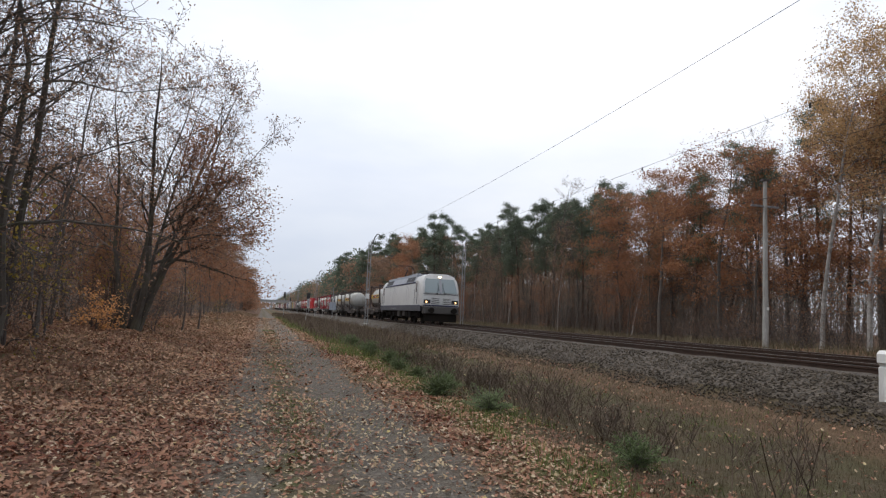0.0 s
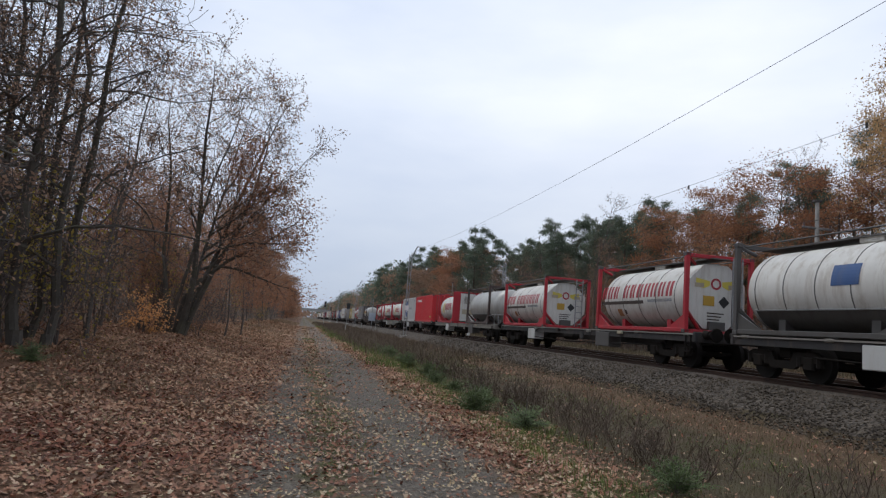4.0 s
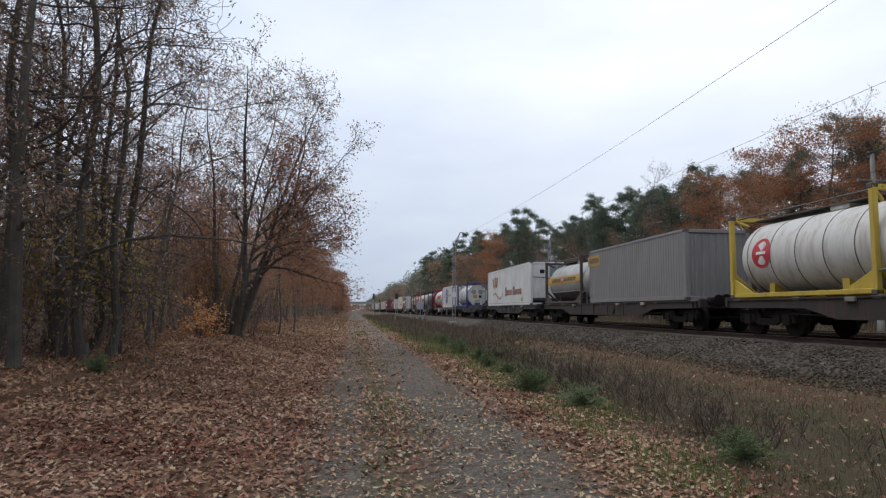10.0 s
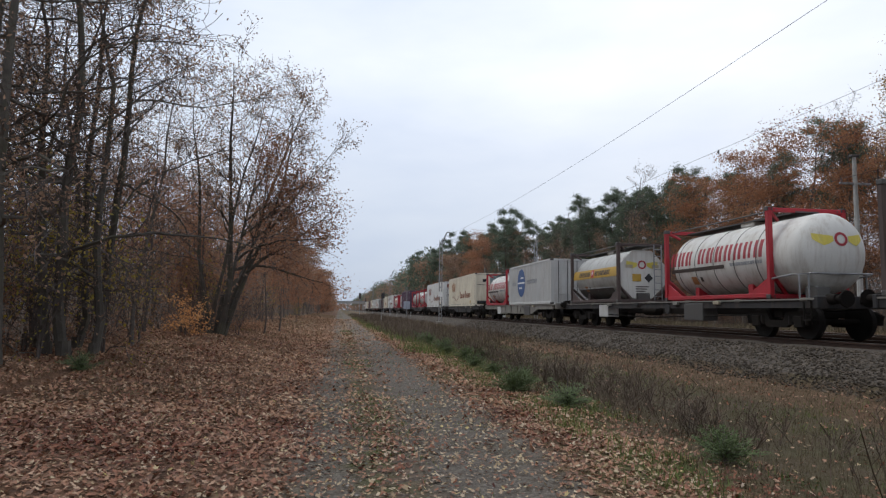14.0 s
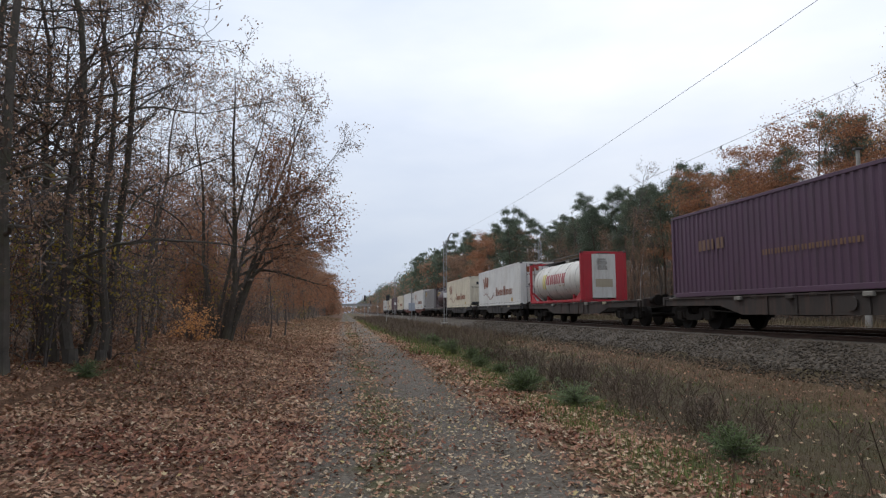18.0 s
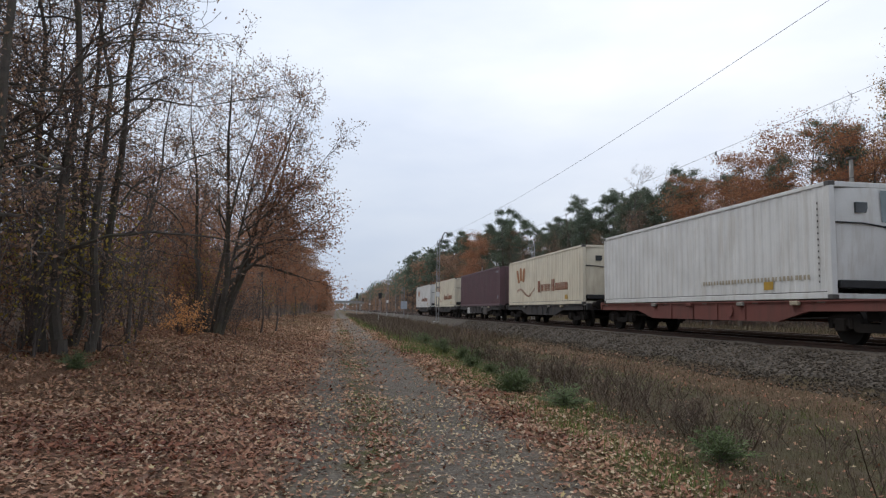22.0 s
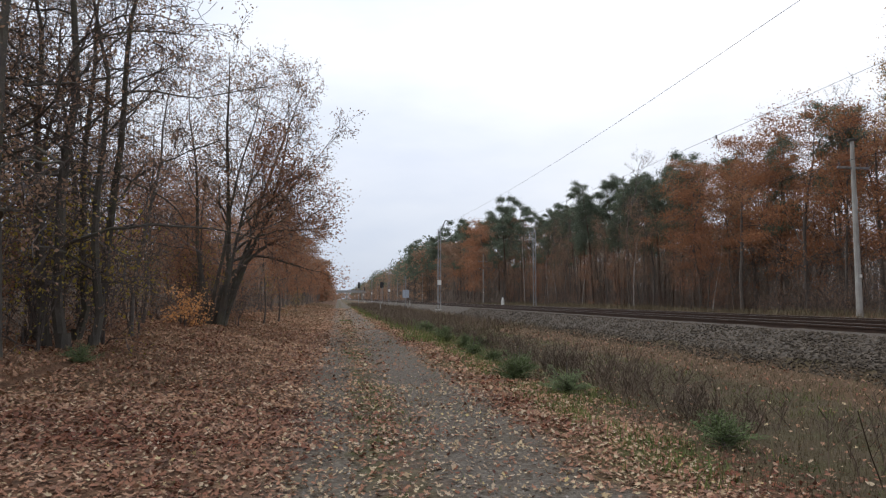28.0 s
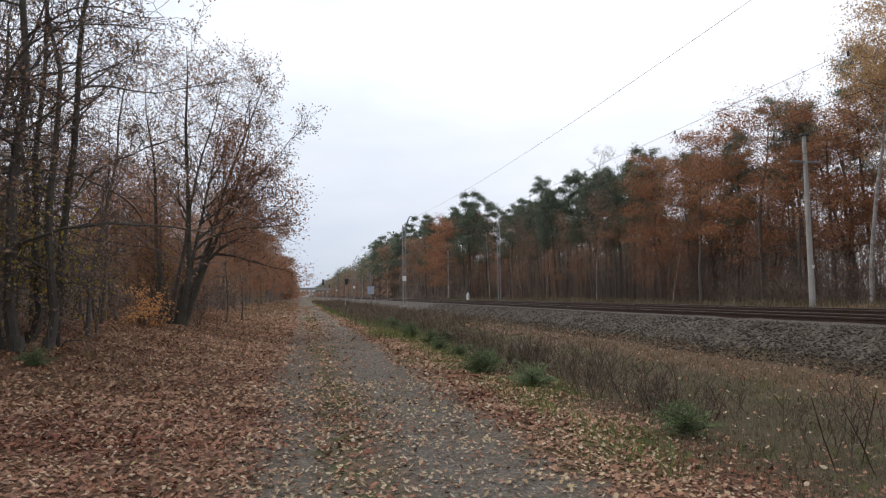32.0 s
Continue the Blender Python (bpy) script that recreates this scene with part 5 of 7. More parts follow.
def paint(name, c, dirt=(0.16, 0.13, 0.1), rough=0.55, vary=0.12, metal=0.0):
    dark = tuple(v * (1 - vary) for v in c)
    light = tuple(min(1, v * (1 + vary)) for v in c)
    return surface(name, dark, light, 0.9, 35, rough, metal, bump=0.1, grime=dirt, streak=True)


M.update({
    "c_red": paint("red_container_paint", (0.52, 0.02, 0.026), (0.36, 0.03, 0.03)),
    "c_grey": paint("grey_container_paint", (0.205, 0.195, 0.19), (0.15, 0.132, 0.12)),
    "c_pale": paint("pale_grey_container_paint", (0.48, 0.475, 0.455), (0.36, 0.32, 0.27)),
    "c_beige": paint("beige_container_paint", (0.44, 0.415, 0.365), (0.33, 0.26, 0.19)),
    "c_white": paint("white_container_paint", (0.62, 0.615, 0.59), (0.45, 0.41, 0.35)),
    "c_cream": paint("cream_container_paint", (0.62, 0.565, 0.44), (0.42, 0.33, 0.22)),
    "c_purple": paint("purple_container_paint", (0.078, 0.038, 0.066), (0.06, 0.036, 0.046)),
    "c_maroon": paint("dull_maroon_container_paint", (0.11, 0.058, 0.066), (0.09, 0.062, 0.055), vary=0.2),
    "t_white": paint("white_tank_paint", (0.56, 0.545, 0.505), (0.27, 0.21, 0.15)),
    "t_silver": paint("silver_tank_skin", (0.37, 0.362, 0.335), (0.19, 0.165, 0.13), 0.4, 0.18, 0.25),
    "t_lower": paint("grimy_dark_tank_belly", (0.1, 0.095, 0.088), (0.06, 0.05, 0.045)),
    "t_brown": paint("dark_brown_tank_paint", (0.05, 0.02, 0.025), (0.03, 0.016, 0.018), 0.4),
    "f_red": paint("red_frame_paint", (0.36, 0.016, 0.026), (0.22, 0.032, 0.03)),
    "f_brown": paint("rusty_brown_frame", (0.075, 0.052, 0.046), (0.045, 0.032, 0.027), 0.8),
    "f_blue": paint("blue_frame_paint", (0.035, 0.045, 0.17), (0.04, 0.04, 0.09)),
    "f_yellow": paint("yellow_frame_paint", (0.5, 0.36, 0.045), (0.3, 0.2, 0.05)),
    "f_dark": paint("dark_grey_frame", (0.07, 0.065, 0.06), (0.05, 0.04, 0.035)),
    "w_brown": paint("brown_wagon_steel", (0.034, 0.026, 0.022), (0.085, 0.045, 0.033), 0.85, 0.3),
    "w_grey": paint("grey_wagon_steel", (0.027, 0.025, 0.025), (0.075, 0.052, 0.04), 0.85, 0.3),
    "w_red": paint("red_oxide_wagon_steel", (0.15, 0.05, 0.038), (0.08, 0.04, 0.03), 0.85),
    "w_pale": paint("pale_wagon_sill", (0.2, 0.185, 0.16), (0.1, 0.08, 0.065), 0.85),
    # running gear: sooty, worn metal, darkened further for the shade below the wagons
    "bogie": surface("shaded_sooty_bogie_iron", (0.009, 0.008, 0.007), (0.02, 0.016, 0.013), 2, 30, 0.95, bump=0.1, spec=0.15),
    "tyre": surface("shaded_worn_wheel_steel", (0.01, 0.009, 0.008), (0.024, 0.021, 0.019), 3, 30, 0.85, 0.1, bump=0.1, spec=0.2),
    "maroonbar": paint("maroon_lettering", (0.3, 0.02, 0.03), (0.24, 0.06, 0.06)),
    "limebar": paint("dull_yellow_lettering", (0.56, 0.46, 0.07), (0.42, 0.35, 0.12)),
    "rustbar": paint("orange_hazard_paint", (0.33, 0.15, 0.05), (0.25, 0.12, 0.06)),
    "yellowbar": paint("yellow_band_paint", (0.43, 0.26, 0.03), (0.27, 0.17, 0.045)),
    "darkbar": paint("dark_lettering", (0.05, 0.035, 0.028), (0.08, 0.06, 0.05)),
    "redbar": paint("red_lettering", (0.42, 0.02, 0.03), (0.3, 0.06, 0.06)),
    "brownbar": paint("brown_lettering", (0.22, 0.062, 0.022), (0.2, 0.09, 0.045)),
    "goldbar": paint("ochre_lettering", (0.32, 0.13, 0.035), (0.24, 0.11, 0.05)),
    "bluebar": paint("blue_lettering", (0.03, 0.075, 0.2), (0.06, 0.09, 0.18)),
    "whitebar": paint("white_lettering", (0.7, 0.7, 0.68), (0.5, 0.48, 0.45)),
    "greybar": paint("grey_lettering", (0.22, 0.23, 0.25), (0.3, 0.3, 0.3)),
    "tan": paint("tan_placard", (0.36, 0.31, 0.22), (0.26, 0.21, 0.15)),
    "fadedbar": paint("faded_ochre_lettering", (0.16, 0.085, 0.04), (0.09, 0.045, 0.055)),
    "glass": glassy("dark_window_glass", (0.02, 0.024, 0.028)),
    # pale blue-grey base colour paints in the sky mirrored by the panes
    "screen": glassy("sky_toned_glass", (0.19, 0.235, 0.245)),
    "locowhite": surface("pale_grey_loco_paint", (0.46, 0.46, 0.45), (0.56, 0.56, 0.545), 0.5, 25, 0.4, bump=0.05, grime=(0.38, 0.365, 0.35), streak=True),
    "locosill": paint("blue_grey_loco_sill", (0.055, 0.056, 0.066), (0.05, 0.042, 0.038), 0.6),
    "locoroof": paint("grey_loco_roof", (0.26, 0.28, 0.31), (0.17, 0.165, 0.16), 0.6),
    "locoblue": paint("dark_blue_loco_trim", (0.025, 0.028, 0.075), (0.04, 0.035, 0.04), 0.6),
    "headlamp": glow("lit_headlamp", (1.0, 0.82, 0.52), 4.5),
    "amberlamp": glow("warm_headlamp", (1.0, 0.62, 0.26), 3.0),
})


def child(name, me, parent, at=None, label=""):
    """A part that shares a mesh."""
    ob = new(name, me)
    ob.parent = parent
    if at:
        ob.matrix_basis = at
    return tagged(ob, label)


def on_track(ob, s):
    MOVERS.append((ob, s))
    return ob


# --- wagons ---
def bogie_meshes():
    side = Shape().prism([(-1.35, 0.62), (-1.1, 0.74), (-0.4, 0.72), (-0.28, 0.5), (0.28, 0.5), (0.4, 0.72), (1.1, 0.74), (1.35, 0.62), (1.3, 0.5), (0.6, 0.44), (0.4, 0.3), (-0.4, 0.3), (-0.6, 0.44), (-1.3, 0.5)], -0.05, 0.05)
    for y in (-0.9, 0.9):
        side.box(-0.09, 0.09, y - 0.17, y + 0.17, 0.3, 0.62, 0.03)
        for k in (-0.32, 0.32):
            side.tube([(0, y + k, 0.38), (0, y + k, 0.62)], 0.09, 8)
    bolster = Shape().box(-1.0, 1.0, -0.2, 0.2, 0.55, 0.85, 0.03)
    wheel = Shape().wheel(-0.065, 0.065, 0, 0, 0.46, 24).wheel(-0.09, -0.065, 0, 0, 0.16, 12).wheel(0.065, 0.09, 0, 0, 0.49, 24)
    axle = Shape().wheel(-0.95, 0.95, 0, 0, 0.08, 10)
    return (side.mesh("bogie_side", M["bogie"]), bolster.mesh("bogie", M["bogie"]), wheel.mesh("wheel", M["tyre"], True), axle.mesh("axle", M["bogie"], True))


BOGIE = bogie_meshes()
BUFFER = Shape().lathe([(-0.62, 0.03), (-0.62, 0.2), (-0.58, 0.22), (-0.56, 0.09), (-0.3, 0.09), (-0.3, 0.13), (0.0, 0.14)], 12).mesh("buffer", M["bogie"], True)
PAD = Shape().box(-0.12, 0.12, -0.14, 0.14, 0, 0.09, 0.015).mesh("container_pad", M["w_pale"])


def add_bogie(parent, y):
    side, bolster, wheel, axle = BOGIE
    b = child("bogie", bolster, parent, pose(0, y, 0))
    for sx in (-1, 1):
        child("bogie_side", side, b, pose(sx * 1.02, 0, 0))
        for dy in (-0.9, 0.9):
            child("wheel", wheel, b, pose(sx * 0.76, dy, 0.46, 0, 0, 0 if sx < 0 else 180))
    for dy in (-0.9, 0.9):
        child("axle", axle, b, pose(0, dy, 0.46))


def wagon(s0, s1, deck="w_brown", deep=True, box=False):
    """A bogie container wagon; deep ones have a fish-bellied plate on each side."""
    L = s1 - s0
    words = {"w_brown": "rusty brown", "w_grey": "dark grey", "w_red": "red oxide", "w_pale": "grimy pale grey"}[deck]
    w = thing("flat_wagon", words + " steel bogie container wagon on the rails", "wagon", "wagons of the train")
    a, b = 0.62, L - 0.62
    for sx in (-1, 1):
        x0, x1 = (-1.2, -1.08) if sx < 0 else (1.08, 1.2)
        if deep:
            pts = [(a, 1.04), (b, 1.04), (b, 0.8), (b - 3.6, 0.78), (b - 4.8, 0.5), (a + 4.8, 0.5), (a + 3.6, 0.78), (a, 0.8)]
        else:
            pts = [(a, 1.04), (b, 1.04), (b, 0.82), (a, 0.82)]
        part("side_beam", Shape().prism(pts, x0, x1), M[deck], w)
        rim = Shape().box(x0 - 0.04, x1 + 0.04, a, b, 1.02, 1.06)
        part("top_flange", rim, M["w_pale" if not deep else deck], w)
        if deep:
            for k in range(1, 5):
                y = a + 4.8 + (b - a - 9.6) * k / 5
                part("beam_rib", Shape().box(x0 - 0.035 if sx < 0 else x1, x0 if sx < 0 else x1 + 0.035, y - 0.04, y + 0.04, 0.53, 1.01), M[deck], w)
    centre = Shape().prism([(a + 0.1, 1.0), (b - 0.1, 1.0), (b - 0.1, 0.78), (b - 4, 0.62), (a + 4, 0.62), (a + 0.1, 0.78)], -0.3, 0.3)
    part("centre_sill", centre, M["bogie"], w)
    for y in (a, b):
        part("end_beam", Shape().box(-1.25, 1.25, y - 0.07, y + 0.07, 0.8, 1.12, 0.02), M[deck], w)
    for sx in (-0.87, 0.87):
        child("buffer", BUFFER, w, pose(sx, a, 1.04))
        child("buffer", BUFFER, w, pose(sx, b, 1.04, 0, 0, 180))
    part("coupling_hook", Shape().box(-0.07, 0.07, 0.1, a, 0.92, 1.06, 0.02), M["bogie"], w)
    part("coupling_hook", Shape().box(-0.07, 0.07, b, L - 0.1, 0.92, 1.06, 0.02), M["bogie"], w)
    for k in range(7):
        for sx in (-1.1, 1.1):
            child("container_pad", PAD, w, pose(sx, a + 0.5 + (b - a - 1.0) * k / 6, 0.99))
    for k in range(3):
        y = a + 2.4 + (b - a - 4.8) * k / 2
        part("cross_bar", Shape().box(-1.08, 1.08, y - 0.06, y + 0.06, 0.84, 1.0), M["bogie"], w)
    part("brake_reservoir", Shape().lathe([(-0.6, 0.02), (-0.55, 0.17), (0.55, 0.17), (0.6, 0.02)], 12, (-0.55, L * 0.55, 0.72)), M["bogie"], w, smooth=True)
    part("hand_brake_wheel", Shape().wheel(-1.26, -1.22, L * 0.42, 0.78, 0.17, 14), M[deck], w)
    part("step", Shape().box(-1.3, -1.1, 0.75, 1.05, 0.5, 0.54).box(-1.28, -1.24, 0.75, 0.78, 0.5, 1.0).box(-1.28, -1.24, 1.02, 1.05, 0.5, 1.0), M["bogie"], w)
    if box:
        part("equipment_box", Shape().box(-1.24, -0.7, L * 0.3, L * 0.3 + 1.2, 0.42, 0.98, 0.02), M["f_dark"], w, "dark equipment box under the frame")
        part("equipment_box", Shape().box(-1.22, -0.7, L * 0.7, L * 0.7 + 1.0, 0.45, 0.98, 0.02), M["c_pale"], w, "pale grey equipment box under the frame")
    for k, f in enumerate((0.24, 0.38, 0.55, 0.7)):
        y = a + (b - a) * f
        part("lock_bracket", Shape().box(-1.3, -1.2, y - 0.16, y + 0.16, 0.93, 1.045, 0.015), M[("tan", "w_pale", deck, "w_pale")[k]], w)
    part("brake_pipe", Shape().tube([(-1.15, 3.6, 0.62), (-1.17, L * 0.5, 0.48), (-1.15, L - 3.6, 0.62)], 0.022, 5), M["bogie"], w)
    add_bogie(w, 2.4)
    add_bogie(w, L - 2.4)
    return on_track(w, s0)


# --- lettering as plain blocks ---
def blocks(shape, x, y0, y1, z0, z1, n, seed=0, slices=False, near=-0.003, far=0.0):
    """A row of plain upright bars, two a letter, on a plane facing -x, from y0 (left) down to y1."""
    rng = random.Random(seed)
    step = (y0 - y1) / n
    cuts = max(1, round((z1 - z0) / 0.07)) if slices else 1
    for k in range(n):
        for f, w in ((0.04, rng.uniform(0.24, 0.34)), (0.5, rng.uniform(0.2, 0.32))):
            a = y0 - (k + f) * step
            for i in range(cuts):
                shape.box(x + near, x + far, a - w * step, a, z0 + (z1 - z0) * i / cuts, z0 + (z1 - z0) * (i + 1) / cuts)
    return shape


def flat_ring(shape, x, y, z, ry, rz, stroke, tilt=0.0, n=20):
    """A painted upright ring, its strokes of one width, leaning by tilt."""
    def at(f, k):
        a = 2 * math.pi * k / n
        dz = (rz - stroke * f) * math.sin(a)
        return (x, y + (ry - stroke * f) * math.cos(a) + tilt * dz, z + dz)
    for k in range(n):
        shape.add([at(0, k), at(0, k + 1), at(1, k + 1), at(1, k)], [(0, 1, 2, 3)])
    return shape


def flat_star(shape, x, y, z, r, turn=0.0):
    pts = [(x, y + (r if k % 2 else r * 0.42) * math.sin(k * math.pi / 5 + turn), z + (r if k % 2 else r * 0.42) * math.cos(k * math.pi / 5 + turn)) for k in range(10)]
    return shape.add(pts + [(x, y, z)], [(k, (k + 1) % 10, 10) for k in range(10)])


def blocks_round(shape, radius, cz, y0, y1, z0, z1, n, seed=0):
    """The same on a barrel that lies along y."""
    flat = blocks(Shape(), 0.0, y0, y1, z0, z1, n, seed, True, -0.004, 0.02)
    bent = []
    for x, y, z in flat.v:
        r = radius + 0.006 if x < 0 else radius - 0.01
        a = (z - cz) / radius
        bent.append((-r * math.cos(a), y, cz + r * math.sin(a)))
    return shape.add(bent, flat.f)


def patch_round(radius, cz, y0, y1, z0, z1, out=0.008, cols=10):
    """A painted rectangle on the camera's side of a barrel."""
    s = Shape()
    rows = 6
    pts = []
    for i in range(rows + 1):
        a = (z0 + (z1 - z0) * i / rows - cz) / radius
        for y in (y0, y1):
            pts.append((-(radius + out) * math.cos(a), y, cz + (radius + out) * math.sin(a)))
    return s.add(pts, [(2 * i, 2 * i + 1, 2 * i + 3, 2 * i + 2) for i in range(rows)])


# --- box containers ---
CASTING = Shape().box(-0.09, 0.09, -0.09, 0.09, 0, 0.118, 0.012).mesh("corner_casting", M["f_dark"])


def corrugated(x, y0, y1, z0, z1, pitch, depth, out):
    """A folded sheet: flat lands and shallow troughs along y, facing out along x."""
    s = Shape()
    n = max(4, round((y1 - y0) / pitch))
    p = (y1 - y0) / n
    ys, xs = [], []
    for k in range(n):
        for f, d in ((0.0, 0), (0.3, 0), (0.45, 1), (0.85, 1)):
            ys.append(y0 + (k + f) * p)
            xs.append(x - out * depth * d)
    ys.append(y1)
    xs.append(x)
    pts = [(xx, y, z) for y, xx in zip(ys, xs) for z in (z0, z1)]
    return s.add(pts, [(2 * i, 2 * i + 1, 2 * i + 3, 2 * i + 2) for i in range(len(ys) - 1)])


def end_corrugated(y, z0, z1, pitch, depth, out):
    s = Shape()
    flat = corrugated(0, -1.12, 1.12, z0, z1, pitch, depth, 1)
    return s.add([(yy, y - out * xx, z) for xx, yy, z in flat.v], flat.f)


def box_body(s0, s1, paint_key, label, H=2.56, pitch=0.28, depth=0.036, front="doors", seams=0):
    """Frame, corrugated sides, ends, roof and castings of a box container."""
    L = s1 - s0
    z0, z1 = FLOOR_Z, FLOOR_Z + H
    m = M[paint_key]
    c = thing("container", label, "container", "containers on the train")
    for sx in (-1, 1):
        part("side_panel", corrugated(sx * 1.235, 0.12, L - 0.12, z0 + 0.15, z1 - 0.09, pitch, depth, sx), m, c)
        part("bottom_rail", Shape().box(min(sx * 1.25, sx * 1.15), max(sx * 1.25, sx * 1.15), 0.1, L - 0.1, z0 + 0.01, z0 + 0.16, 0.01), m, c)
        part("top_rail", Shape().box(min(sx * 1.25, sx * 1.17), max(sx * 1.25, sx * 1.17), 0.1, L - 0.1, z1 - 0.1, z1, 0.01), m, c)
        for y in (0, L):
            y0, y1 = (0.0, 0.15) if y == 0 else (L - 0.15, L)
            part("corner_post", Shape().box(min(sx * 1.25, sx * 1.1), max(sx * 1.25, sx * 1.1), y0, y1, z0 + 0.1, z1 - 0.1, 0.015), m, c)
            for z in (z0, z1 - 0.118):
                child("corner_casting", CASTING, c, pose(sx * 1.165, 0.088 if y == 0 else L - 0.088, z + (0.002 if z > z0 else -0.002)))
    part("roof", Shape().box(-1.17, 1.17, 0.08, L - 0.08, z1 - 0.06, z1 - 0.02), m, c)
    part("floor", Shape().box(-1.15, 1.15, 0.08, L - 0.08, z0 + 0.05, z0 + 0.13), M["f_dark"], c)
    for y, kind in ((0.0, front), (L, "ribs")):
        d = 1 if y == 0 else -1
        part("end_rail", Shape().box(-1.12, 1.12, min(y, y + d * 0.12), max(y, y + d * 0.12), z1 - 0.14, z1 - 0.01, 0.01), m, c)
        part("end_rail", Shape().box(-1.12, 1.12, min(y, y + d * 0.12), max(y, y + d * 0.12), z0 + 0.01, z0 + 0.14, 0.01), m, c)
        if kind == "doors":
            for sx in (-1, 1):
                door = part("door", Shape().box(0.02 if sx > 0 else -1.1, 1.1 if sx > 0 else -0.02, y + 0.03, y + 0.08, z0 + 0.14, z1 - 0.14, 0.01), m, c)
                for k in (0.28, 0.8):
                    part("lock_rod", Shape().tube([(sx * k, y + 0.0, z0 + 0.1), (sx * k, y + 0.0, z1 - 0.1)], 0.018, 6), M["f_dark"], door)
                ribs = Shape()
                for k in range(1, 5):
                    z = z0 + 0.14 + (z1 - z0 - 0.28) * k / 5
                    ribs.box(0.06 if sx > 0 else -1.06, 1.06 if sx > 0 else -0.06, y + 0.005, y + 0.03, z - 0.04, z + 0.04)
                part("door_rib", ribs, m, door)
        elif kind == "ribs":
            part("end_panel", end_corrugated(y + d * 0.04, z0 + 0.14, z1 - 0.14, 0.28, 0.04, d), m, c)
    return on_track(c, s0)


def dot_logo(c, L, z, r, y, seed, words=True):
    disc = Shape()
    n = 36
    disc.add([(-1.2385, y + r * math.cos(2 * math.pi * k / n), z + r * math.sin(2 * math.pi * k / n)) for k in range(n)], [tuple(range(n))])
    part("round_emblem", disc, M["bluebar"], c, "round blue painted emblem")
    bars = Shape()
    for k, (h, w) in enumerate(((0.36, 0.62), (0.0, 0.98), (-0.36, 0.62))):
        bars.box(-1.2425, -1.239, y - r * w * 0.9 if k != 2 else y - r * 0.15, y + r * w * 0.9 if k != 0 else y + r * 0.15, z + h * r - 0.05, z + h * r + 0.05)
    part("emblem_bar", bars, M["whitebar"], c)
    if words:
        tagged(part("lettering", blocks(Shape(), -1.2385, y + r + 1.3, y + r + 0.35, z - 0.12, z + 0.1, 3, seed), M["greybar"], c, "grey lettering blocks"), kind="stuff")
        tagged(part("lettering", blocks(Shape(), -1.2385, y - r - 0.5, y - r - 2.6, z - 0.1, z + 0.14, 7, seed + 1), M["greybar"], c, "grey lettering blocks"), kind="stuff")


def yellow_label(c, y0, y1, z0, z1):
    part("label_panel", Shape().box(-1.2405, -1.236, y1, y0, z0, z1), M["yellowbar"], c, "yellow label panel")
    tagged(part("lettering", blocks(Shape(), -1.241, y0 - 0.12, y1 + 0.1, z0 + 0.12, z1 - 0.12, 7, 5), M["darkbar"], c), kind="stuff")


def small_marks(c, L, H=2.56):
    tagged(part("code_marks", blocks(Shape(), -1.2385, 1.35, 0.4, FLOOR_Z + H - 0.42, FLOOR_Z + H - 0.28, 8, 9).box(-1.2415, -1.2385, 0.5, 0.75, FLOOR_Z + 0.5, FLOOR_Z + 0.75), M["greybar"], c), kind="stuff")


STAR = flat_star(Shape(), 0, 0, 0, 0.13).mesh("painted_star", M["brownbar"])


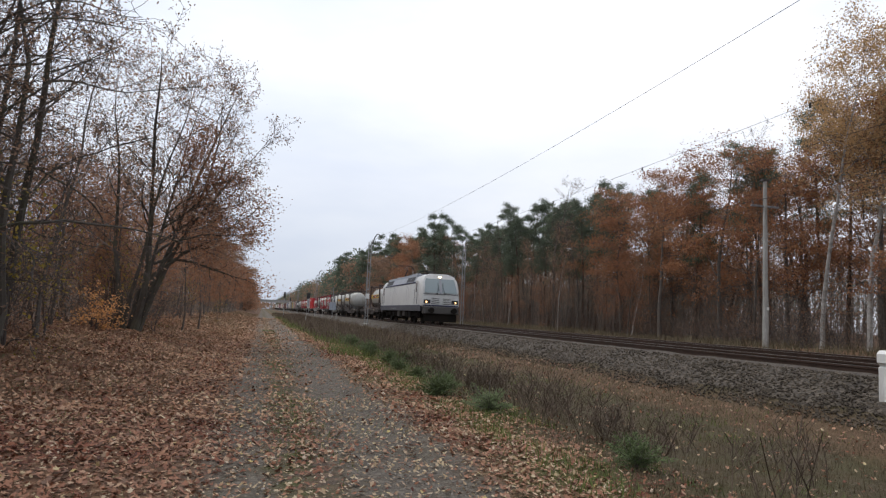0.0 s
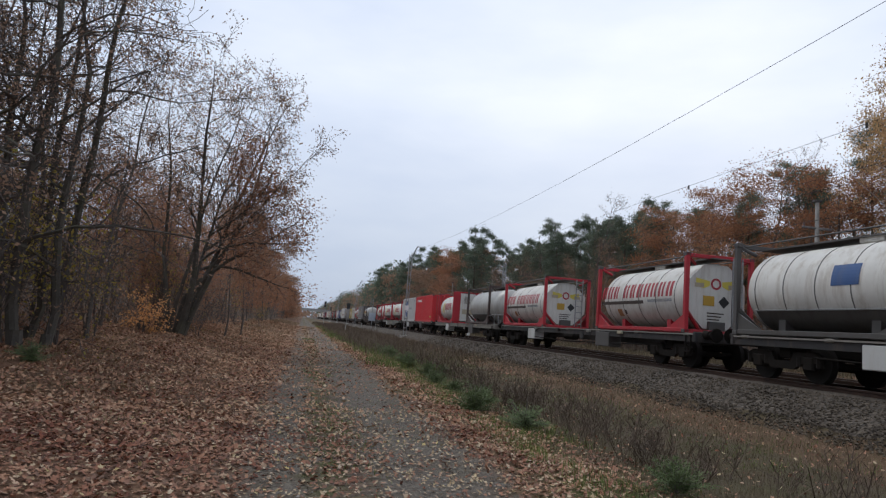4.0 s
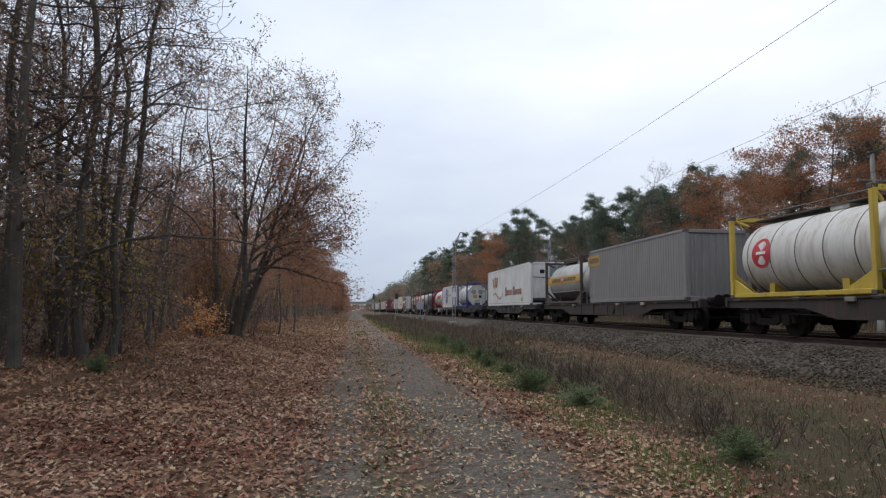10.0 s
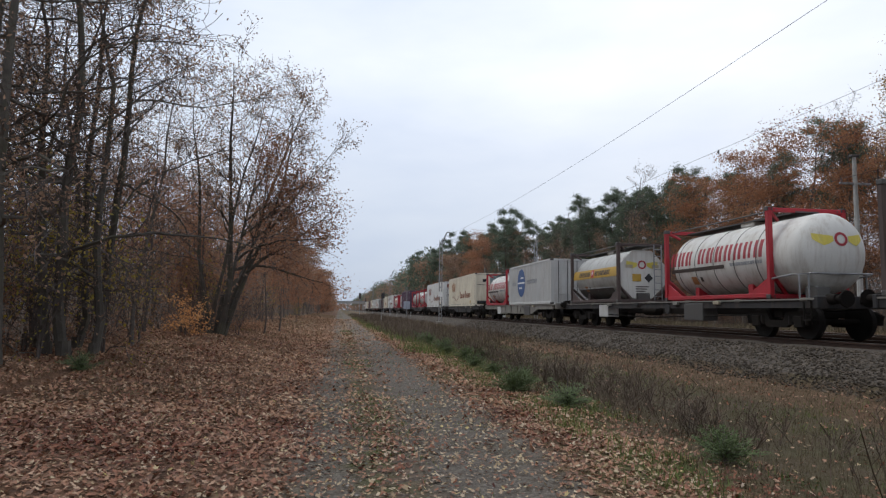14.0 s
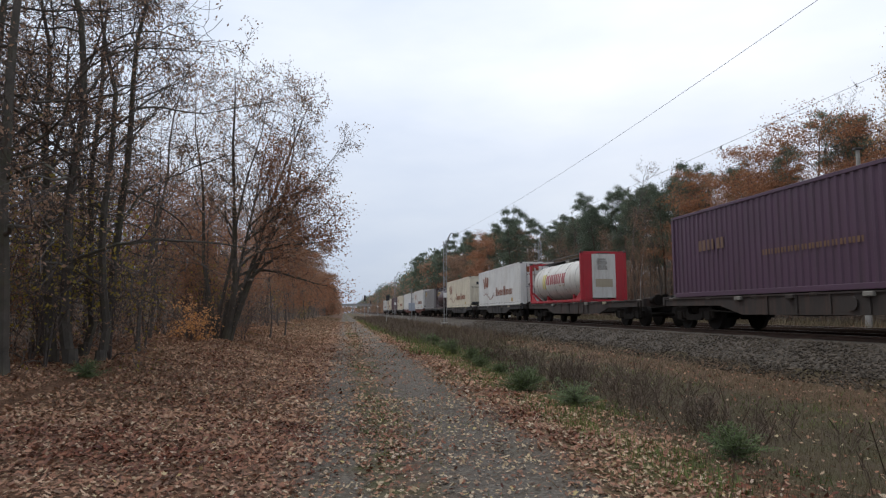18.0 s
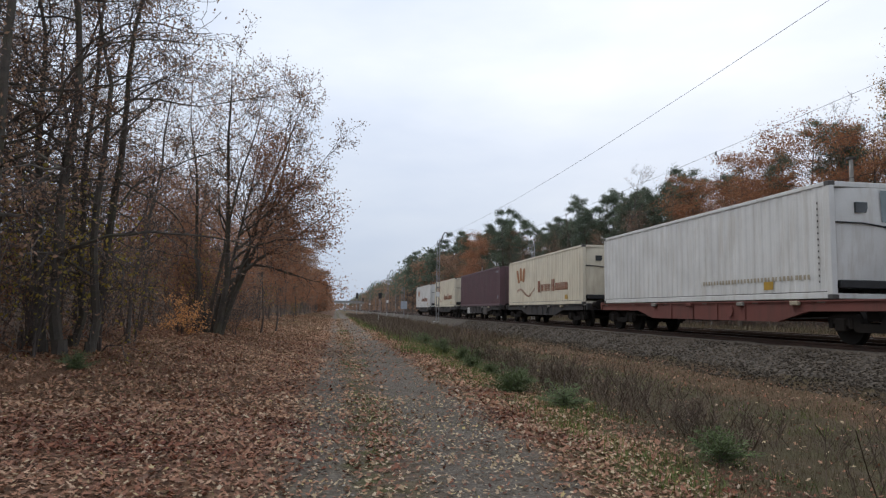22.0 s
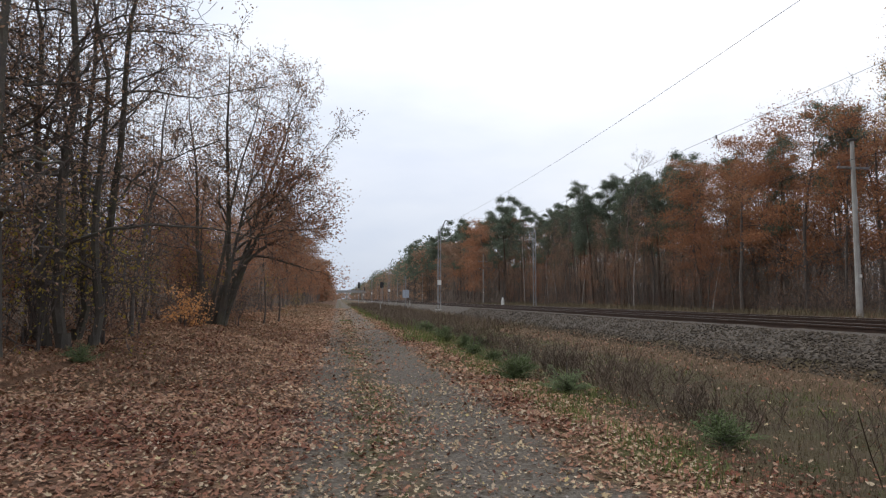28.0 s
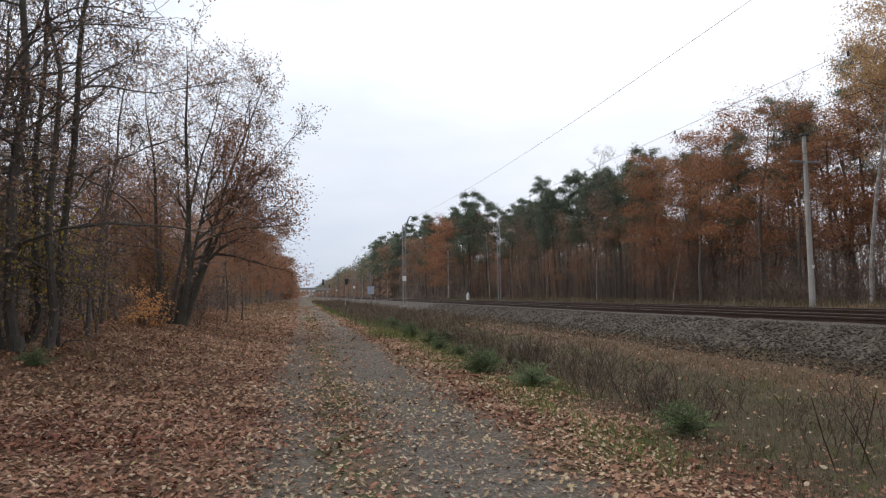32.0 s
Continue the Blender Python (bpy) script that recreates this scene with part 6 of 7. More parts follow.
def reefer(s0, s1, paint_key, label, unit=True, letters="goldbar", faded=False):
    """A long insulated container with painted blocks of lettering; the cooling unit sits in its front end."""
    L, H = s1 - s0, 2.87
    c = box_body(s0, s1, paint_key, label, H, 0.36, 0.02, "unit" if unit else "doors")
    c.name = "refrigerated_container"
    z0, z1 = FLOOR_Z, FLOOR_Z + H
    m = M[paint_key]
    if not faded:
        x = -1.2395
        for k, (ya, lean, rise) in enumerate(((2.3, 0.22, 0.0), (2.95, 0.05, 0.12), (3.6, -0.1, 0.06))):
            z = z0 + 1.84 + rise
            block = Shape().add([(x, L - ya + u * 0.23 + lean * w, z + w * 0.42) for u, w in ((-1, -0.8), (-0.7, -1), (0.7, -1), (1, -0.8), (1, 0.8), (0.7, 1), (-0.7, 1), (-1, 0.8))], [tuple(range(8))])
            part("emblem_block", block, M[letters], c, "ochre painted emblem block")
        for k in range(15):
            f = k / 14
            child("painted_star", STAR, c, pose(x, L - 2.2 - 3.7 * f, z0 + 0.86 + 0.2 * math.sin(f * 6.6 + 0.2) - 0.12 * math.sin(f * 3.14), 23 * math.sin(k)))
        text = blocks(Shape(), -1.2385, L - 6.6, L - 7.2, z0 + 0.74, z0 + 1.4, 1, 3)
        blocks(text, -1.2385, L - 7.2, L - 8.95, z0 + 0.77, z0 + 1.17, 7, 12)
        blocks(text, -1.2385, L - 9.1, L - 9.75, z0 + 0.74, z0 + 1.4, 1, 5)
        blocks(text, -1.2385, L - 9.75, L - 11.75, z0 + 0.77, z0 + 1.17, 9, 13)
        tagged(part("lettering", text, M["brownbar"], c, "brown lettering blocks"), kind="stuff")
    else:
        tagged(part("faded_lettering", blocks(Shape(), -1.2385, L - 8, L - 13, z0 + 0.5, z0 + 0.62, 16, 12), M["tan"], c), kind="stuff")
    part("code_plate", Shape().box(-1.2415, -1.236, 2.2, 2.6, z0 + 0.28, z0 + 0.5), M["yellowbar"], c, "small yellow plate")
    part("sill_strip", Shape().box(-1.2415, -1.235, 0.2, L - 0.2, z0 + 0.17, z0 + 0.19), M["f_dark"], c)
    rivets = Shape()
    for k in range(14):
        z = z0 + 0.4 + k * 0.15
        rivets.box(-1.2405, -1.235, 0.42, 0.46, z, z + 0.05)
    tagged(part("vent_holes", rivets, M["f_dark"], c), kind="stuff")
    if unit:
        body = Shape()
        pts = []
        for k in range(9):
            x = -1.08 + 2.16 * k / 8
            bow = 0.2 - 0.24 * (x / 1.08) ** 2
            pts += [(x, -bow * 0.2 + 0.05, z0 + 0.42), (x, -bow + 0.05, z1 - 1.2), (x, -bow * 0.85 + 0.08, z1 - 0.16)]
        body.add(pts, [(3 * i + j, 3 * i + j + 1, 3 * i + j + 4, 3 * i + j + 3) for i in range(8) for j in range(2)])
        unit_ob = part("cooling_unit", body, m, c, "white cooling unit with a bowed front", True)
        for x0, x1 in ((0.02, 0.55), (0.58, 1.0)):
            def yy(x):
                return -(0.2 - 0.24 * (x / 1.08) ** 2) * 0.95 + 0.03
            win = Shape().add([(x0, yy(x0), z1 - 1.0), (x1, yy(x1), z1 - 1.05), (x1, yy(x1) + 0.02, z1 - 0.22), (x0, yy(x0) + 0.02, z1 - 0.22)], [(0, 1, 2, 3)])
            part("fan_window", win, M["screen"], unit_ob, "dark fan grille")
        part("small_window", Shape().box(-0.62, -0.3, -0.1, 0.0, z1 - 0.78, z1 - 0.52), M["glass"], unit_ob)
        seam = Shape().tube([(-1.08, 0.06, z1 - 1.0), (-0.5, -0.15, z1 - 1.04), (0.1, -0.18, z1 - 1.12), (0.6, -0.12, z1 - 1.2), (1.08, 0.04, z1 - 1.3)], 0.022, 5)
        part("unit_seam", seam, M["black"], unit_ob)
        part("bumper_strip", Shape().box(-1.06, 1.06, -0.06, 0.1, z0 + 0.26, z0 + 0.46, 0.02), M["black"], unit_ob, "black rubber strip")
        part("warning_plate", Shape().box(0.38, 0.52, -0.035, 0.0, z0 + 0.66, z0 + 0.84), M["redbar"], unit_ob)
    else:
        part("end_marks", Shape().box(-0.9, -0.3, -0.012, 0.02, z0 + 1.2, z0 + 1.25), M["greybar"], c)
        txt = bpy.data.curves.new("size_mark", "FONT")
        txt.body, txt.size, txt.extrude = "45", 0.36, 0.004
        txt.materials.append(M["darkbar"])
        ob = new("size_mark", txt)
        ob.parent = c
        ob.matrix_basis = pose(-0.75, -0.005, z0 + 1.22, 90, 0, 0)
        marks = Shape()
        for k, dx in enumerate((-0.72, -0.4, -0.08)):
            z = z1 - 0.5 + 0.05 * k
            marks.add([(dx - 0.1, -0.004, z - 0.19), (dx + 0.1, -0.004, z - 0.19), (dx + 0.12, -0.004, z + 0.19), (dx - 0.12, -0.004, z + 0.19)], [(0, 1, 2, 3)])
        for k in range(7):
            star = flat_star(Shape(), 0.0, -0.75 + 0.13 * k, z1 - 0.86 + 0.03 * math.sin(k), 0.06)
            marks.add([(y, -0.004, z) for _, y, z in star.v], star.f)
        part("emblem_blocks", marks, M["brownbar"], c)
    return c


# --- tank containers ---
def wings_mark(parent, z, y, r=0.19, dome=None):
    """A red ring between two yellow wings, painted on a tank's flat end, or on a dome about the height given."""
    def lay(shape):
        if dome is None:
            return shape
        return Shape().add([(x, y + 0.62 * (1 - math.sqrt(max(0.0, 1 - (x * x + (w - dome) ** 2) / 1.21))), w) for x, _, w in shape.v], shape.f)
    ring = flat_ring(Shape(), 0.0, 0.0, z, r, r, 0.07)
    part("round_mark", lay(Shape().add([(v, y, w) for _, v, w in ring.v], ring.f)), M["maroonbar"], parent, "faded red ring")
    for d in (-1, 1):
        wing = Shape()
        for k in range(4):
            f, g = 0.22 + 0.125 * k, 0.22 + 0.125 * (k + 1)
            low = (-0.06, -0.13, -0.17, -0.1, 0.0)
            wing.add([(d * f, y, z + low[k]), (d * f, y, z + 0.08 + 0.02 * k), (d * g, y, z + 0.1 + 0.02 * k), (d * g, y, z + low[k + 1])], [(0, 1, 2, 3)])
        part("wing_mark", lay(wing), M["limebar"], parent, "yellow painted wing")


def tank(s0, s1, barrel="t_white", cage="f_red", label="", front="dome", post=0.0, band="", letters=None, logo=None, H=2.55, radius=1.1, belly=True, placard=False, ladder=True, sills=True, mark="wings"):
    """A tank in its frame from s0 to s1. post: how far the front frame stands behind the tank's front dome."""
    L = s1 - s0
    z0, z1, cz = FLOOR_Z, FLOOR_Z + H, FLOOR_Z + 0.12 + radius
    t = thing("tank_container", label, "tank container", "containers on the train")
    f = M[cage]
    ya, yb = post, L
    b0 = 0.05 if front != "flat" else 0.28
    if front == "dome":
        prof = [(b0 + 0.62 * (1 - math.cos(a)), radius * math.sin(a)) for a in np.linspace(0.05, math.pi / 2, 9)]
    else:
        prof = [(b0, radius * 0.5), (b0, radius * 0.9), (b0 + 0.05, radius * 0.97), (b0 + 0.14, radius)]
    prof += [(L - 0.55 + 0.45 * math.sin(a), radius * math.cos(a)) for a in np.linspace(0, math.pi / 2 - 0.05, 6)]
    part("barrel", Shape().lathe(prof, 40, (0, 0, cz)), M[barrel], t, smooth=True)
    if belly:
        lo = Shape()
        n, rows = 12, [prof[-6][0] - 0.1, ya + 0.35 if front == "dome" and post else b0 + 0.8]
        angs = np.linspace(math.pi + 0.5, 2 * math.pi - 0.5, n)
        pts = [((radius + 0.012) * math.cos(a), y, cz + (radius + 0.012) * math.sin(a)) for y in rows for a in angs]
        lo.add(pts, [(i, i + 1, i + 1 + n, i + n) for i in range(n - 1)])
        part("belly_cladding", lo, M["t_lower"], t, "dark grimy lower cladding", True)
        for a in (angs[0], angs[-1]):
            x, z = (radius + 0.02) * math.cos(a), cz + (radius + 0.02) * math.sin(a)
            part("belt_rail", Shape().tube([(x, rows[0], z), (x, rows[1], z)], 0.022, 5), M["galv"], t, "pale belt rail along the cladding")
    for y in (ya, yb):
        d = 1 if y == ya else -1
        y0, y1 = min(y, y + d * 0.14), max(y, y + d * 0.14)
        for sx in (-1, 1):
            part("corner_post", Shape().box(min(sx * 1.22, sx * 1.08), max(sx * 1.22, sx * 1.08), y0, y1, z0, z1, 0.012), f, t)
            part("brace", Shape().tube([(sx * 1.14, y + d * 0.08, z0 + 0.75), (sx * 0.5, y + d * 0.3, z0 + 0.1)], 0.06, 6), f, t)
            part("brace", Shape().tube([(sx * 1.12, y + d * 0.08, z1 - 0.08), (sx * 0.72, y + d * 0.3, z1 - 0.32)], 0.05, 6), f, t)
            part("brace", Shape().prism([(y + d * 0.1, z0 + 0.12), (y + d * 0.1, z0 + 0.62), (y + d * 1.15, z0 + 0.12)][::d], sx * 1.13 - 0.03, sx * 1.13 + 0.03), f, t)
            for z in (z0, z1 - 0.1):
                child("corner_casting", CASTING, t, pose(sx * 1.145, y + d * 0.09, z))
        for z in (z0 + 0.01, z1 - 0.13):
            part("end_rail", Shape().box(-1.1, 1.1, y0 + 0.01, y1 - 0.01, z, z + 0.12, 0.01), f, t)
    for sx in (-1, 1) if sills else ():
        part("bottom_rail", Shape().box(sx * 1.14 - 0.06, sx * 1.14 + 0.06, ya + 0.1, yb - 0.1, z0 + 0.03, z0 + 0.15, 0.01), f, t)
    top = f if cage in ("f_blue",) else M["f_dark"]
    part("walkway", Shape().box(-0.36, 0.36, ya, yb, z1 - 0.13, z1 - 0.09), top, t, "dark grating walkway on top")
    for sx in (-1, 1):
        part("top_rail", Shape().tube([(sx * 0.95, ya, z1 - 0.07), (sx * 0.95, yb, z1 - 0.07)], 0.022, 5), top, t)
    for k, y in enumerate(np.linspace(ya + (yb - ya) * 0.13, yb - (yb - ya) * 0.13, 5)):
        ring = Shape().lathe([(y - 0.014, radius + 0.002), (y - 0.014, radius + 0.009), (y + 0.014, radius + 0.009), (y + 0.014, radius + 0.002)], 40, (0, 0, cz))
        part("ring_band", ring, M["t_lower" if barrel == "t_white" else barrel], t, smooth=True)
    part("manway", Shape().box(-0.3, 0.3, L * 0.5 - 0.35, L * 0.5 + 0.35, cz + radius - 0.03, z1 - 0.1, 0.03), M["t_white" if barrel != "t_brown" else "t_brown"], t)
    for y in (ya + (yb - ya) * 0.25, yb - (yb - ya) * 0.25):
        part("saddle", Shape().box(-0.8, 0.8, y - 0.12, y + 0.12, z0 + 0.03, z0 + 0.45), f, t)
    if ladder:
        x, yl = (0.62, 0.0) if front != "dome" or not post else (-0.25, -0.03)
        if front == "dome" and post:
            pass
        else:
            lad = Shape()
            for sx in (-0.17, 0.17):
                lad.box(x + sx - 0.02, x + sx + 0.02, yl - 0.02, yl + 0.02, z0 + 0.1, z1 - 0.05)
            for k in range(8):
                lad.box(x - 0.17, x + 0.17, yl - 0.015, yl + 0.015, z0 + 0.25 + k * 0.29, z0 + 0.28 + k * 0.29)
            part("ladder", lad, M["galv"], t, "steel ladder on the end")
    if front == "flat":
        r = radius
        n = 8
        ring = [((r * 1.02) * math.cos(math.pi / 8 + k * math.pi / 4) * 1.02, b0 - 0.05, cz + (r * 1.02) * math.sin(math.pi / 8 + k * math.pi / 4)) for k in range(n)]
        plate = Shape().add(ring + [(p[0], p[1] + 0.06, p[2]) for p in ring], [tuple(range(n))[::-1], tuple(range(n, 2 * n))] + [(k, (k + 1) % n, (k + 1) % n + n, k + n) for k in range(n)])
        end = part("end_plate", plate, M[barrel if barrel != "t_silver" else "t_white"], t, "eight-sided end plate")
        part("hazard_plate", Shape().box(-0.45, -0.05, b0 - 0.065, b0 - 0.05, cz - 0.3, cz + 0.02), M["yellowbar"], end, "orange hazard plate")
        part("hazard_diamond", Shape().add([(0.3, b0 - 0.056, cz - 0.35), (0.5, b0 - 0.056, cz - 0.15), (0.3, b0 - 0.056, cz + 0.05), (0.1, b0 - 0.056, cz - 0.15)], [(0, 1, 2, 3)]), M["black"], end)
        if barrel != "t_brown" and mark == "wings":
            wings_mark(end, cz + 0.42, b0 - 0.057)
        elif barrel != "t_brown":
            for x in (-0.38, 0.34):
                blot = Shape().add([(x + 0.3 * math.cos(k * 0.785) * (0.8 + 0.3 * math.sin(2.3 * k)), b0 - 0.057, cz + 0.3 + 0.26 * math.sin(k * 0.785)) for k in range(8)], [tuple(range(8))])
                part("worn_patch", blot, M["greybar"], end, "worn grey patch")
        if barrel != "t_brown":
            for xa in (-0.75, 0.45):
                part("end_label", Shape().box(xa, xa + 0.32, b0 - 0.06, b0 - 0.05, cz + 0.28, cz + 0.42), M["tan"], end)
            for k in range(3):
                part("mark_bar", Shape().box(-0.3, 0.3 - 0.08 * k, b0 - 0.06, b0 - 0.05, cz - 0.55 - 0.1 * k, cz - 0.51 - 0.1 * k), M["darkbar"], end)
        part("valve_box", Shape().box(-0.28, 0.28, b0 - 0.2, b0 - 0.03, z0 + 0.05, z0 + 0.42, 0.02), M["f_dark"], t)
    if front == "dome" and post:
        rail = Shape().tube([(-1.15, ya, z0 + 0.55), (-1.15, 0.5, z0 + 0.62), (-0.9, 0.1, z0 + 0.64), (0.9, 0.1, z0 + 0.64), (1.15, 0.5, z0 + 0.62), (1.15, ya, z0 + 0.55)], 0.028, 6)
        for x in (-1.12, -0.85, 0.85):
            rail.tube([(x, 0.25, z0 + 0.63), (x, 0.25, z0)], 0.025, 5)
        part("guard_rail", rail, M["galv"], t, "pale steel guard rail round the dome")
        part("valve_box", Shape().box(-0.7, -0.3, 0.15, 0.6, z0 + 0.0, z0 + 0.3, 0.02), M["t_lower"], t)
    if band:
        za, zb = cz - 0.06, cz + 0.36
        part("colour_band", patch_round(radius, cz, ya + 0.16, yb - 0.2, za, zb, 0.014), M[band], t, "yellow painted band", True)
        mid = (ya + yb) / 2
        text = blocks_round(Shape(), radius + 0.014, cz, yb - 1.0, mid + 0.5, za + 0.1, zb - 0.1, 9, 4)
        blocks_round(text, radius + 0.014, cz, mid - 0.05, ya + 1.1, za + 0.1, zb - 0.1, 9, 6)
        tagged(part("lettering", text, M["darkbar"], t, "dark lettering blocks on the band"), kind="stuff")
        part("emblem", patch_round(radius, cz, mid + 0.06, mid + 0.4, za + 0.04, zb - 0.04, 0.022), M["redbar"], t, "small red emblem with a white cross")
        part("emblem_cross", Shape().add(*[patch_round(radius, cz, mid + 0.2, mid + 0.26, za + 0.1, zb - 0.1, 0.028).v, patch_round(radius, cz, 0, 1, 0, 1).f]).add(*[patch_round(radius, cz, mid + 0.12, mid + 0.34, za + 0.19, zb - 0.19, 0.029).v, patch_round(radius, cz, 0, 1, 0, 1).f]), M["whitebar"], t)
    if letters:
        for mat, p, q, za, zb, n in letters:
            tagged(part("lettering", blocks_round(Shape(), radius, cz, yb - p, yb - q, cz + za, cz + zb, n, n), M[mat], t, "painted lettering blocks on the barrel"), kind="stuff")
    if letters is DEN:
        part("underline", patch_round(radius, cz, yb - 3.6, yb - 0.3, cz - 0.24, cz - 0.12, 0.006), M["darkbar"], t, "dark painted underline", True)
        tagged(part("lettering", blocks_round(Shape(), radius, cz, yb - 3.9, yb - 5.5, cz - 0.2, cz - 0.1, 14, 8), M["greybar"], t), kind="stuff")
    if front == "flat" and barrel != "t_brown" or letters is DEN:
        for p, q, za, zb, mat in ((1.5, 1.85, -0.72, -0.42, "rustbar"), (2.05, 2.2, -0.62, -0.46, "darkbar")):
            part("hazard_label", patch_round(radius, cz, yb - q, yb - p, cz + za, cz + zb, 0.008), M[mat], t, smooth=True)
    if logo:
        mat, p, q, za, zb = logo
        if mat == "redbar":
            r2, yc, zc = (zb - za) / 2, yb - (p + q) / 2, cz + (za + zb) / 2
            pts = []
            for k in range(24):
                yy, zz = yc + r2 * math.cos(k * 0.2618), zc + r2 * math.sin(k * 0.2618)
                pts.append((-(radius + 0.012) * math.cos((zz - cz) / radius), yy, cz + (radius + 0.012) * math.sin((zz - cz) / radius)))
            pts.append((-(radius + 0.012) * math.cos((zc - cz) / radius), yc, cz + (radius + 0.012) * math.sin((zc - cz) / radius)))
            part("emblem", Shape().add(pts, [(k, (k + 1) % 24, 24) for k in range(24)]), M[mat], t, "round painted emblem")
            part("emblem_bar", patch_round(radius, cz, yc - r2 * 0.5, yc + r2 * 0.5, zc - 0.04, zc + 0.04, 0.018), M["whitebar"], t)
        else:
            part("emblem", patch_round(radius, cz, yb - q, yb - p, cz + za, cz + zb, 0.01), M[mat], t, "painted emblem patch")
    if placard:
        for xa, xb in ((-1.08, -0.62), (0.62, 1.08)):
            part("end_shield", Shape().box(xa, xb, -0.005, 0.06, z0 + 0.12, z1 - 0.12, 0.01), f, t)
        board = part("end_board", Shape().box(-0.62, 0.62, -0.02, 0.05, z0 + 0.2, z1 - 0.14, 0.01), M["t_white"], t, "white end board with rows of small marks")
        marks = Shape()
        for k in range(6):
            marks.box(-0.35, 0.1 + 0.05 * (k % 3), -0.03, -0.015, z1 - 0.42 - 0.1 * k, z1 - 0.38 - 0.1 * k)
        part("marks", marks, M["darkbar"], board)
        part("placard_holder", Shape().box(-0.45, 0.45, -0.03, -0.015, z0 + 0.75, z0 + 1.15), M["tan"], board)
    return on_track(t, s0)


HUK = [("limebar", 2.3, 3.0, -0.38, 0.5, 1), ("maroonbar", 3.05, 6.5, -0.14, 0.42, 5), ("tan", 5.3, 6.6, -0.3, -0.22, 1)]
DEN = [("maroonbar", 0.25, 1.75, -0.02, 0.48, 3), ("maroonbar", 2.05, 5.6, -0.02, 0.5, 7)]


def hubs(L):
    """The yellow and red word on a white barrel, scaled to its length."""
    k = L / 9.0
    return [(m, a * k, b * k, c, d, n) for m, a, b, c, d, n in HUK]


# ---- the train's order, front to back, in metres behind the same mark ----
def consist():
    front = [
            (67.6, 83.2, "w_brown", True, False), (83.4, 99.9, "w_brown", True, False), (100.2, 120.2, "w_grey", False, True), (120.8, 142.2, "w_grey", False, True),
            (142.6, 162.6, "w_pale", False, True), (163.0, 183.9, "w_grey", False, True), (184.3, 203.0, "w_pale", True, True), (203.4, 219.6, "w_brown", True, False),
            (219.9, 237.5, "w_brown", True, False), (238.0, 258.4, "w_brown", True, False), (258.8, 277.8, "w_brown", True, False), (278.2, 298.0, "w_brown", True, False),
        ]
    rear = [
            (298.4, 315.9, "w_grey", True, False), (316.3, 333.3, "w_grey", True, False), (333.8, 354.3, "w_pale", False, True), (355.0, 374.2, "w_grey", False, True),
            (374.8, 394.3, "w_grey", False, True), (394.9, 413.8, "w_pale", True, True), (414.6, 432.4, "w_grey", True, False), (432.9, 450.6, "w_grey", True, False),
            (451.2, 469.8, "w_grey", True, False), (470.3, 487.3, "w_brown", True, False), (487.8, 505.4, "w_brown", True, False), (505.9, 522.2, "w_grey", True, False),
            (522.7, 540.2, "w_grey", True, False), (540.7, 560.7, "w_grey", False, False), (561.2, 576.9, "w_red", True, False), (577.4, 595.4, "w_red", True, False),
            (595.9, 612.1, "w_grey", True, False), (612.6, 629.7, "w_grey", True, True), (630.2, 646.9, "w_grey", True, False), (647.4, 665.3, "w_grey", True, False)]
    for s0, s1, deck, deep, box in front + rear:
        wagon(s0, s1, deck, deep, box)
    band = dict(barrel="t_silver", cage="f_brown", band="yellowbar")
    text = "silver tank container with a yellow band and domed end"
    tank(68.0, 74.95, post=1.1, label=text, **band)
    tank(92.65, 99.55, post=1.05, label=text, **band)
    tank(102.6, 109.3, post=1.1, label=text, **band)
    tank(112.2, 119.6, "t_white", "f_dark", "grimy white tank container with a domed end", post=1.6, logo=("bluebar", 3.4, 4.2, 0.0, 0.5))
    tank(122.0, 128.5, "t_white", "f_red", "white tank container in a red frame with red lettering", "flat", letters=DEN, belly=False)
    tank(134.6, 141.4, "t_white", "f_red", "white tank container in a red frame with an eight-sided end", "flat", letters=DEN, belly=False)
    tank(143.4, 150.7, "t_silver", "f_brown", "dull silver tank container in a rusty brown frame", post=1.5)
    tank(155.4, 161.4, "t_white", "f_red", "white tank container in a red frame with an end board", letters=hubs(6.6), belly=False, placard=True, ladder=False)
    c = box_body(164.25, 173.5, "c_red", "bright red ribbed steel bulk container", pitch=0.24, depth=0.02)
    tagged(part("lettering", blocks(Shape(), -1.2385, 8.3, 5.6, FLOOR_Z + 1.98, FLOOR_Z + 2.22, 10, 2), M["whitebar"], c, "white lettering blocks"), kind="stuff")
    part("label_panel", Shape().box(-1.2405, -1.236, 0.3, 1.1, FLOOR_Z + 0.4, FLOOR_Z + 0.55), M["yellowbar"], c)
    c = box_body(173.7, 182.95, "c_pale", "pale grey ribbed container with a round blue emblem", pitch=0.24)
    dot_logo(c, 9.5, FLOOR_Z + 1.4, 0.95, 6.0, 30)
    small_marks(c, 9.5)
    tank(184.5, 193.5, "t_white", "f_red", "white tank container in red end frames with red lettering", letters=hubs(9), belly=True, sills=False, H=2.45)
    tank(193.8, 202.7, "t_white", "f_red", "white tank container in red end frames with red lettering", letters=hubs(9), belly=True, sills=False, H=2.45)
    tank(204.7, 212.6, "t_white", "f_red", "white tank container with a domed end and red frames", post=1.1, letters=hubs(8), belly=True, sills=False, H=2.45)
    tank(229.2, 236.4, post=1.3, label=text, **band)
    c = box_body(239.4, 249.0, "c_grey", "grey ribbed steel container with a yellow label", pitch=0.24)
    yellow_label(c, 6.6, 5.0, FLOOR_Z + 1.35, FLOOR_Z + 1.85)
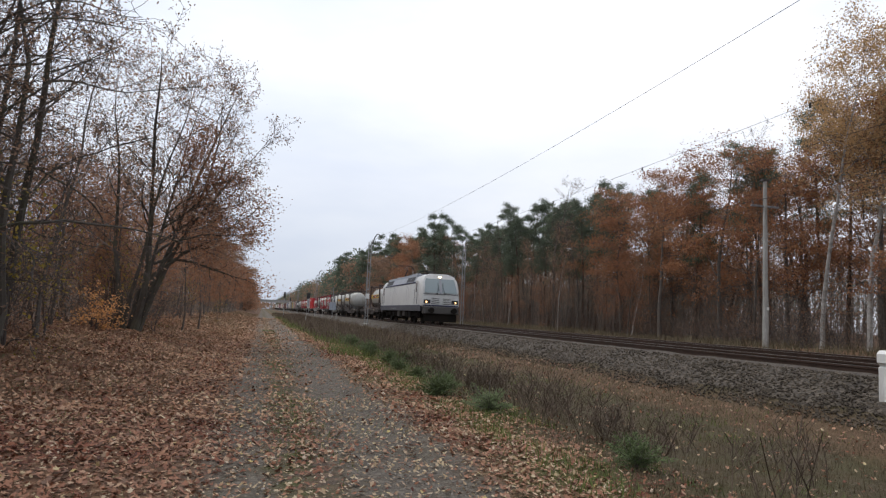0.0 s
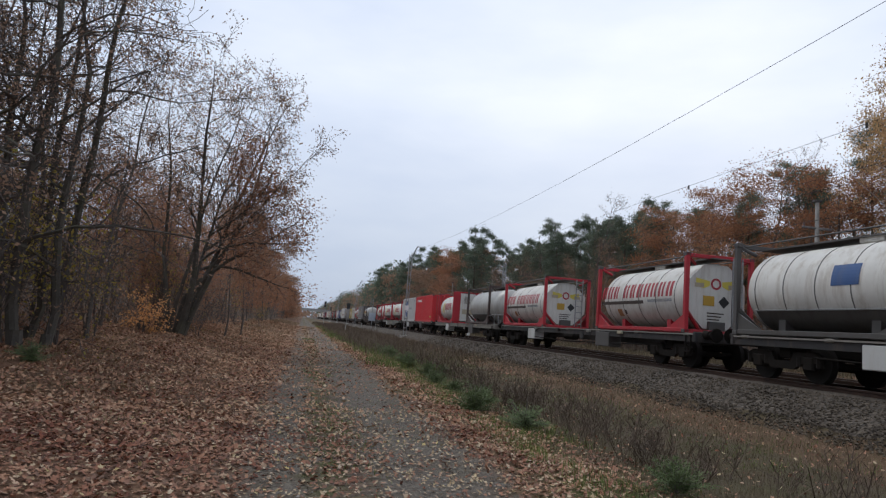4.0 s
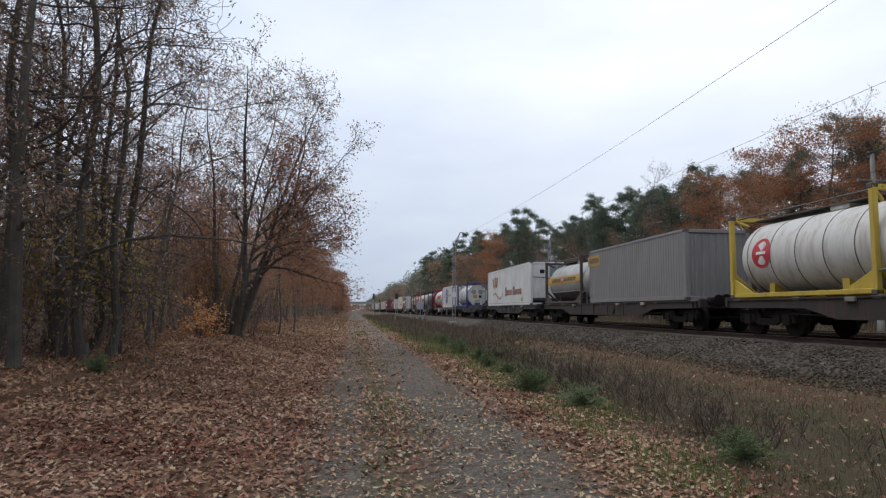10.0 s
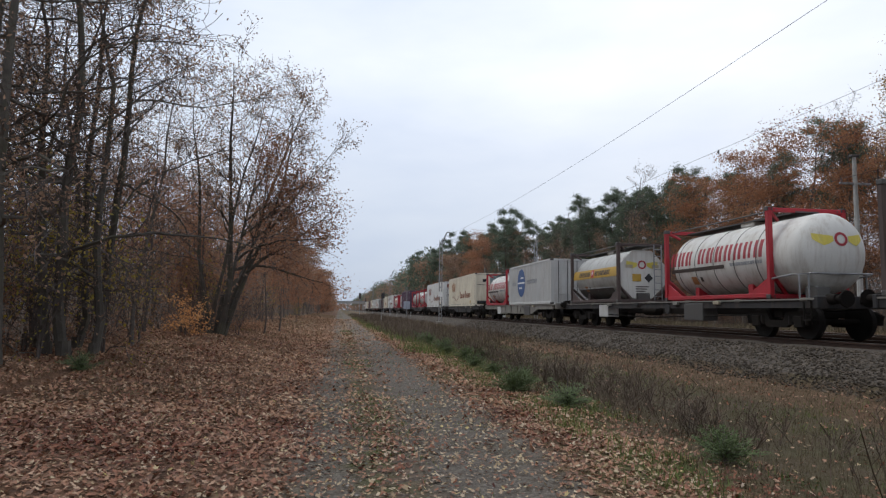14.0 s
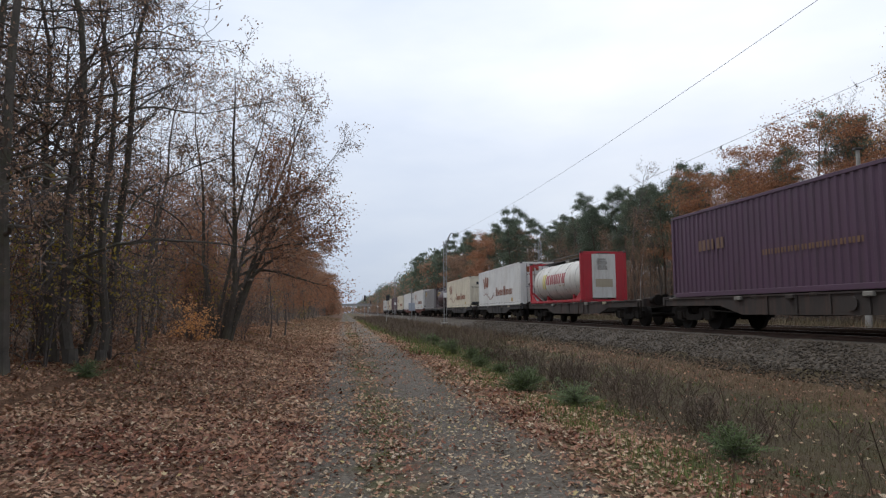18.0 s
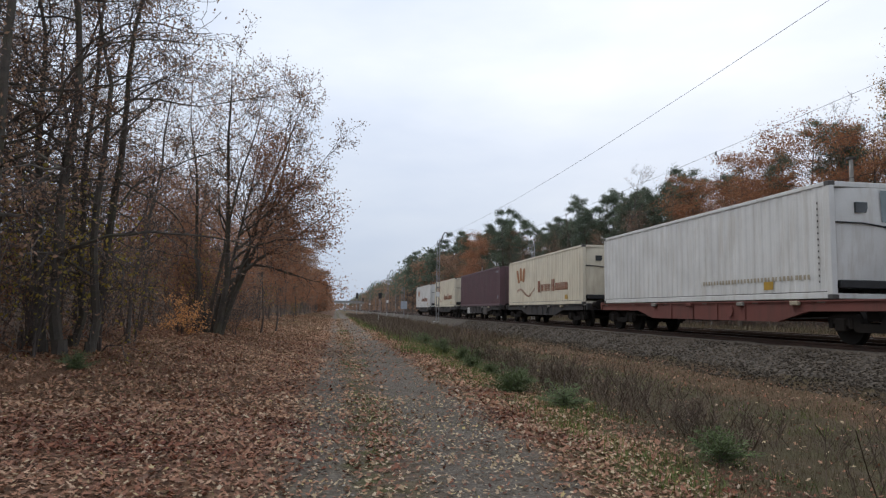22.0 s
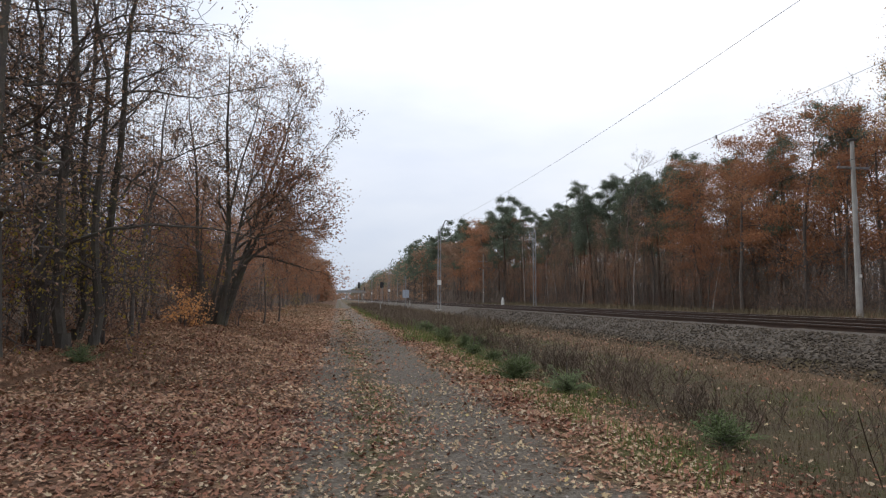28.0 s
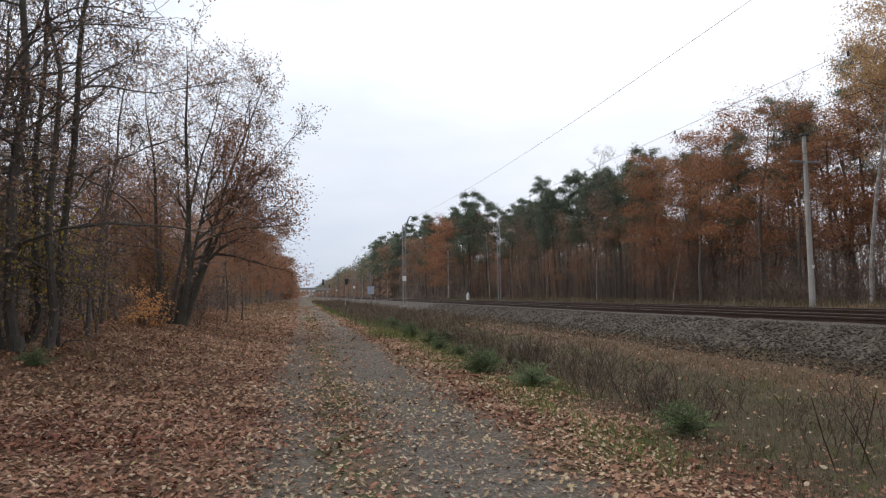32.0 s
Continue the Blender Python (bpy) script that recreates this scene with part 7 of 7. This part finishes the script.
    tank(249.2, 258.05, "t_white", "f_red", "white tank container in red end frames with red lettering", letters=hubs(8.6), belly=False, sills=False, H=2.45)
    c = box_body(259.7, 269.0, "c_beige", "beige ribbed steel container with a round dark emblem", pitch=0.24)
    disc = Shape()
    disc.add([(-1.2385, 5.0 + 0.62 * math.cos(k * 0.2094), FLOOR_Z + 1.45 + 0.62 * math.sin(k * 0.2094)) for k in range(30)], [tuple(range(30))])
    part("round_emblem", disc, M["darkbar"], c, "round dark grey painted emblem")
    bars = Shape()
    for h in (-0.25, -0.05, 0.2):
        bars.box(-1.2425, -1.239, 4.55, 5.45, FLOOR_Z + 1.42 + h, FLOOR_Z + 1.5 + h)
    part("emblem_bar", bars, M["c_beige"], c)
    tank(269.6, 276.95, "t_white", "f_yellow", "white tank container in a yellow frame with a domed end", post=1.45, logo=("redbar", 1.0, 1.9, -0.35, 0.55), belly=False)
    c = box_body(279.7, 289.4, "c_grey", "plain grey steel container with a yellow label", pitch=0.2, depth=0.012, front="ribs")
    yellow_label(c, 9.9, 8.3, FLOOR_Z + 1.8, FLOOR_Z + 2.3)
    tank(289.9, 297.2, post=0.9, label=text, **band)
    ecs = "insulated container with a cooling unit and ochre lettering"
    reefer(300.55, 314.65, "c_white", "white " + ecs)
    tank(326.05, 332.05, "t_white", "f_blue", "white tank container in a blue frame with an eight-sided end", "flat", logo=("greybar", 2.3, 3.1, -0.2, 0.6), belly=False, mark="worn")
    c = box_body(334.95, 344.4, "c_white", "white ribbed container with a round blue emblem and doors", pitch=0.24)
    dot_logo(c, 9.6, FLOOR_Z + 1.4, 0.95, 5.6, 40)
    small_marks(c, 9.6)
    tank(344.8, 353.65, "t_white", "f_red", "white tank container in red end frames with red lettering", letters=hubs(9), belly=False, sills=False, H=2.6, radius=1.14)
    brown = tank(356.3, 362.3, "t_brown", "t_brown", "dark brown tank container with a ladder and tan placard", "flat", belly=False)
    part("placard_holder", Shape().box(-0.85, 0.25, 0.2, 0.225, FLOOR_Z + 0.65, FLOOR_Z + 1.55), M["tan"], brown, "tan placard on the end")
    part("label_panel", patch_round(1.14, FLOOR_Z + 1.3, 4.0, 5.6, FLOOR_Z + 1.6, FLOOR_Z + 2.0, 0.014), M["yellowbar"], brown, "yellow label", True)
    tagged(part("lettering", blocks_round(Shape(), 1.16, FLOOR_Z + 1.3, 5.4, 4.2, FLOOR_Z + 1.68, FLOOR_Z + 1.92, 7, 3), M["darkbar"], brown), kind="stuff")
    tank(365.95, 373.4, post=1.25, label=text, **band)
    den = tank(375.9, 383.2, "t_white", "f_red", "white domed tank container in a red frame with red lettering", post=1.3, letters=DEN, belly=False)
    wings_mark(den, FLOOR_Z + 1.55, 0.04, dome=FLOOR_Z + 1.22)
    tank(387.35, 393.2, "t_silver", "f_brown", "silver tank container with a yellow band and eight-sided end", "flat", band="yellowbar")
    c = box_body(396.3, 405.6, "c_pale", "pale grey ribbed container with a round blue emblem", pitch=0.24)
    dot_logo(c, 9.3, FLOOR_Z + 1.4, 0.9, 6.2, 50)
    tank(406.6, 413.0, "t_white", "f_red", "white tank container in a red frame with red lettering", "flat", letters=DEN, belly=False)
    reefer(417.2, 431.3, "c_cream", "cream " + ecs)
    reefer(435.3, 449.4, "c_white", "white insulated container with end doors and ochre lettering", unit=False, letters="brownbar")
    tank(453.15, 459.1, "t_white", "f_red", "white tank container in a red frame with an eight-sided end", "flat", letters=DEN, belly=False)
    tank(460.2, 468.4, "t_silver", "f_red", "plain silver tank container in slim red frames", post=2.1, letters=[("maroonbar", 1.2, 2.2, 0.2, 0.45, 3)], belly=False)
    c = box_body(471.5, 485.9, "c_purple", "dull purple ribbed steel container with faded lettering", H=2.87, pitch=0.28)
    tagged(part("lettering", blocks(Shape(), -1.2385, 12.6, 11.0, FLOOR_Z + 1.5, FLOOR_Z + 1.85, 3, 2), M["fadedbar"], c, "faded ochre lettering blocks"), kind="stuff")
    tagged(part("lettering", blocks(Shape(), -1.2385, 9.2, 5.4, FLOOR_Z + 1.1, FLOOR_Z + 1.25, 14, 2), M["fadedbar"], c), kind="stuff")
    small_marks(c, 14.7, 2.87)
    tank(495.4, 504.6, "t_white", "f_red", "white tank container in a red frame with a white end board", letters=hubs(9), belly=False, placard=True, ladder=False)
    reefer(506.8, 520.8, "c_white", "white insulated container with end doors and brown lettering", unit=False, letters="brownbar")
    reefer(525.0, 539.2, "c_cream", "cream " + ecs, letters="brownbar")
    brown = tank(541.9, 548.3, "t_brown", "t_brown", "dark brown tank container with a ladder and tan placard", "flat", belly=False)
    part("placard_holder", Shape().box(-0.5, 0.5, 0.2, 0.225, FLOOR_Z + 0.65, FLOOR_Z + 1.7), M["tan"], brown, "tan placard on the end")
    part("label_panel", patch_round(1.14, FLOOR_Z + 1.3, 4.4, 6.1, FLOOR_Z + 1.6, FLOOR_Z + 2.05, 0.014), M["yellowbar"], brown, "yellow label", True)
    tagged(part("lettering", blocks_round(Shape(), 1.16, FLOOR_Z + 1.3, 5.9, 4.6, FLOOR_Z + 1.7, FLOOR_Z + 1.95, 7, 3), M["darkbar"], brown), kind="stuff")
    c = box_body(550.0, 559.9, "c_grey", "plain grey steel container with a yellow label", pitch=0.2, depth=0.012)
    yellow_label(c, 9.5, 7.9, FLOOR_Z + 1.75, FLOOR_Z + 2.25)
    reefer(562.4, 575.9, "c_white", "white " + ecs)
    reefer(580.7, 594.4, "c_white", "plain white insulated container with a cooling unit", faded=True)
    reefer(597.0, 610.9, "c_cream", "cream " + ecs)
    c = box_body(613.5, 628.7, "c_maroon", "dull maroon ribbed steel container with end doors", H=2.87, pitch=0.28)
    small_marks(c, 15.2, 2.87)
    reefer(631.9, 645.5, "c_cream", "yellowed cream " + ecs)
    reefer(649.6, 664.2, "c_white", "white " + ecs)


consist()


# ---- the locomotive ----
def loco_section(y, k, drop):
    """Half-outline points of the body at a station; k draws the sides in, drop slopes the upper part back."""
    base = [(1.5, 1.35), (1.5, 2.0), (1.49, 2.9), (1.43, 3.3), (1.22, 3.64), (0.7, 3.83)]
    right = [(x * k, y + drop * max(0.0, (z - 2.0)) ** 1.25, z) for x, z in base]
    left = [(-x, yy, z) for x, yy, z in right[::-1]]
    return right + left


def locomotive(s0, L=19.0):
    e = thing("locomotive", "pale grey four-axle electric locomotive with lit headlamps", "locomotive")
    body = Shape()
    stations = [loco_section(0.62, 0.92, 0.4), loco_section(0.7, 0.965, 0.41), loco_section(0.95, 0.995, 0.4), loco_section(1.6, 1.0, 0.25), loco_section(3.0, 1.0, 0.0)]
    stations += [[(x, L - y, z) for x, y, z in s] for s in stations[::-1]]
    n = len(stations[0])
    body.add([p for s in stations for p in s], [(j * n + i, j * n + i + 1, (j + 1) * n + i + 1, (j + 1) * n + i) for j in range(len(stations) - 1) for i in range(n - 1)])
    m = len(body.v)
    for i in range(n // 2 - 1):
        body.f.append((i, n - 1 - i, n - 2 - i, i + 1))
        body.f.append((m - n + i, m - n + i + 1, m - 2 - i, m - 1 - i))
    part("body_shell", body, M["locowhite"], e, smooth=True)

    def nose(z, off=0.012):
        return 0.62 + 0.4 * max(0.0, z - 2.0) ** 1.25 - off
    for flip in (False, True):
        def at(x, y, z):
            return (x, L - y, z) if flip else (x, y, z)
        ws = None
        for sx in (-1, 1):
            screen = Shape()
            zs = [2.36, 2.62, 2.9, 3.18, 3.44]
            pts = []
            for z in zs:
                w = 1.27 - 0.1 * (z - 2.36) - max(0, z - 3.2) * 0.3
                pts += [at(sx * x, nose(z, 0.03), z) for x in (0.1, 0.5, 0.85, w)]
            screen.add(pts, [(4 * i + j, 4 * i + j + 1, 4 * i + j + 5, 4 * i + j + 4) for i in range(4) for j in range(3)])
            ws = part("windscreen", screen, M["screen"], e, "windscreen pane with the sky's reflection in its colour", True)
            part("wiper", Shape().tube([at(sx * 0.3, nose(2.34) - 0.03, 2.34), at(sx * 0.16, nose(2.95) - 0.04, 2.95)], 0.018, 4).tube([at(sx * 0.16, nose(2.5) - 0.03, 2.5), at(sx * 0.2, nose(3.1) - 0.04, 3.1)], 0.02, 4), M["black"], ws)
            part("wiper_mount", Shape().box(min(sx * 0.26, sx * 0.36), max(sx * 0.26, sx * 0.36), min(at(0, 0.56, 0)[1], at(0, 0.72, 0)[1]), max(at(0, 0.56, 0)[1], at(0, 0.72, 0)[1]), 2.24, 2.33), M["black"], e)
        strip = Shape()
        zs = [2.3, 2.6, 2.9, 3.2, 3.5, 3.66]
        strip.add([at(x, nose(z, 0.036), z) for z in zs for x in (-0.1, 0.1)], [(2 * i, 2 * i + 1, 2 * i + 3, 2 * i + 2) for i in range(5)])
        part("screen_pillar", strip, M["greybar"], e, "grey strip between the panes", True)
        part("nose_ledge", Shape().tube([at(-1.36, 0.68, 2.28), at(-1.2, 0.6, 2.27), at(1.2, 0.6, 2.27), at(1.36, 0.68, 2.28)], 0.025, 6), M["locosill"], e)
        part("blue_stripe", Shape().tube([at(-1.42, 0.72, 1.4), at(-1.3, 0.62, 1.4), at(1.3, 0.62, 1.4), at(1.42, 0.72, 1.4)], 0.05, 6), M["locoblue"], e, "dark blue stripe")
        for x in (-1.08, 1.08):
            hb = Shape()
            y0 = 0.6
            hb.add([at(x - 0.26, y0, 1.54), at(x + 0.26, y0, 1.54), at(x + 0.26, y0 + 0.03, 1.98), at(x - 0.26, y0 + 0.03, 1.98), at(x - 0.26, y0 + 0.12, 1.54), at(x + 0.26, y0 + 0.12, 1.54), at(x + 0.26, y0 + 0.12, 1.98), at(x - 0.26, y0 + 0.12, 1.98)],
                   [(0, 1, 2, 3), (0, 4, 5, 1), (1, 5, 6, 2), (2, 6, 7, 3), (3, 7, 4, 0)])
            lamp = part("lamp_housing", hb, M["black"], e, "black headlamp housing")
            if not flip:
                disc = Shape()
                cx = x + (0.05 if x > 0 else -0.05)
                disc.add([(cx + 0.065 * math.cos(k * 0.3927), y0 - 0.012, 1.66 + 0.065 * math.sin(k * 0.3927)) for k in range(16)], [tuple(range(16))])
                part("headlamp", disc, M["amberlamp"], lamp, "lit headlamp")
        top = Shape().add([at(-0.13, nose(3.53, 0.05), 3.53), at(0.13, nose(3.53, 0.05), 3.53), at(0.13, nose(3.63, 0.05), 3.63), at(-0.13, nose(3.63, 0.05), 3.63)], [(0, 1, 2, 3)])
        part("top_lamp", top, M["headlamp" if not flip else "glass"], e, "lit lamp above the windscreen")
        for sx in (-1, 1):
            for k in range(4):
                z = 1.52 + 0.13 * k
                g = Shape().tube([at(sx * 0.14, nose(z) - 0.005, z), at(sx * 0.76, nose(z) - 0.002, z + 0.04)], 0.02, 5)
                part("grille_bar", g, M["black"], e)
        skirt = Shape()
        skirt.box(-1.36, 1.36, min(at(0, 0.45, 0)[1], at(0, 1.0, 0)[1]), max(at(0, 0.45, 0)[1], at(0, 1.0, 0)[1]), 0.78, 1.33, 0.05)
        part("buffer_beam", skirt, M["f_dark"], e)
        plow = Shape().box(-1.25, 1.25, min(at(0, 0.6, 0)[1], at(0, 0.75, 0)[1]), max(at(0, 0.6, 0)[1], at(0, 0.75, 0)[1]), 0.2, 0.78, 0.02)
        part("snow_plough", plow, M["bogie"], e)
        for x in (-0.87, 0.87):
            child("buffer", BUFFER, e, pose(x, at(0, 0.5, 0)[1], 1.04, 0, 0, 180 if flip else 0))
        for sx in (-1, 1):
            ya, yb = sorted((at(0, 2.15, 0)[1], at(0, 2.85, 0)[1]))
            x0, x1 = sorted((sx * 1.485, sx * 1.515))
            door = part("cab_door", Shape().box(x0, x1, ya, yb, 1.4, 3.28, 0.02), M["locowhite"], e, "cab door with a small dark window")
            x0, x1 = sorted((sx * 1.5, sx * 1.52))
            part("door_window", Shape().box(x0, x1, ya + 0.14, yb - 0.14, 2.4, 3.1, 0.008), M["glass"], door)
            part("handrail", Shape().tube([(sx * 1.55, ya - 0.08, 1.5), (sx * 1.55, ya - 0.08, 2.6)], 0.02, 5).tube([(sx * 1.55, yb + 0.08, 1.5), (sx * 1.55, yb + 0.08, 2.6)], 0.02, 5), M["galv"], door)
            yc = at(0, 2.3, 0)[1]
            for z in (0.45, 0.75, 1.05):
                part("cab_step", Shape().box(min(sx * 1.3, sx * 1.5), max(sx * 1.3, sx * 1.5), yc - 0.25, yc + 0.25, z, z + 0.04), M["bogie"], e)
            for dy in (-0.25, 0.25):
                part("step_hanger", Shape().box(min(sx * 1.44, sx * 1.48), max(sx * 1.44, sx * 1.48), yc + dy - 0.02, yc + dy + 0.02, 0.42, 1.2), M["bogie"], e)
    for sx in (-1, 1):
        x0, x1 = sorted((sx * 1.38, sx * 1.51))
        part("side_sill", Shape().box(x0, x1, 1.0, L - 1.0, 0.95, 1.37, 0.02), M["locosill"], e, "dark blue-grey side sill")
        marks = blocks(Shape(), sx * 1.5115, 12.6, 10.2, 1.12, 1.2, 10, 3) if sx < 0 else Shape().box(1.5, 1.514, 10, 12, 1.12, 1.2)
        tagged(part("sill_marks", marks, M["greybar"], e), kind="stuff")
        slope = Shape().add([(sx * 1.5, 3.2, 3.2), (sx * 1.5, L - 3.2, 3.2), (sx * 1.265, L - 3.5, 3.7), (sx * 1.265, 3.5, 3.7)], [(0, 1, 2, 3)])
        part("roof_slope", slope, M["locoroof"], e, "grey sloping roof edge")
        part("gutter", Shape().tube([(sx * 1.47, 3.1, 3.18), (sx * 1.47, L - 3.1, 3.18)], 0.055, 6), M["locoblue"], e, "dark blue gutter line")
        part("blue_stripe", Shape().box(min(sx * 1.5, sx * 1.516), max(sx * 1.5, sx * 1.516), 0.95, L - 0.95, 1.35, 1.41), M["locoblue"], e, "dark blue stripe")
        for ya, yb in ((3.6, 6.6), (L - 6.6, L - 3.6)):
            louvre = Shape()
            for k in range(2):
                u, w = ya + (yb - ya) * k / 2 + 0.06, ya + (yb - ya) * (k + 1) / 2 - 0.06
                louvre.add([(sx * 1.482, u, 3.27), (sx * 1.482, w, 3.27), (sx * 1.295, w, 3.67), (sx * 1.295, u, 3.67)], [(0, 1, 2, 3)])
            part("roof_louvre", louvre, M["black"], e, "dark roof louvre")
            for k in range(5):
                f = k / 4
                part("louvre_slat", Shape().tube([(sx * (1.475 - 0.16 * f), ya + 0.1, 3.3 + 0.34 * f), (sx * (1.475 - 0.16 * f), yb - 0.1, 3.3 + 0.34 * f)], 0.014, 4), M["locosill"], e)
        for y in (6.2, 12.2):
            soot = Shape().add([(sx * 1.4965, y, 3.1), (sx * 1.4965, y + 0.03, 3.1), (sx * 1.5035, y + 0.03, 1.4), (sx * 1.5035, y, 1.4)], [(0, 1, 2, 3)])
            part("panel_seam", soot, M["greybar"], e)
        for k in range(7):
            y = 5.6 + k * 1.1
            x0, x1 = sorted((sx * 0.75, sx * 1.25))
            part("underframe_box", Shape().box(x0, x1, y, y + 0.9, 0.42 + 0.05 * (k % 3), 0.95, 0.03), M["f_dark" if k in (2, 4) else "bogie"], e)
    rng = random.Random(6)
    for sx in (-1, 1):
        for y0, y1 in ((6.0, 4.6), (11.3, 10.4), (6.2, 6.3), (13.4, 13.2), (11.5, 11.8), (3.4, 3.5)):
            for _ in range(5):
                a, w = y0 + rng.gauss(0, 0.06), rng.uniform(0.005, 0.014)
                b, z = a + (y1 - y0) * rng.uniform(0.5, 1.1), 3.05 - rng.uniform(0.5, 1.5)
                f = (3.05 - z) / 1.7
                x0, x1 = sx * 1.4985, sx * (1.4985 + 0.006 * f)
                part("soot_streak", Shape().add([(x0, a - w, 3.05), (x0, a + w, 3.05), (x1, b + w * 0.3, z), (x1, b - w * 0.3, z)], [(0, 1, 2, 3)]), M["greybar"], e)
    for y in (5.9, 7.6, 8.6, 10.3, 12.9, 13.6):
        part("roof_box", Shape().box(-0.75, 0.75, y - 0.3, y + 0.3, 3.86, 3.98 + 0.05 * (y % 2), 0.02), M["locoroof"], e)
    part("roof_deck", Shape().box(-1.26, 1.26, 3.5, L - 3.5, 3.66, 3.88, 0.04), M["locoroof"], e)
    for y in (6.5, 9.0, 11.5):
        ins = Shape()
        for x in (-0.5, 0.5):
            ins.tube([(x, y, 3.86), (x, y, 4.1)], [0.08, 0.05], 8)
        part("insulator", ins, M["f_brown"], e)
    part("roof_busbar", Shape().tube([(0.5, 4.0, 4.12), (0.5, 15.0, 4.12)], 0.025, 5).tube([(-0.5, 6.0, 4.12), (-0.5, 12.0, 4.12)], 0.025, 5), M["f_brown"], e)
    for y, up in ((4.6, False), (14.4, True)):
        base = Shape().box(-0.6, 0.6, y - 0.6, y + 0.6, 3.98, 4.03).box(-0.55, -0.4, y - 0.5, y - 0.3, 3.86, 4.0).box(0.4, 0.55, y + 0.3, y + 0.5, 3.86, 4.0)
        pan = part("pantograph", base, M["f_brown"], e, "raised pantograph" if up else "lowered pantograph")
        zt = WIRE_Z - RAIL_Z - 0.03 if up else 4.22
        knee = (0, y - 1.2, 4.75) if up else (0, y - 1.35, 4.12)
        head = (0, y + 0.25, zt)
        part("lower_arm", Shape().tube([(0, y + 0.4, 4.03), knee], 0.045, 6), M["black"], pan)
        part("upper_arm", Shape().tube([knee, (head[0] - 0.2, head[1], head[2] - 0.06)], 0.025, 5).tube([knee, (head[0] + 0.2, head[1], head[2] - 0.06)], 0.025, 5), M["black"], pan)
        bow = Shape()
        for dy in (-0.15, 0.15):
            bow.tube([(-0.85, y + 0.25 + dy, zt - 0.2), (-0.6, y + 0.25 + dy, zt), (0.6, y + 0.25 + dy, zt), (0.85, y + 0.25 + dy, zt - 0.2)], 0.02, 5)
        part("contact_head", bow, M["black"], pan)
    for yb in (4.4, L - 4.4):
        frame_b = Shape().box(-1.1, 1.1, yb - 0.3, yb + 0.3, 0.55, 0.95, 0.03)
        b = part("bogie", frame_b, M["bogie"], e)
        for sx in (-1, 1):
            part("bogie_side", Shape().prism([(yb - 2.1, 0.5), (yb - 2.1, 0.78), (yb - 0.7, 0.9), (yb + 0.7, 0.9), (yb + 2.1, 0.78), (yb + 2.1, 0.5), (yb + 0.8, 0.55), (yb - 0.8, 0.55)], sx * 1.12 - 0.06, sx * 1.12 + 0.06), M["bogie"], b)
            for dy in (-1.3, 1.3):
                part("wheel", Shape().wheel(sx * 0.75 - 0.07, sx * 0.75 + 0.07, yb + dy, 0.6, 0.6, 28).wheel(sx * 0.75 + sx * 0.07, sx * 0.75 + sx * 0.12, yb + dy, 0.6, 0.2, 12), M["tyre"], b, smooth=True)
                part("axle_box", Shape().box(sx * 1.12 - 0.1, sx * 1.12 + 0.12, yb + dy - 0.25, yb + dy + 0.25, 0.4, 0.82, 0.05), M["bogie"], b)
                spring = Shape()
                for k in (-0.38, 0.38):
                    spring.tube([(sx * 1.12, yb + dy + k, 0.55), (sx * 1.12, yb + dy + k, 0.95)], 0.11, 8)
                part("spring", spring, M["bogie"], b)
    return on_track(e, s0)


locomotive(47.8, 19.2)


def motions():
    """The whole train rolls past at an even speed."""
    times = [0, 0.1, 0.3, *range(1, 32), 31.7, 31.9, 32]
    for ob, s in MOVERS:
        walk(ob, [(t, pose(TRACKS[0], s - SPEED * t, RAIL_Z)) for t in times])


motions()
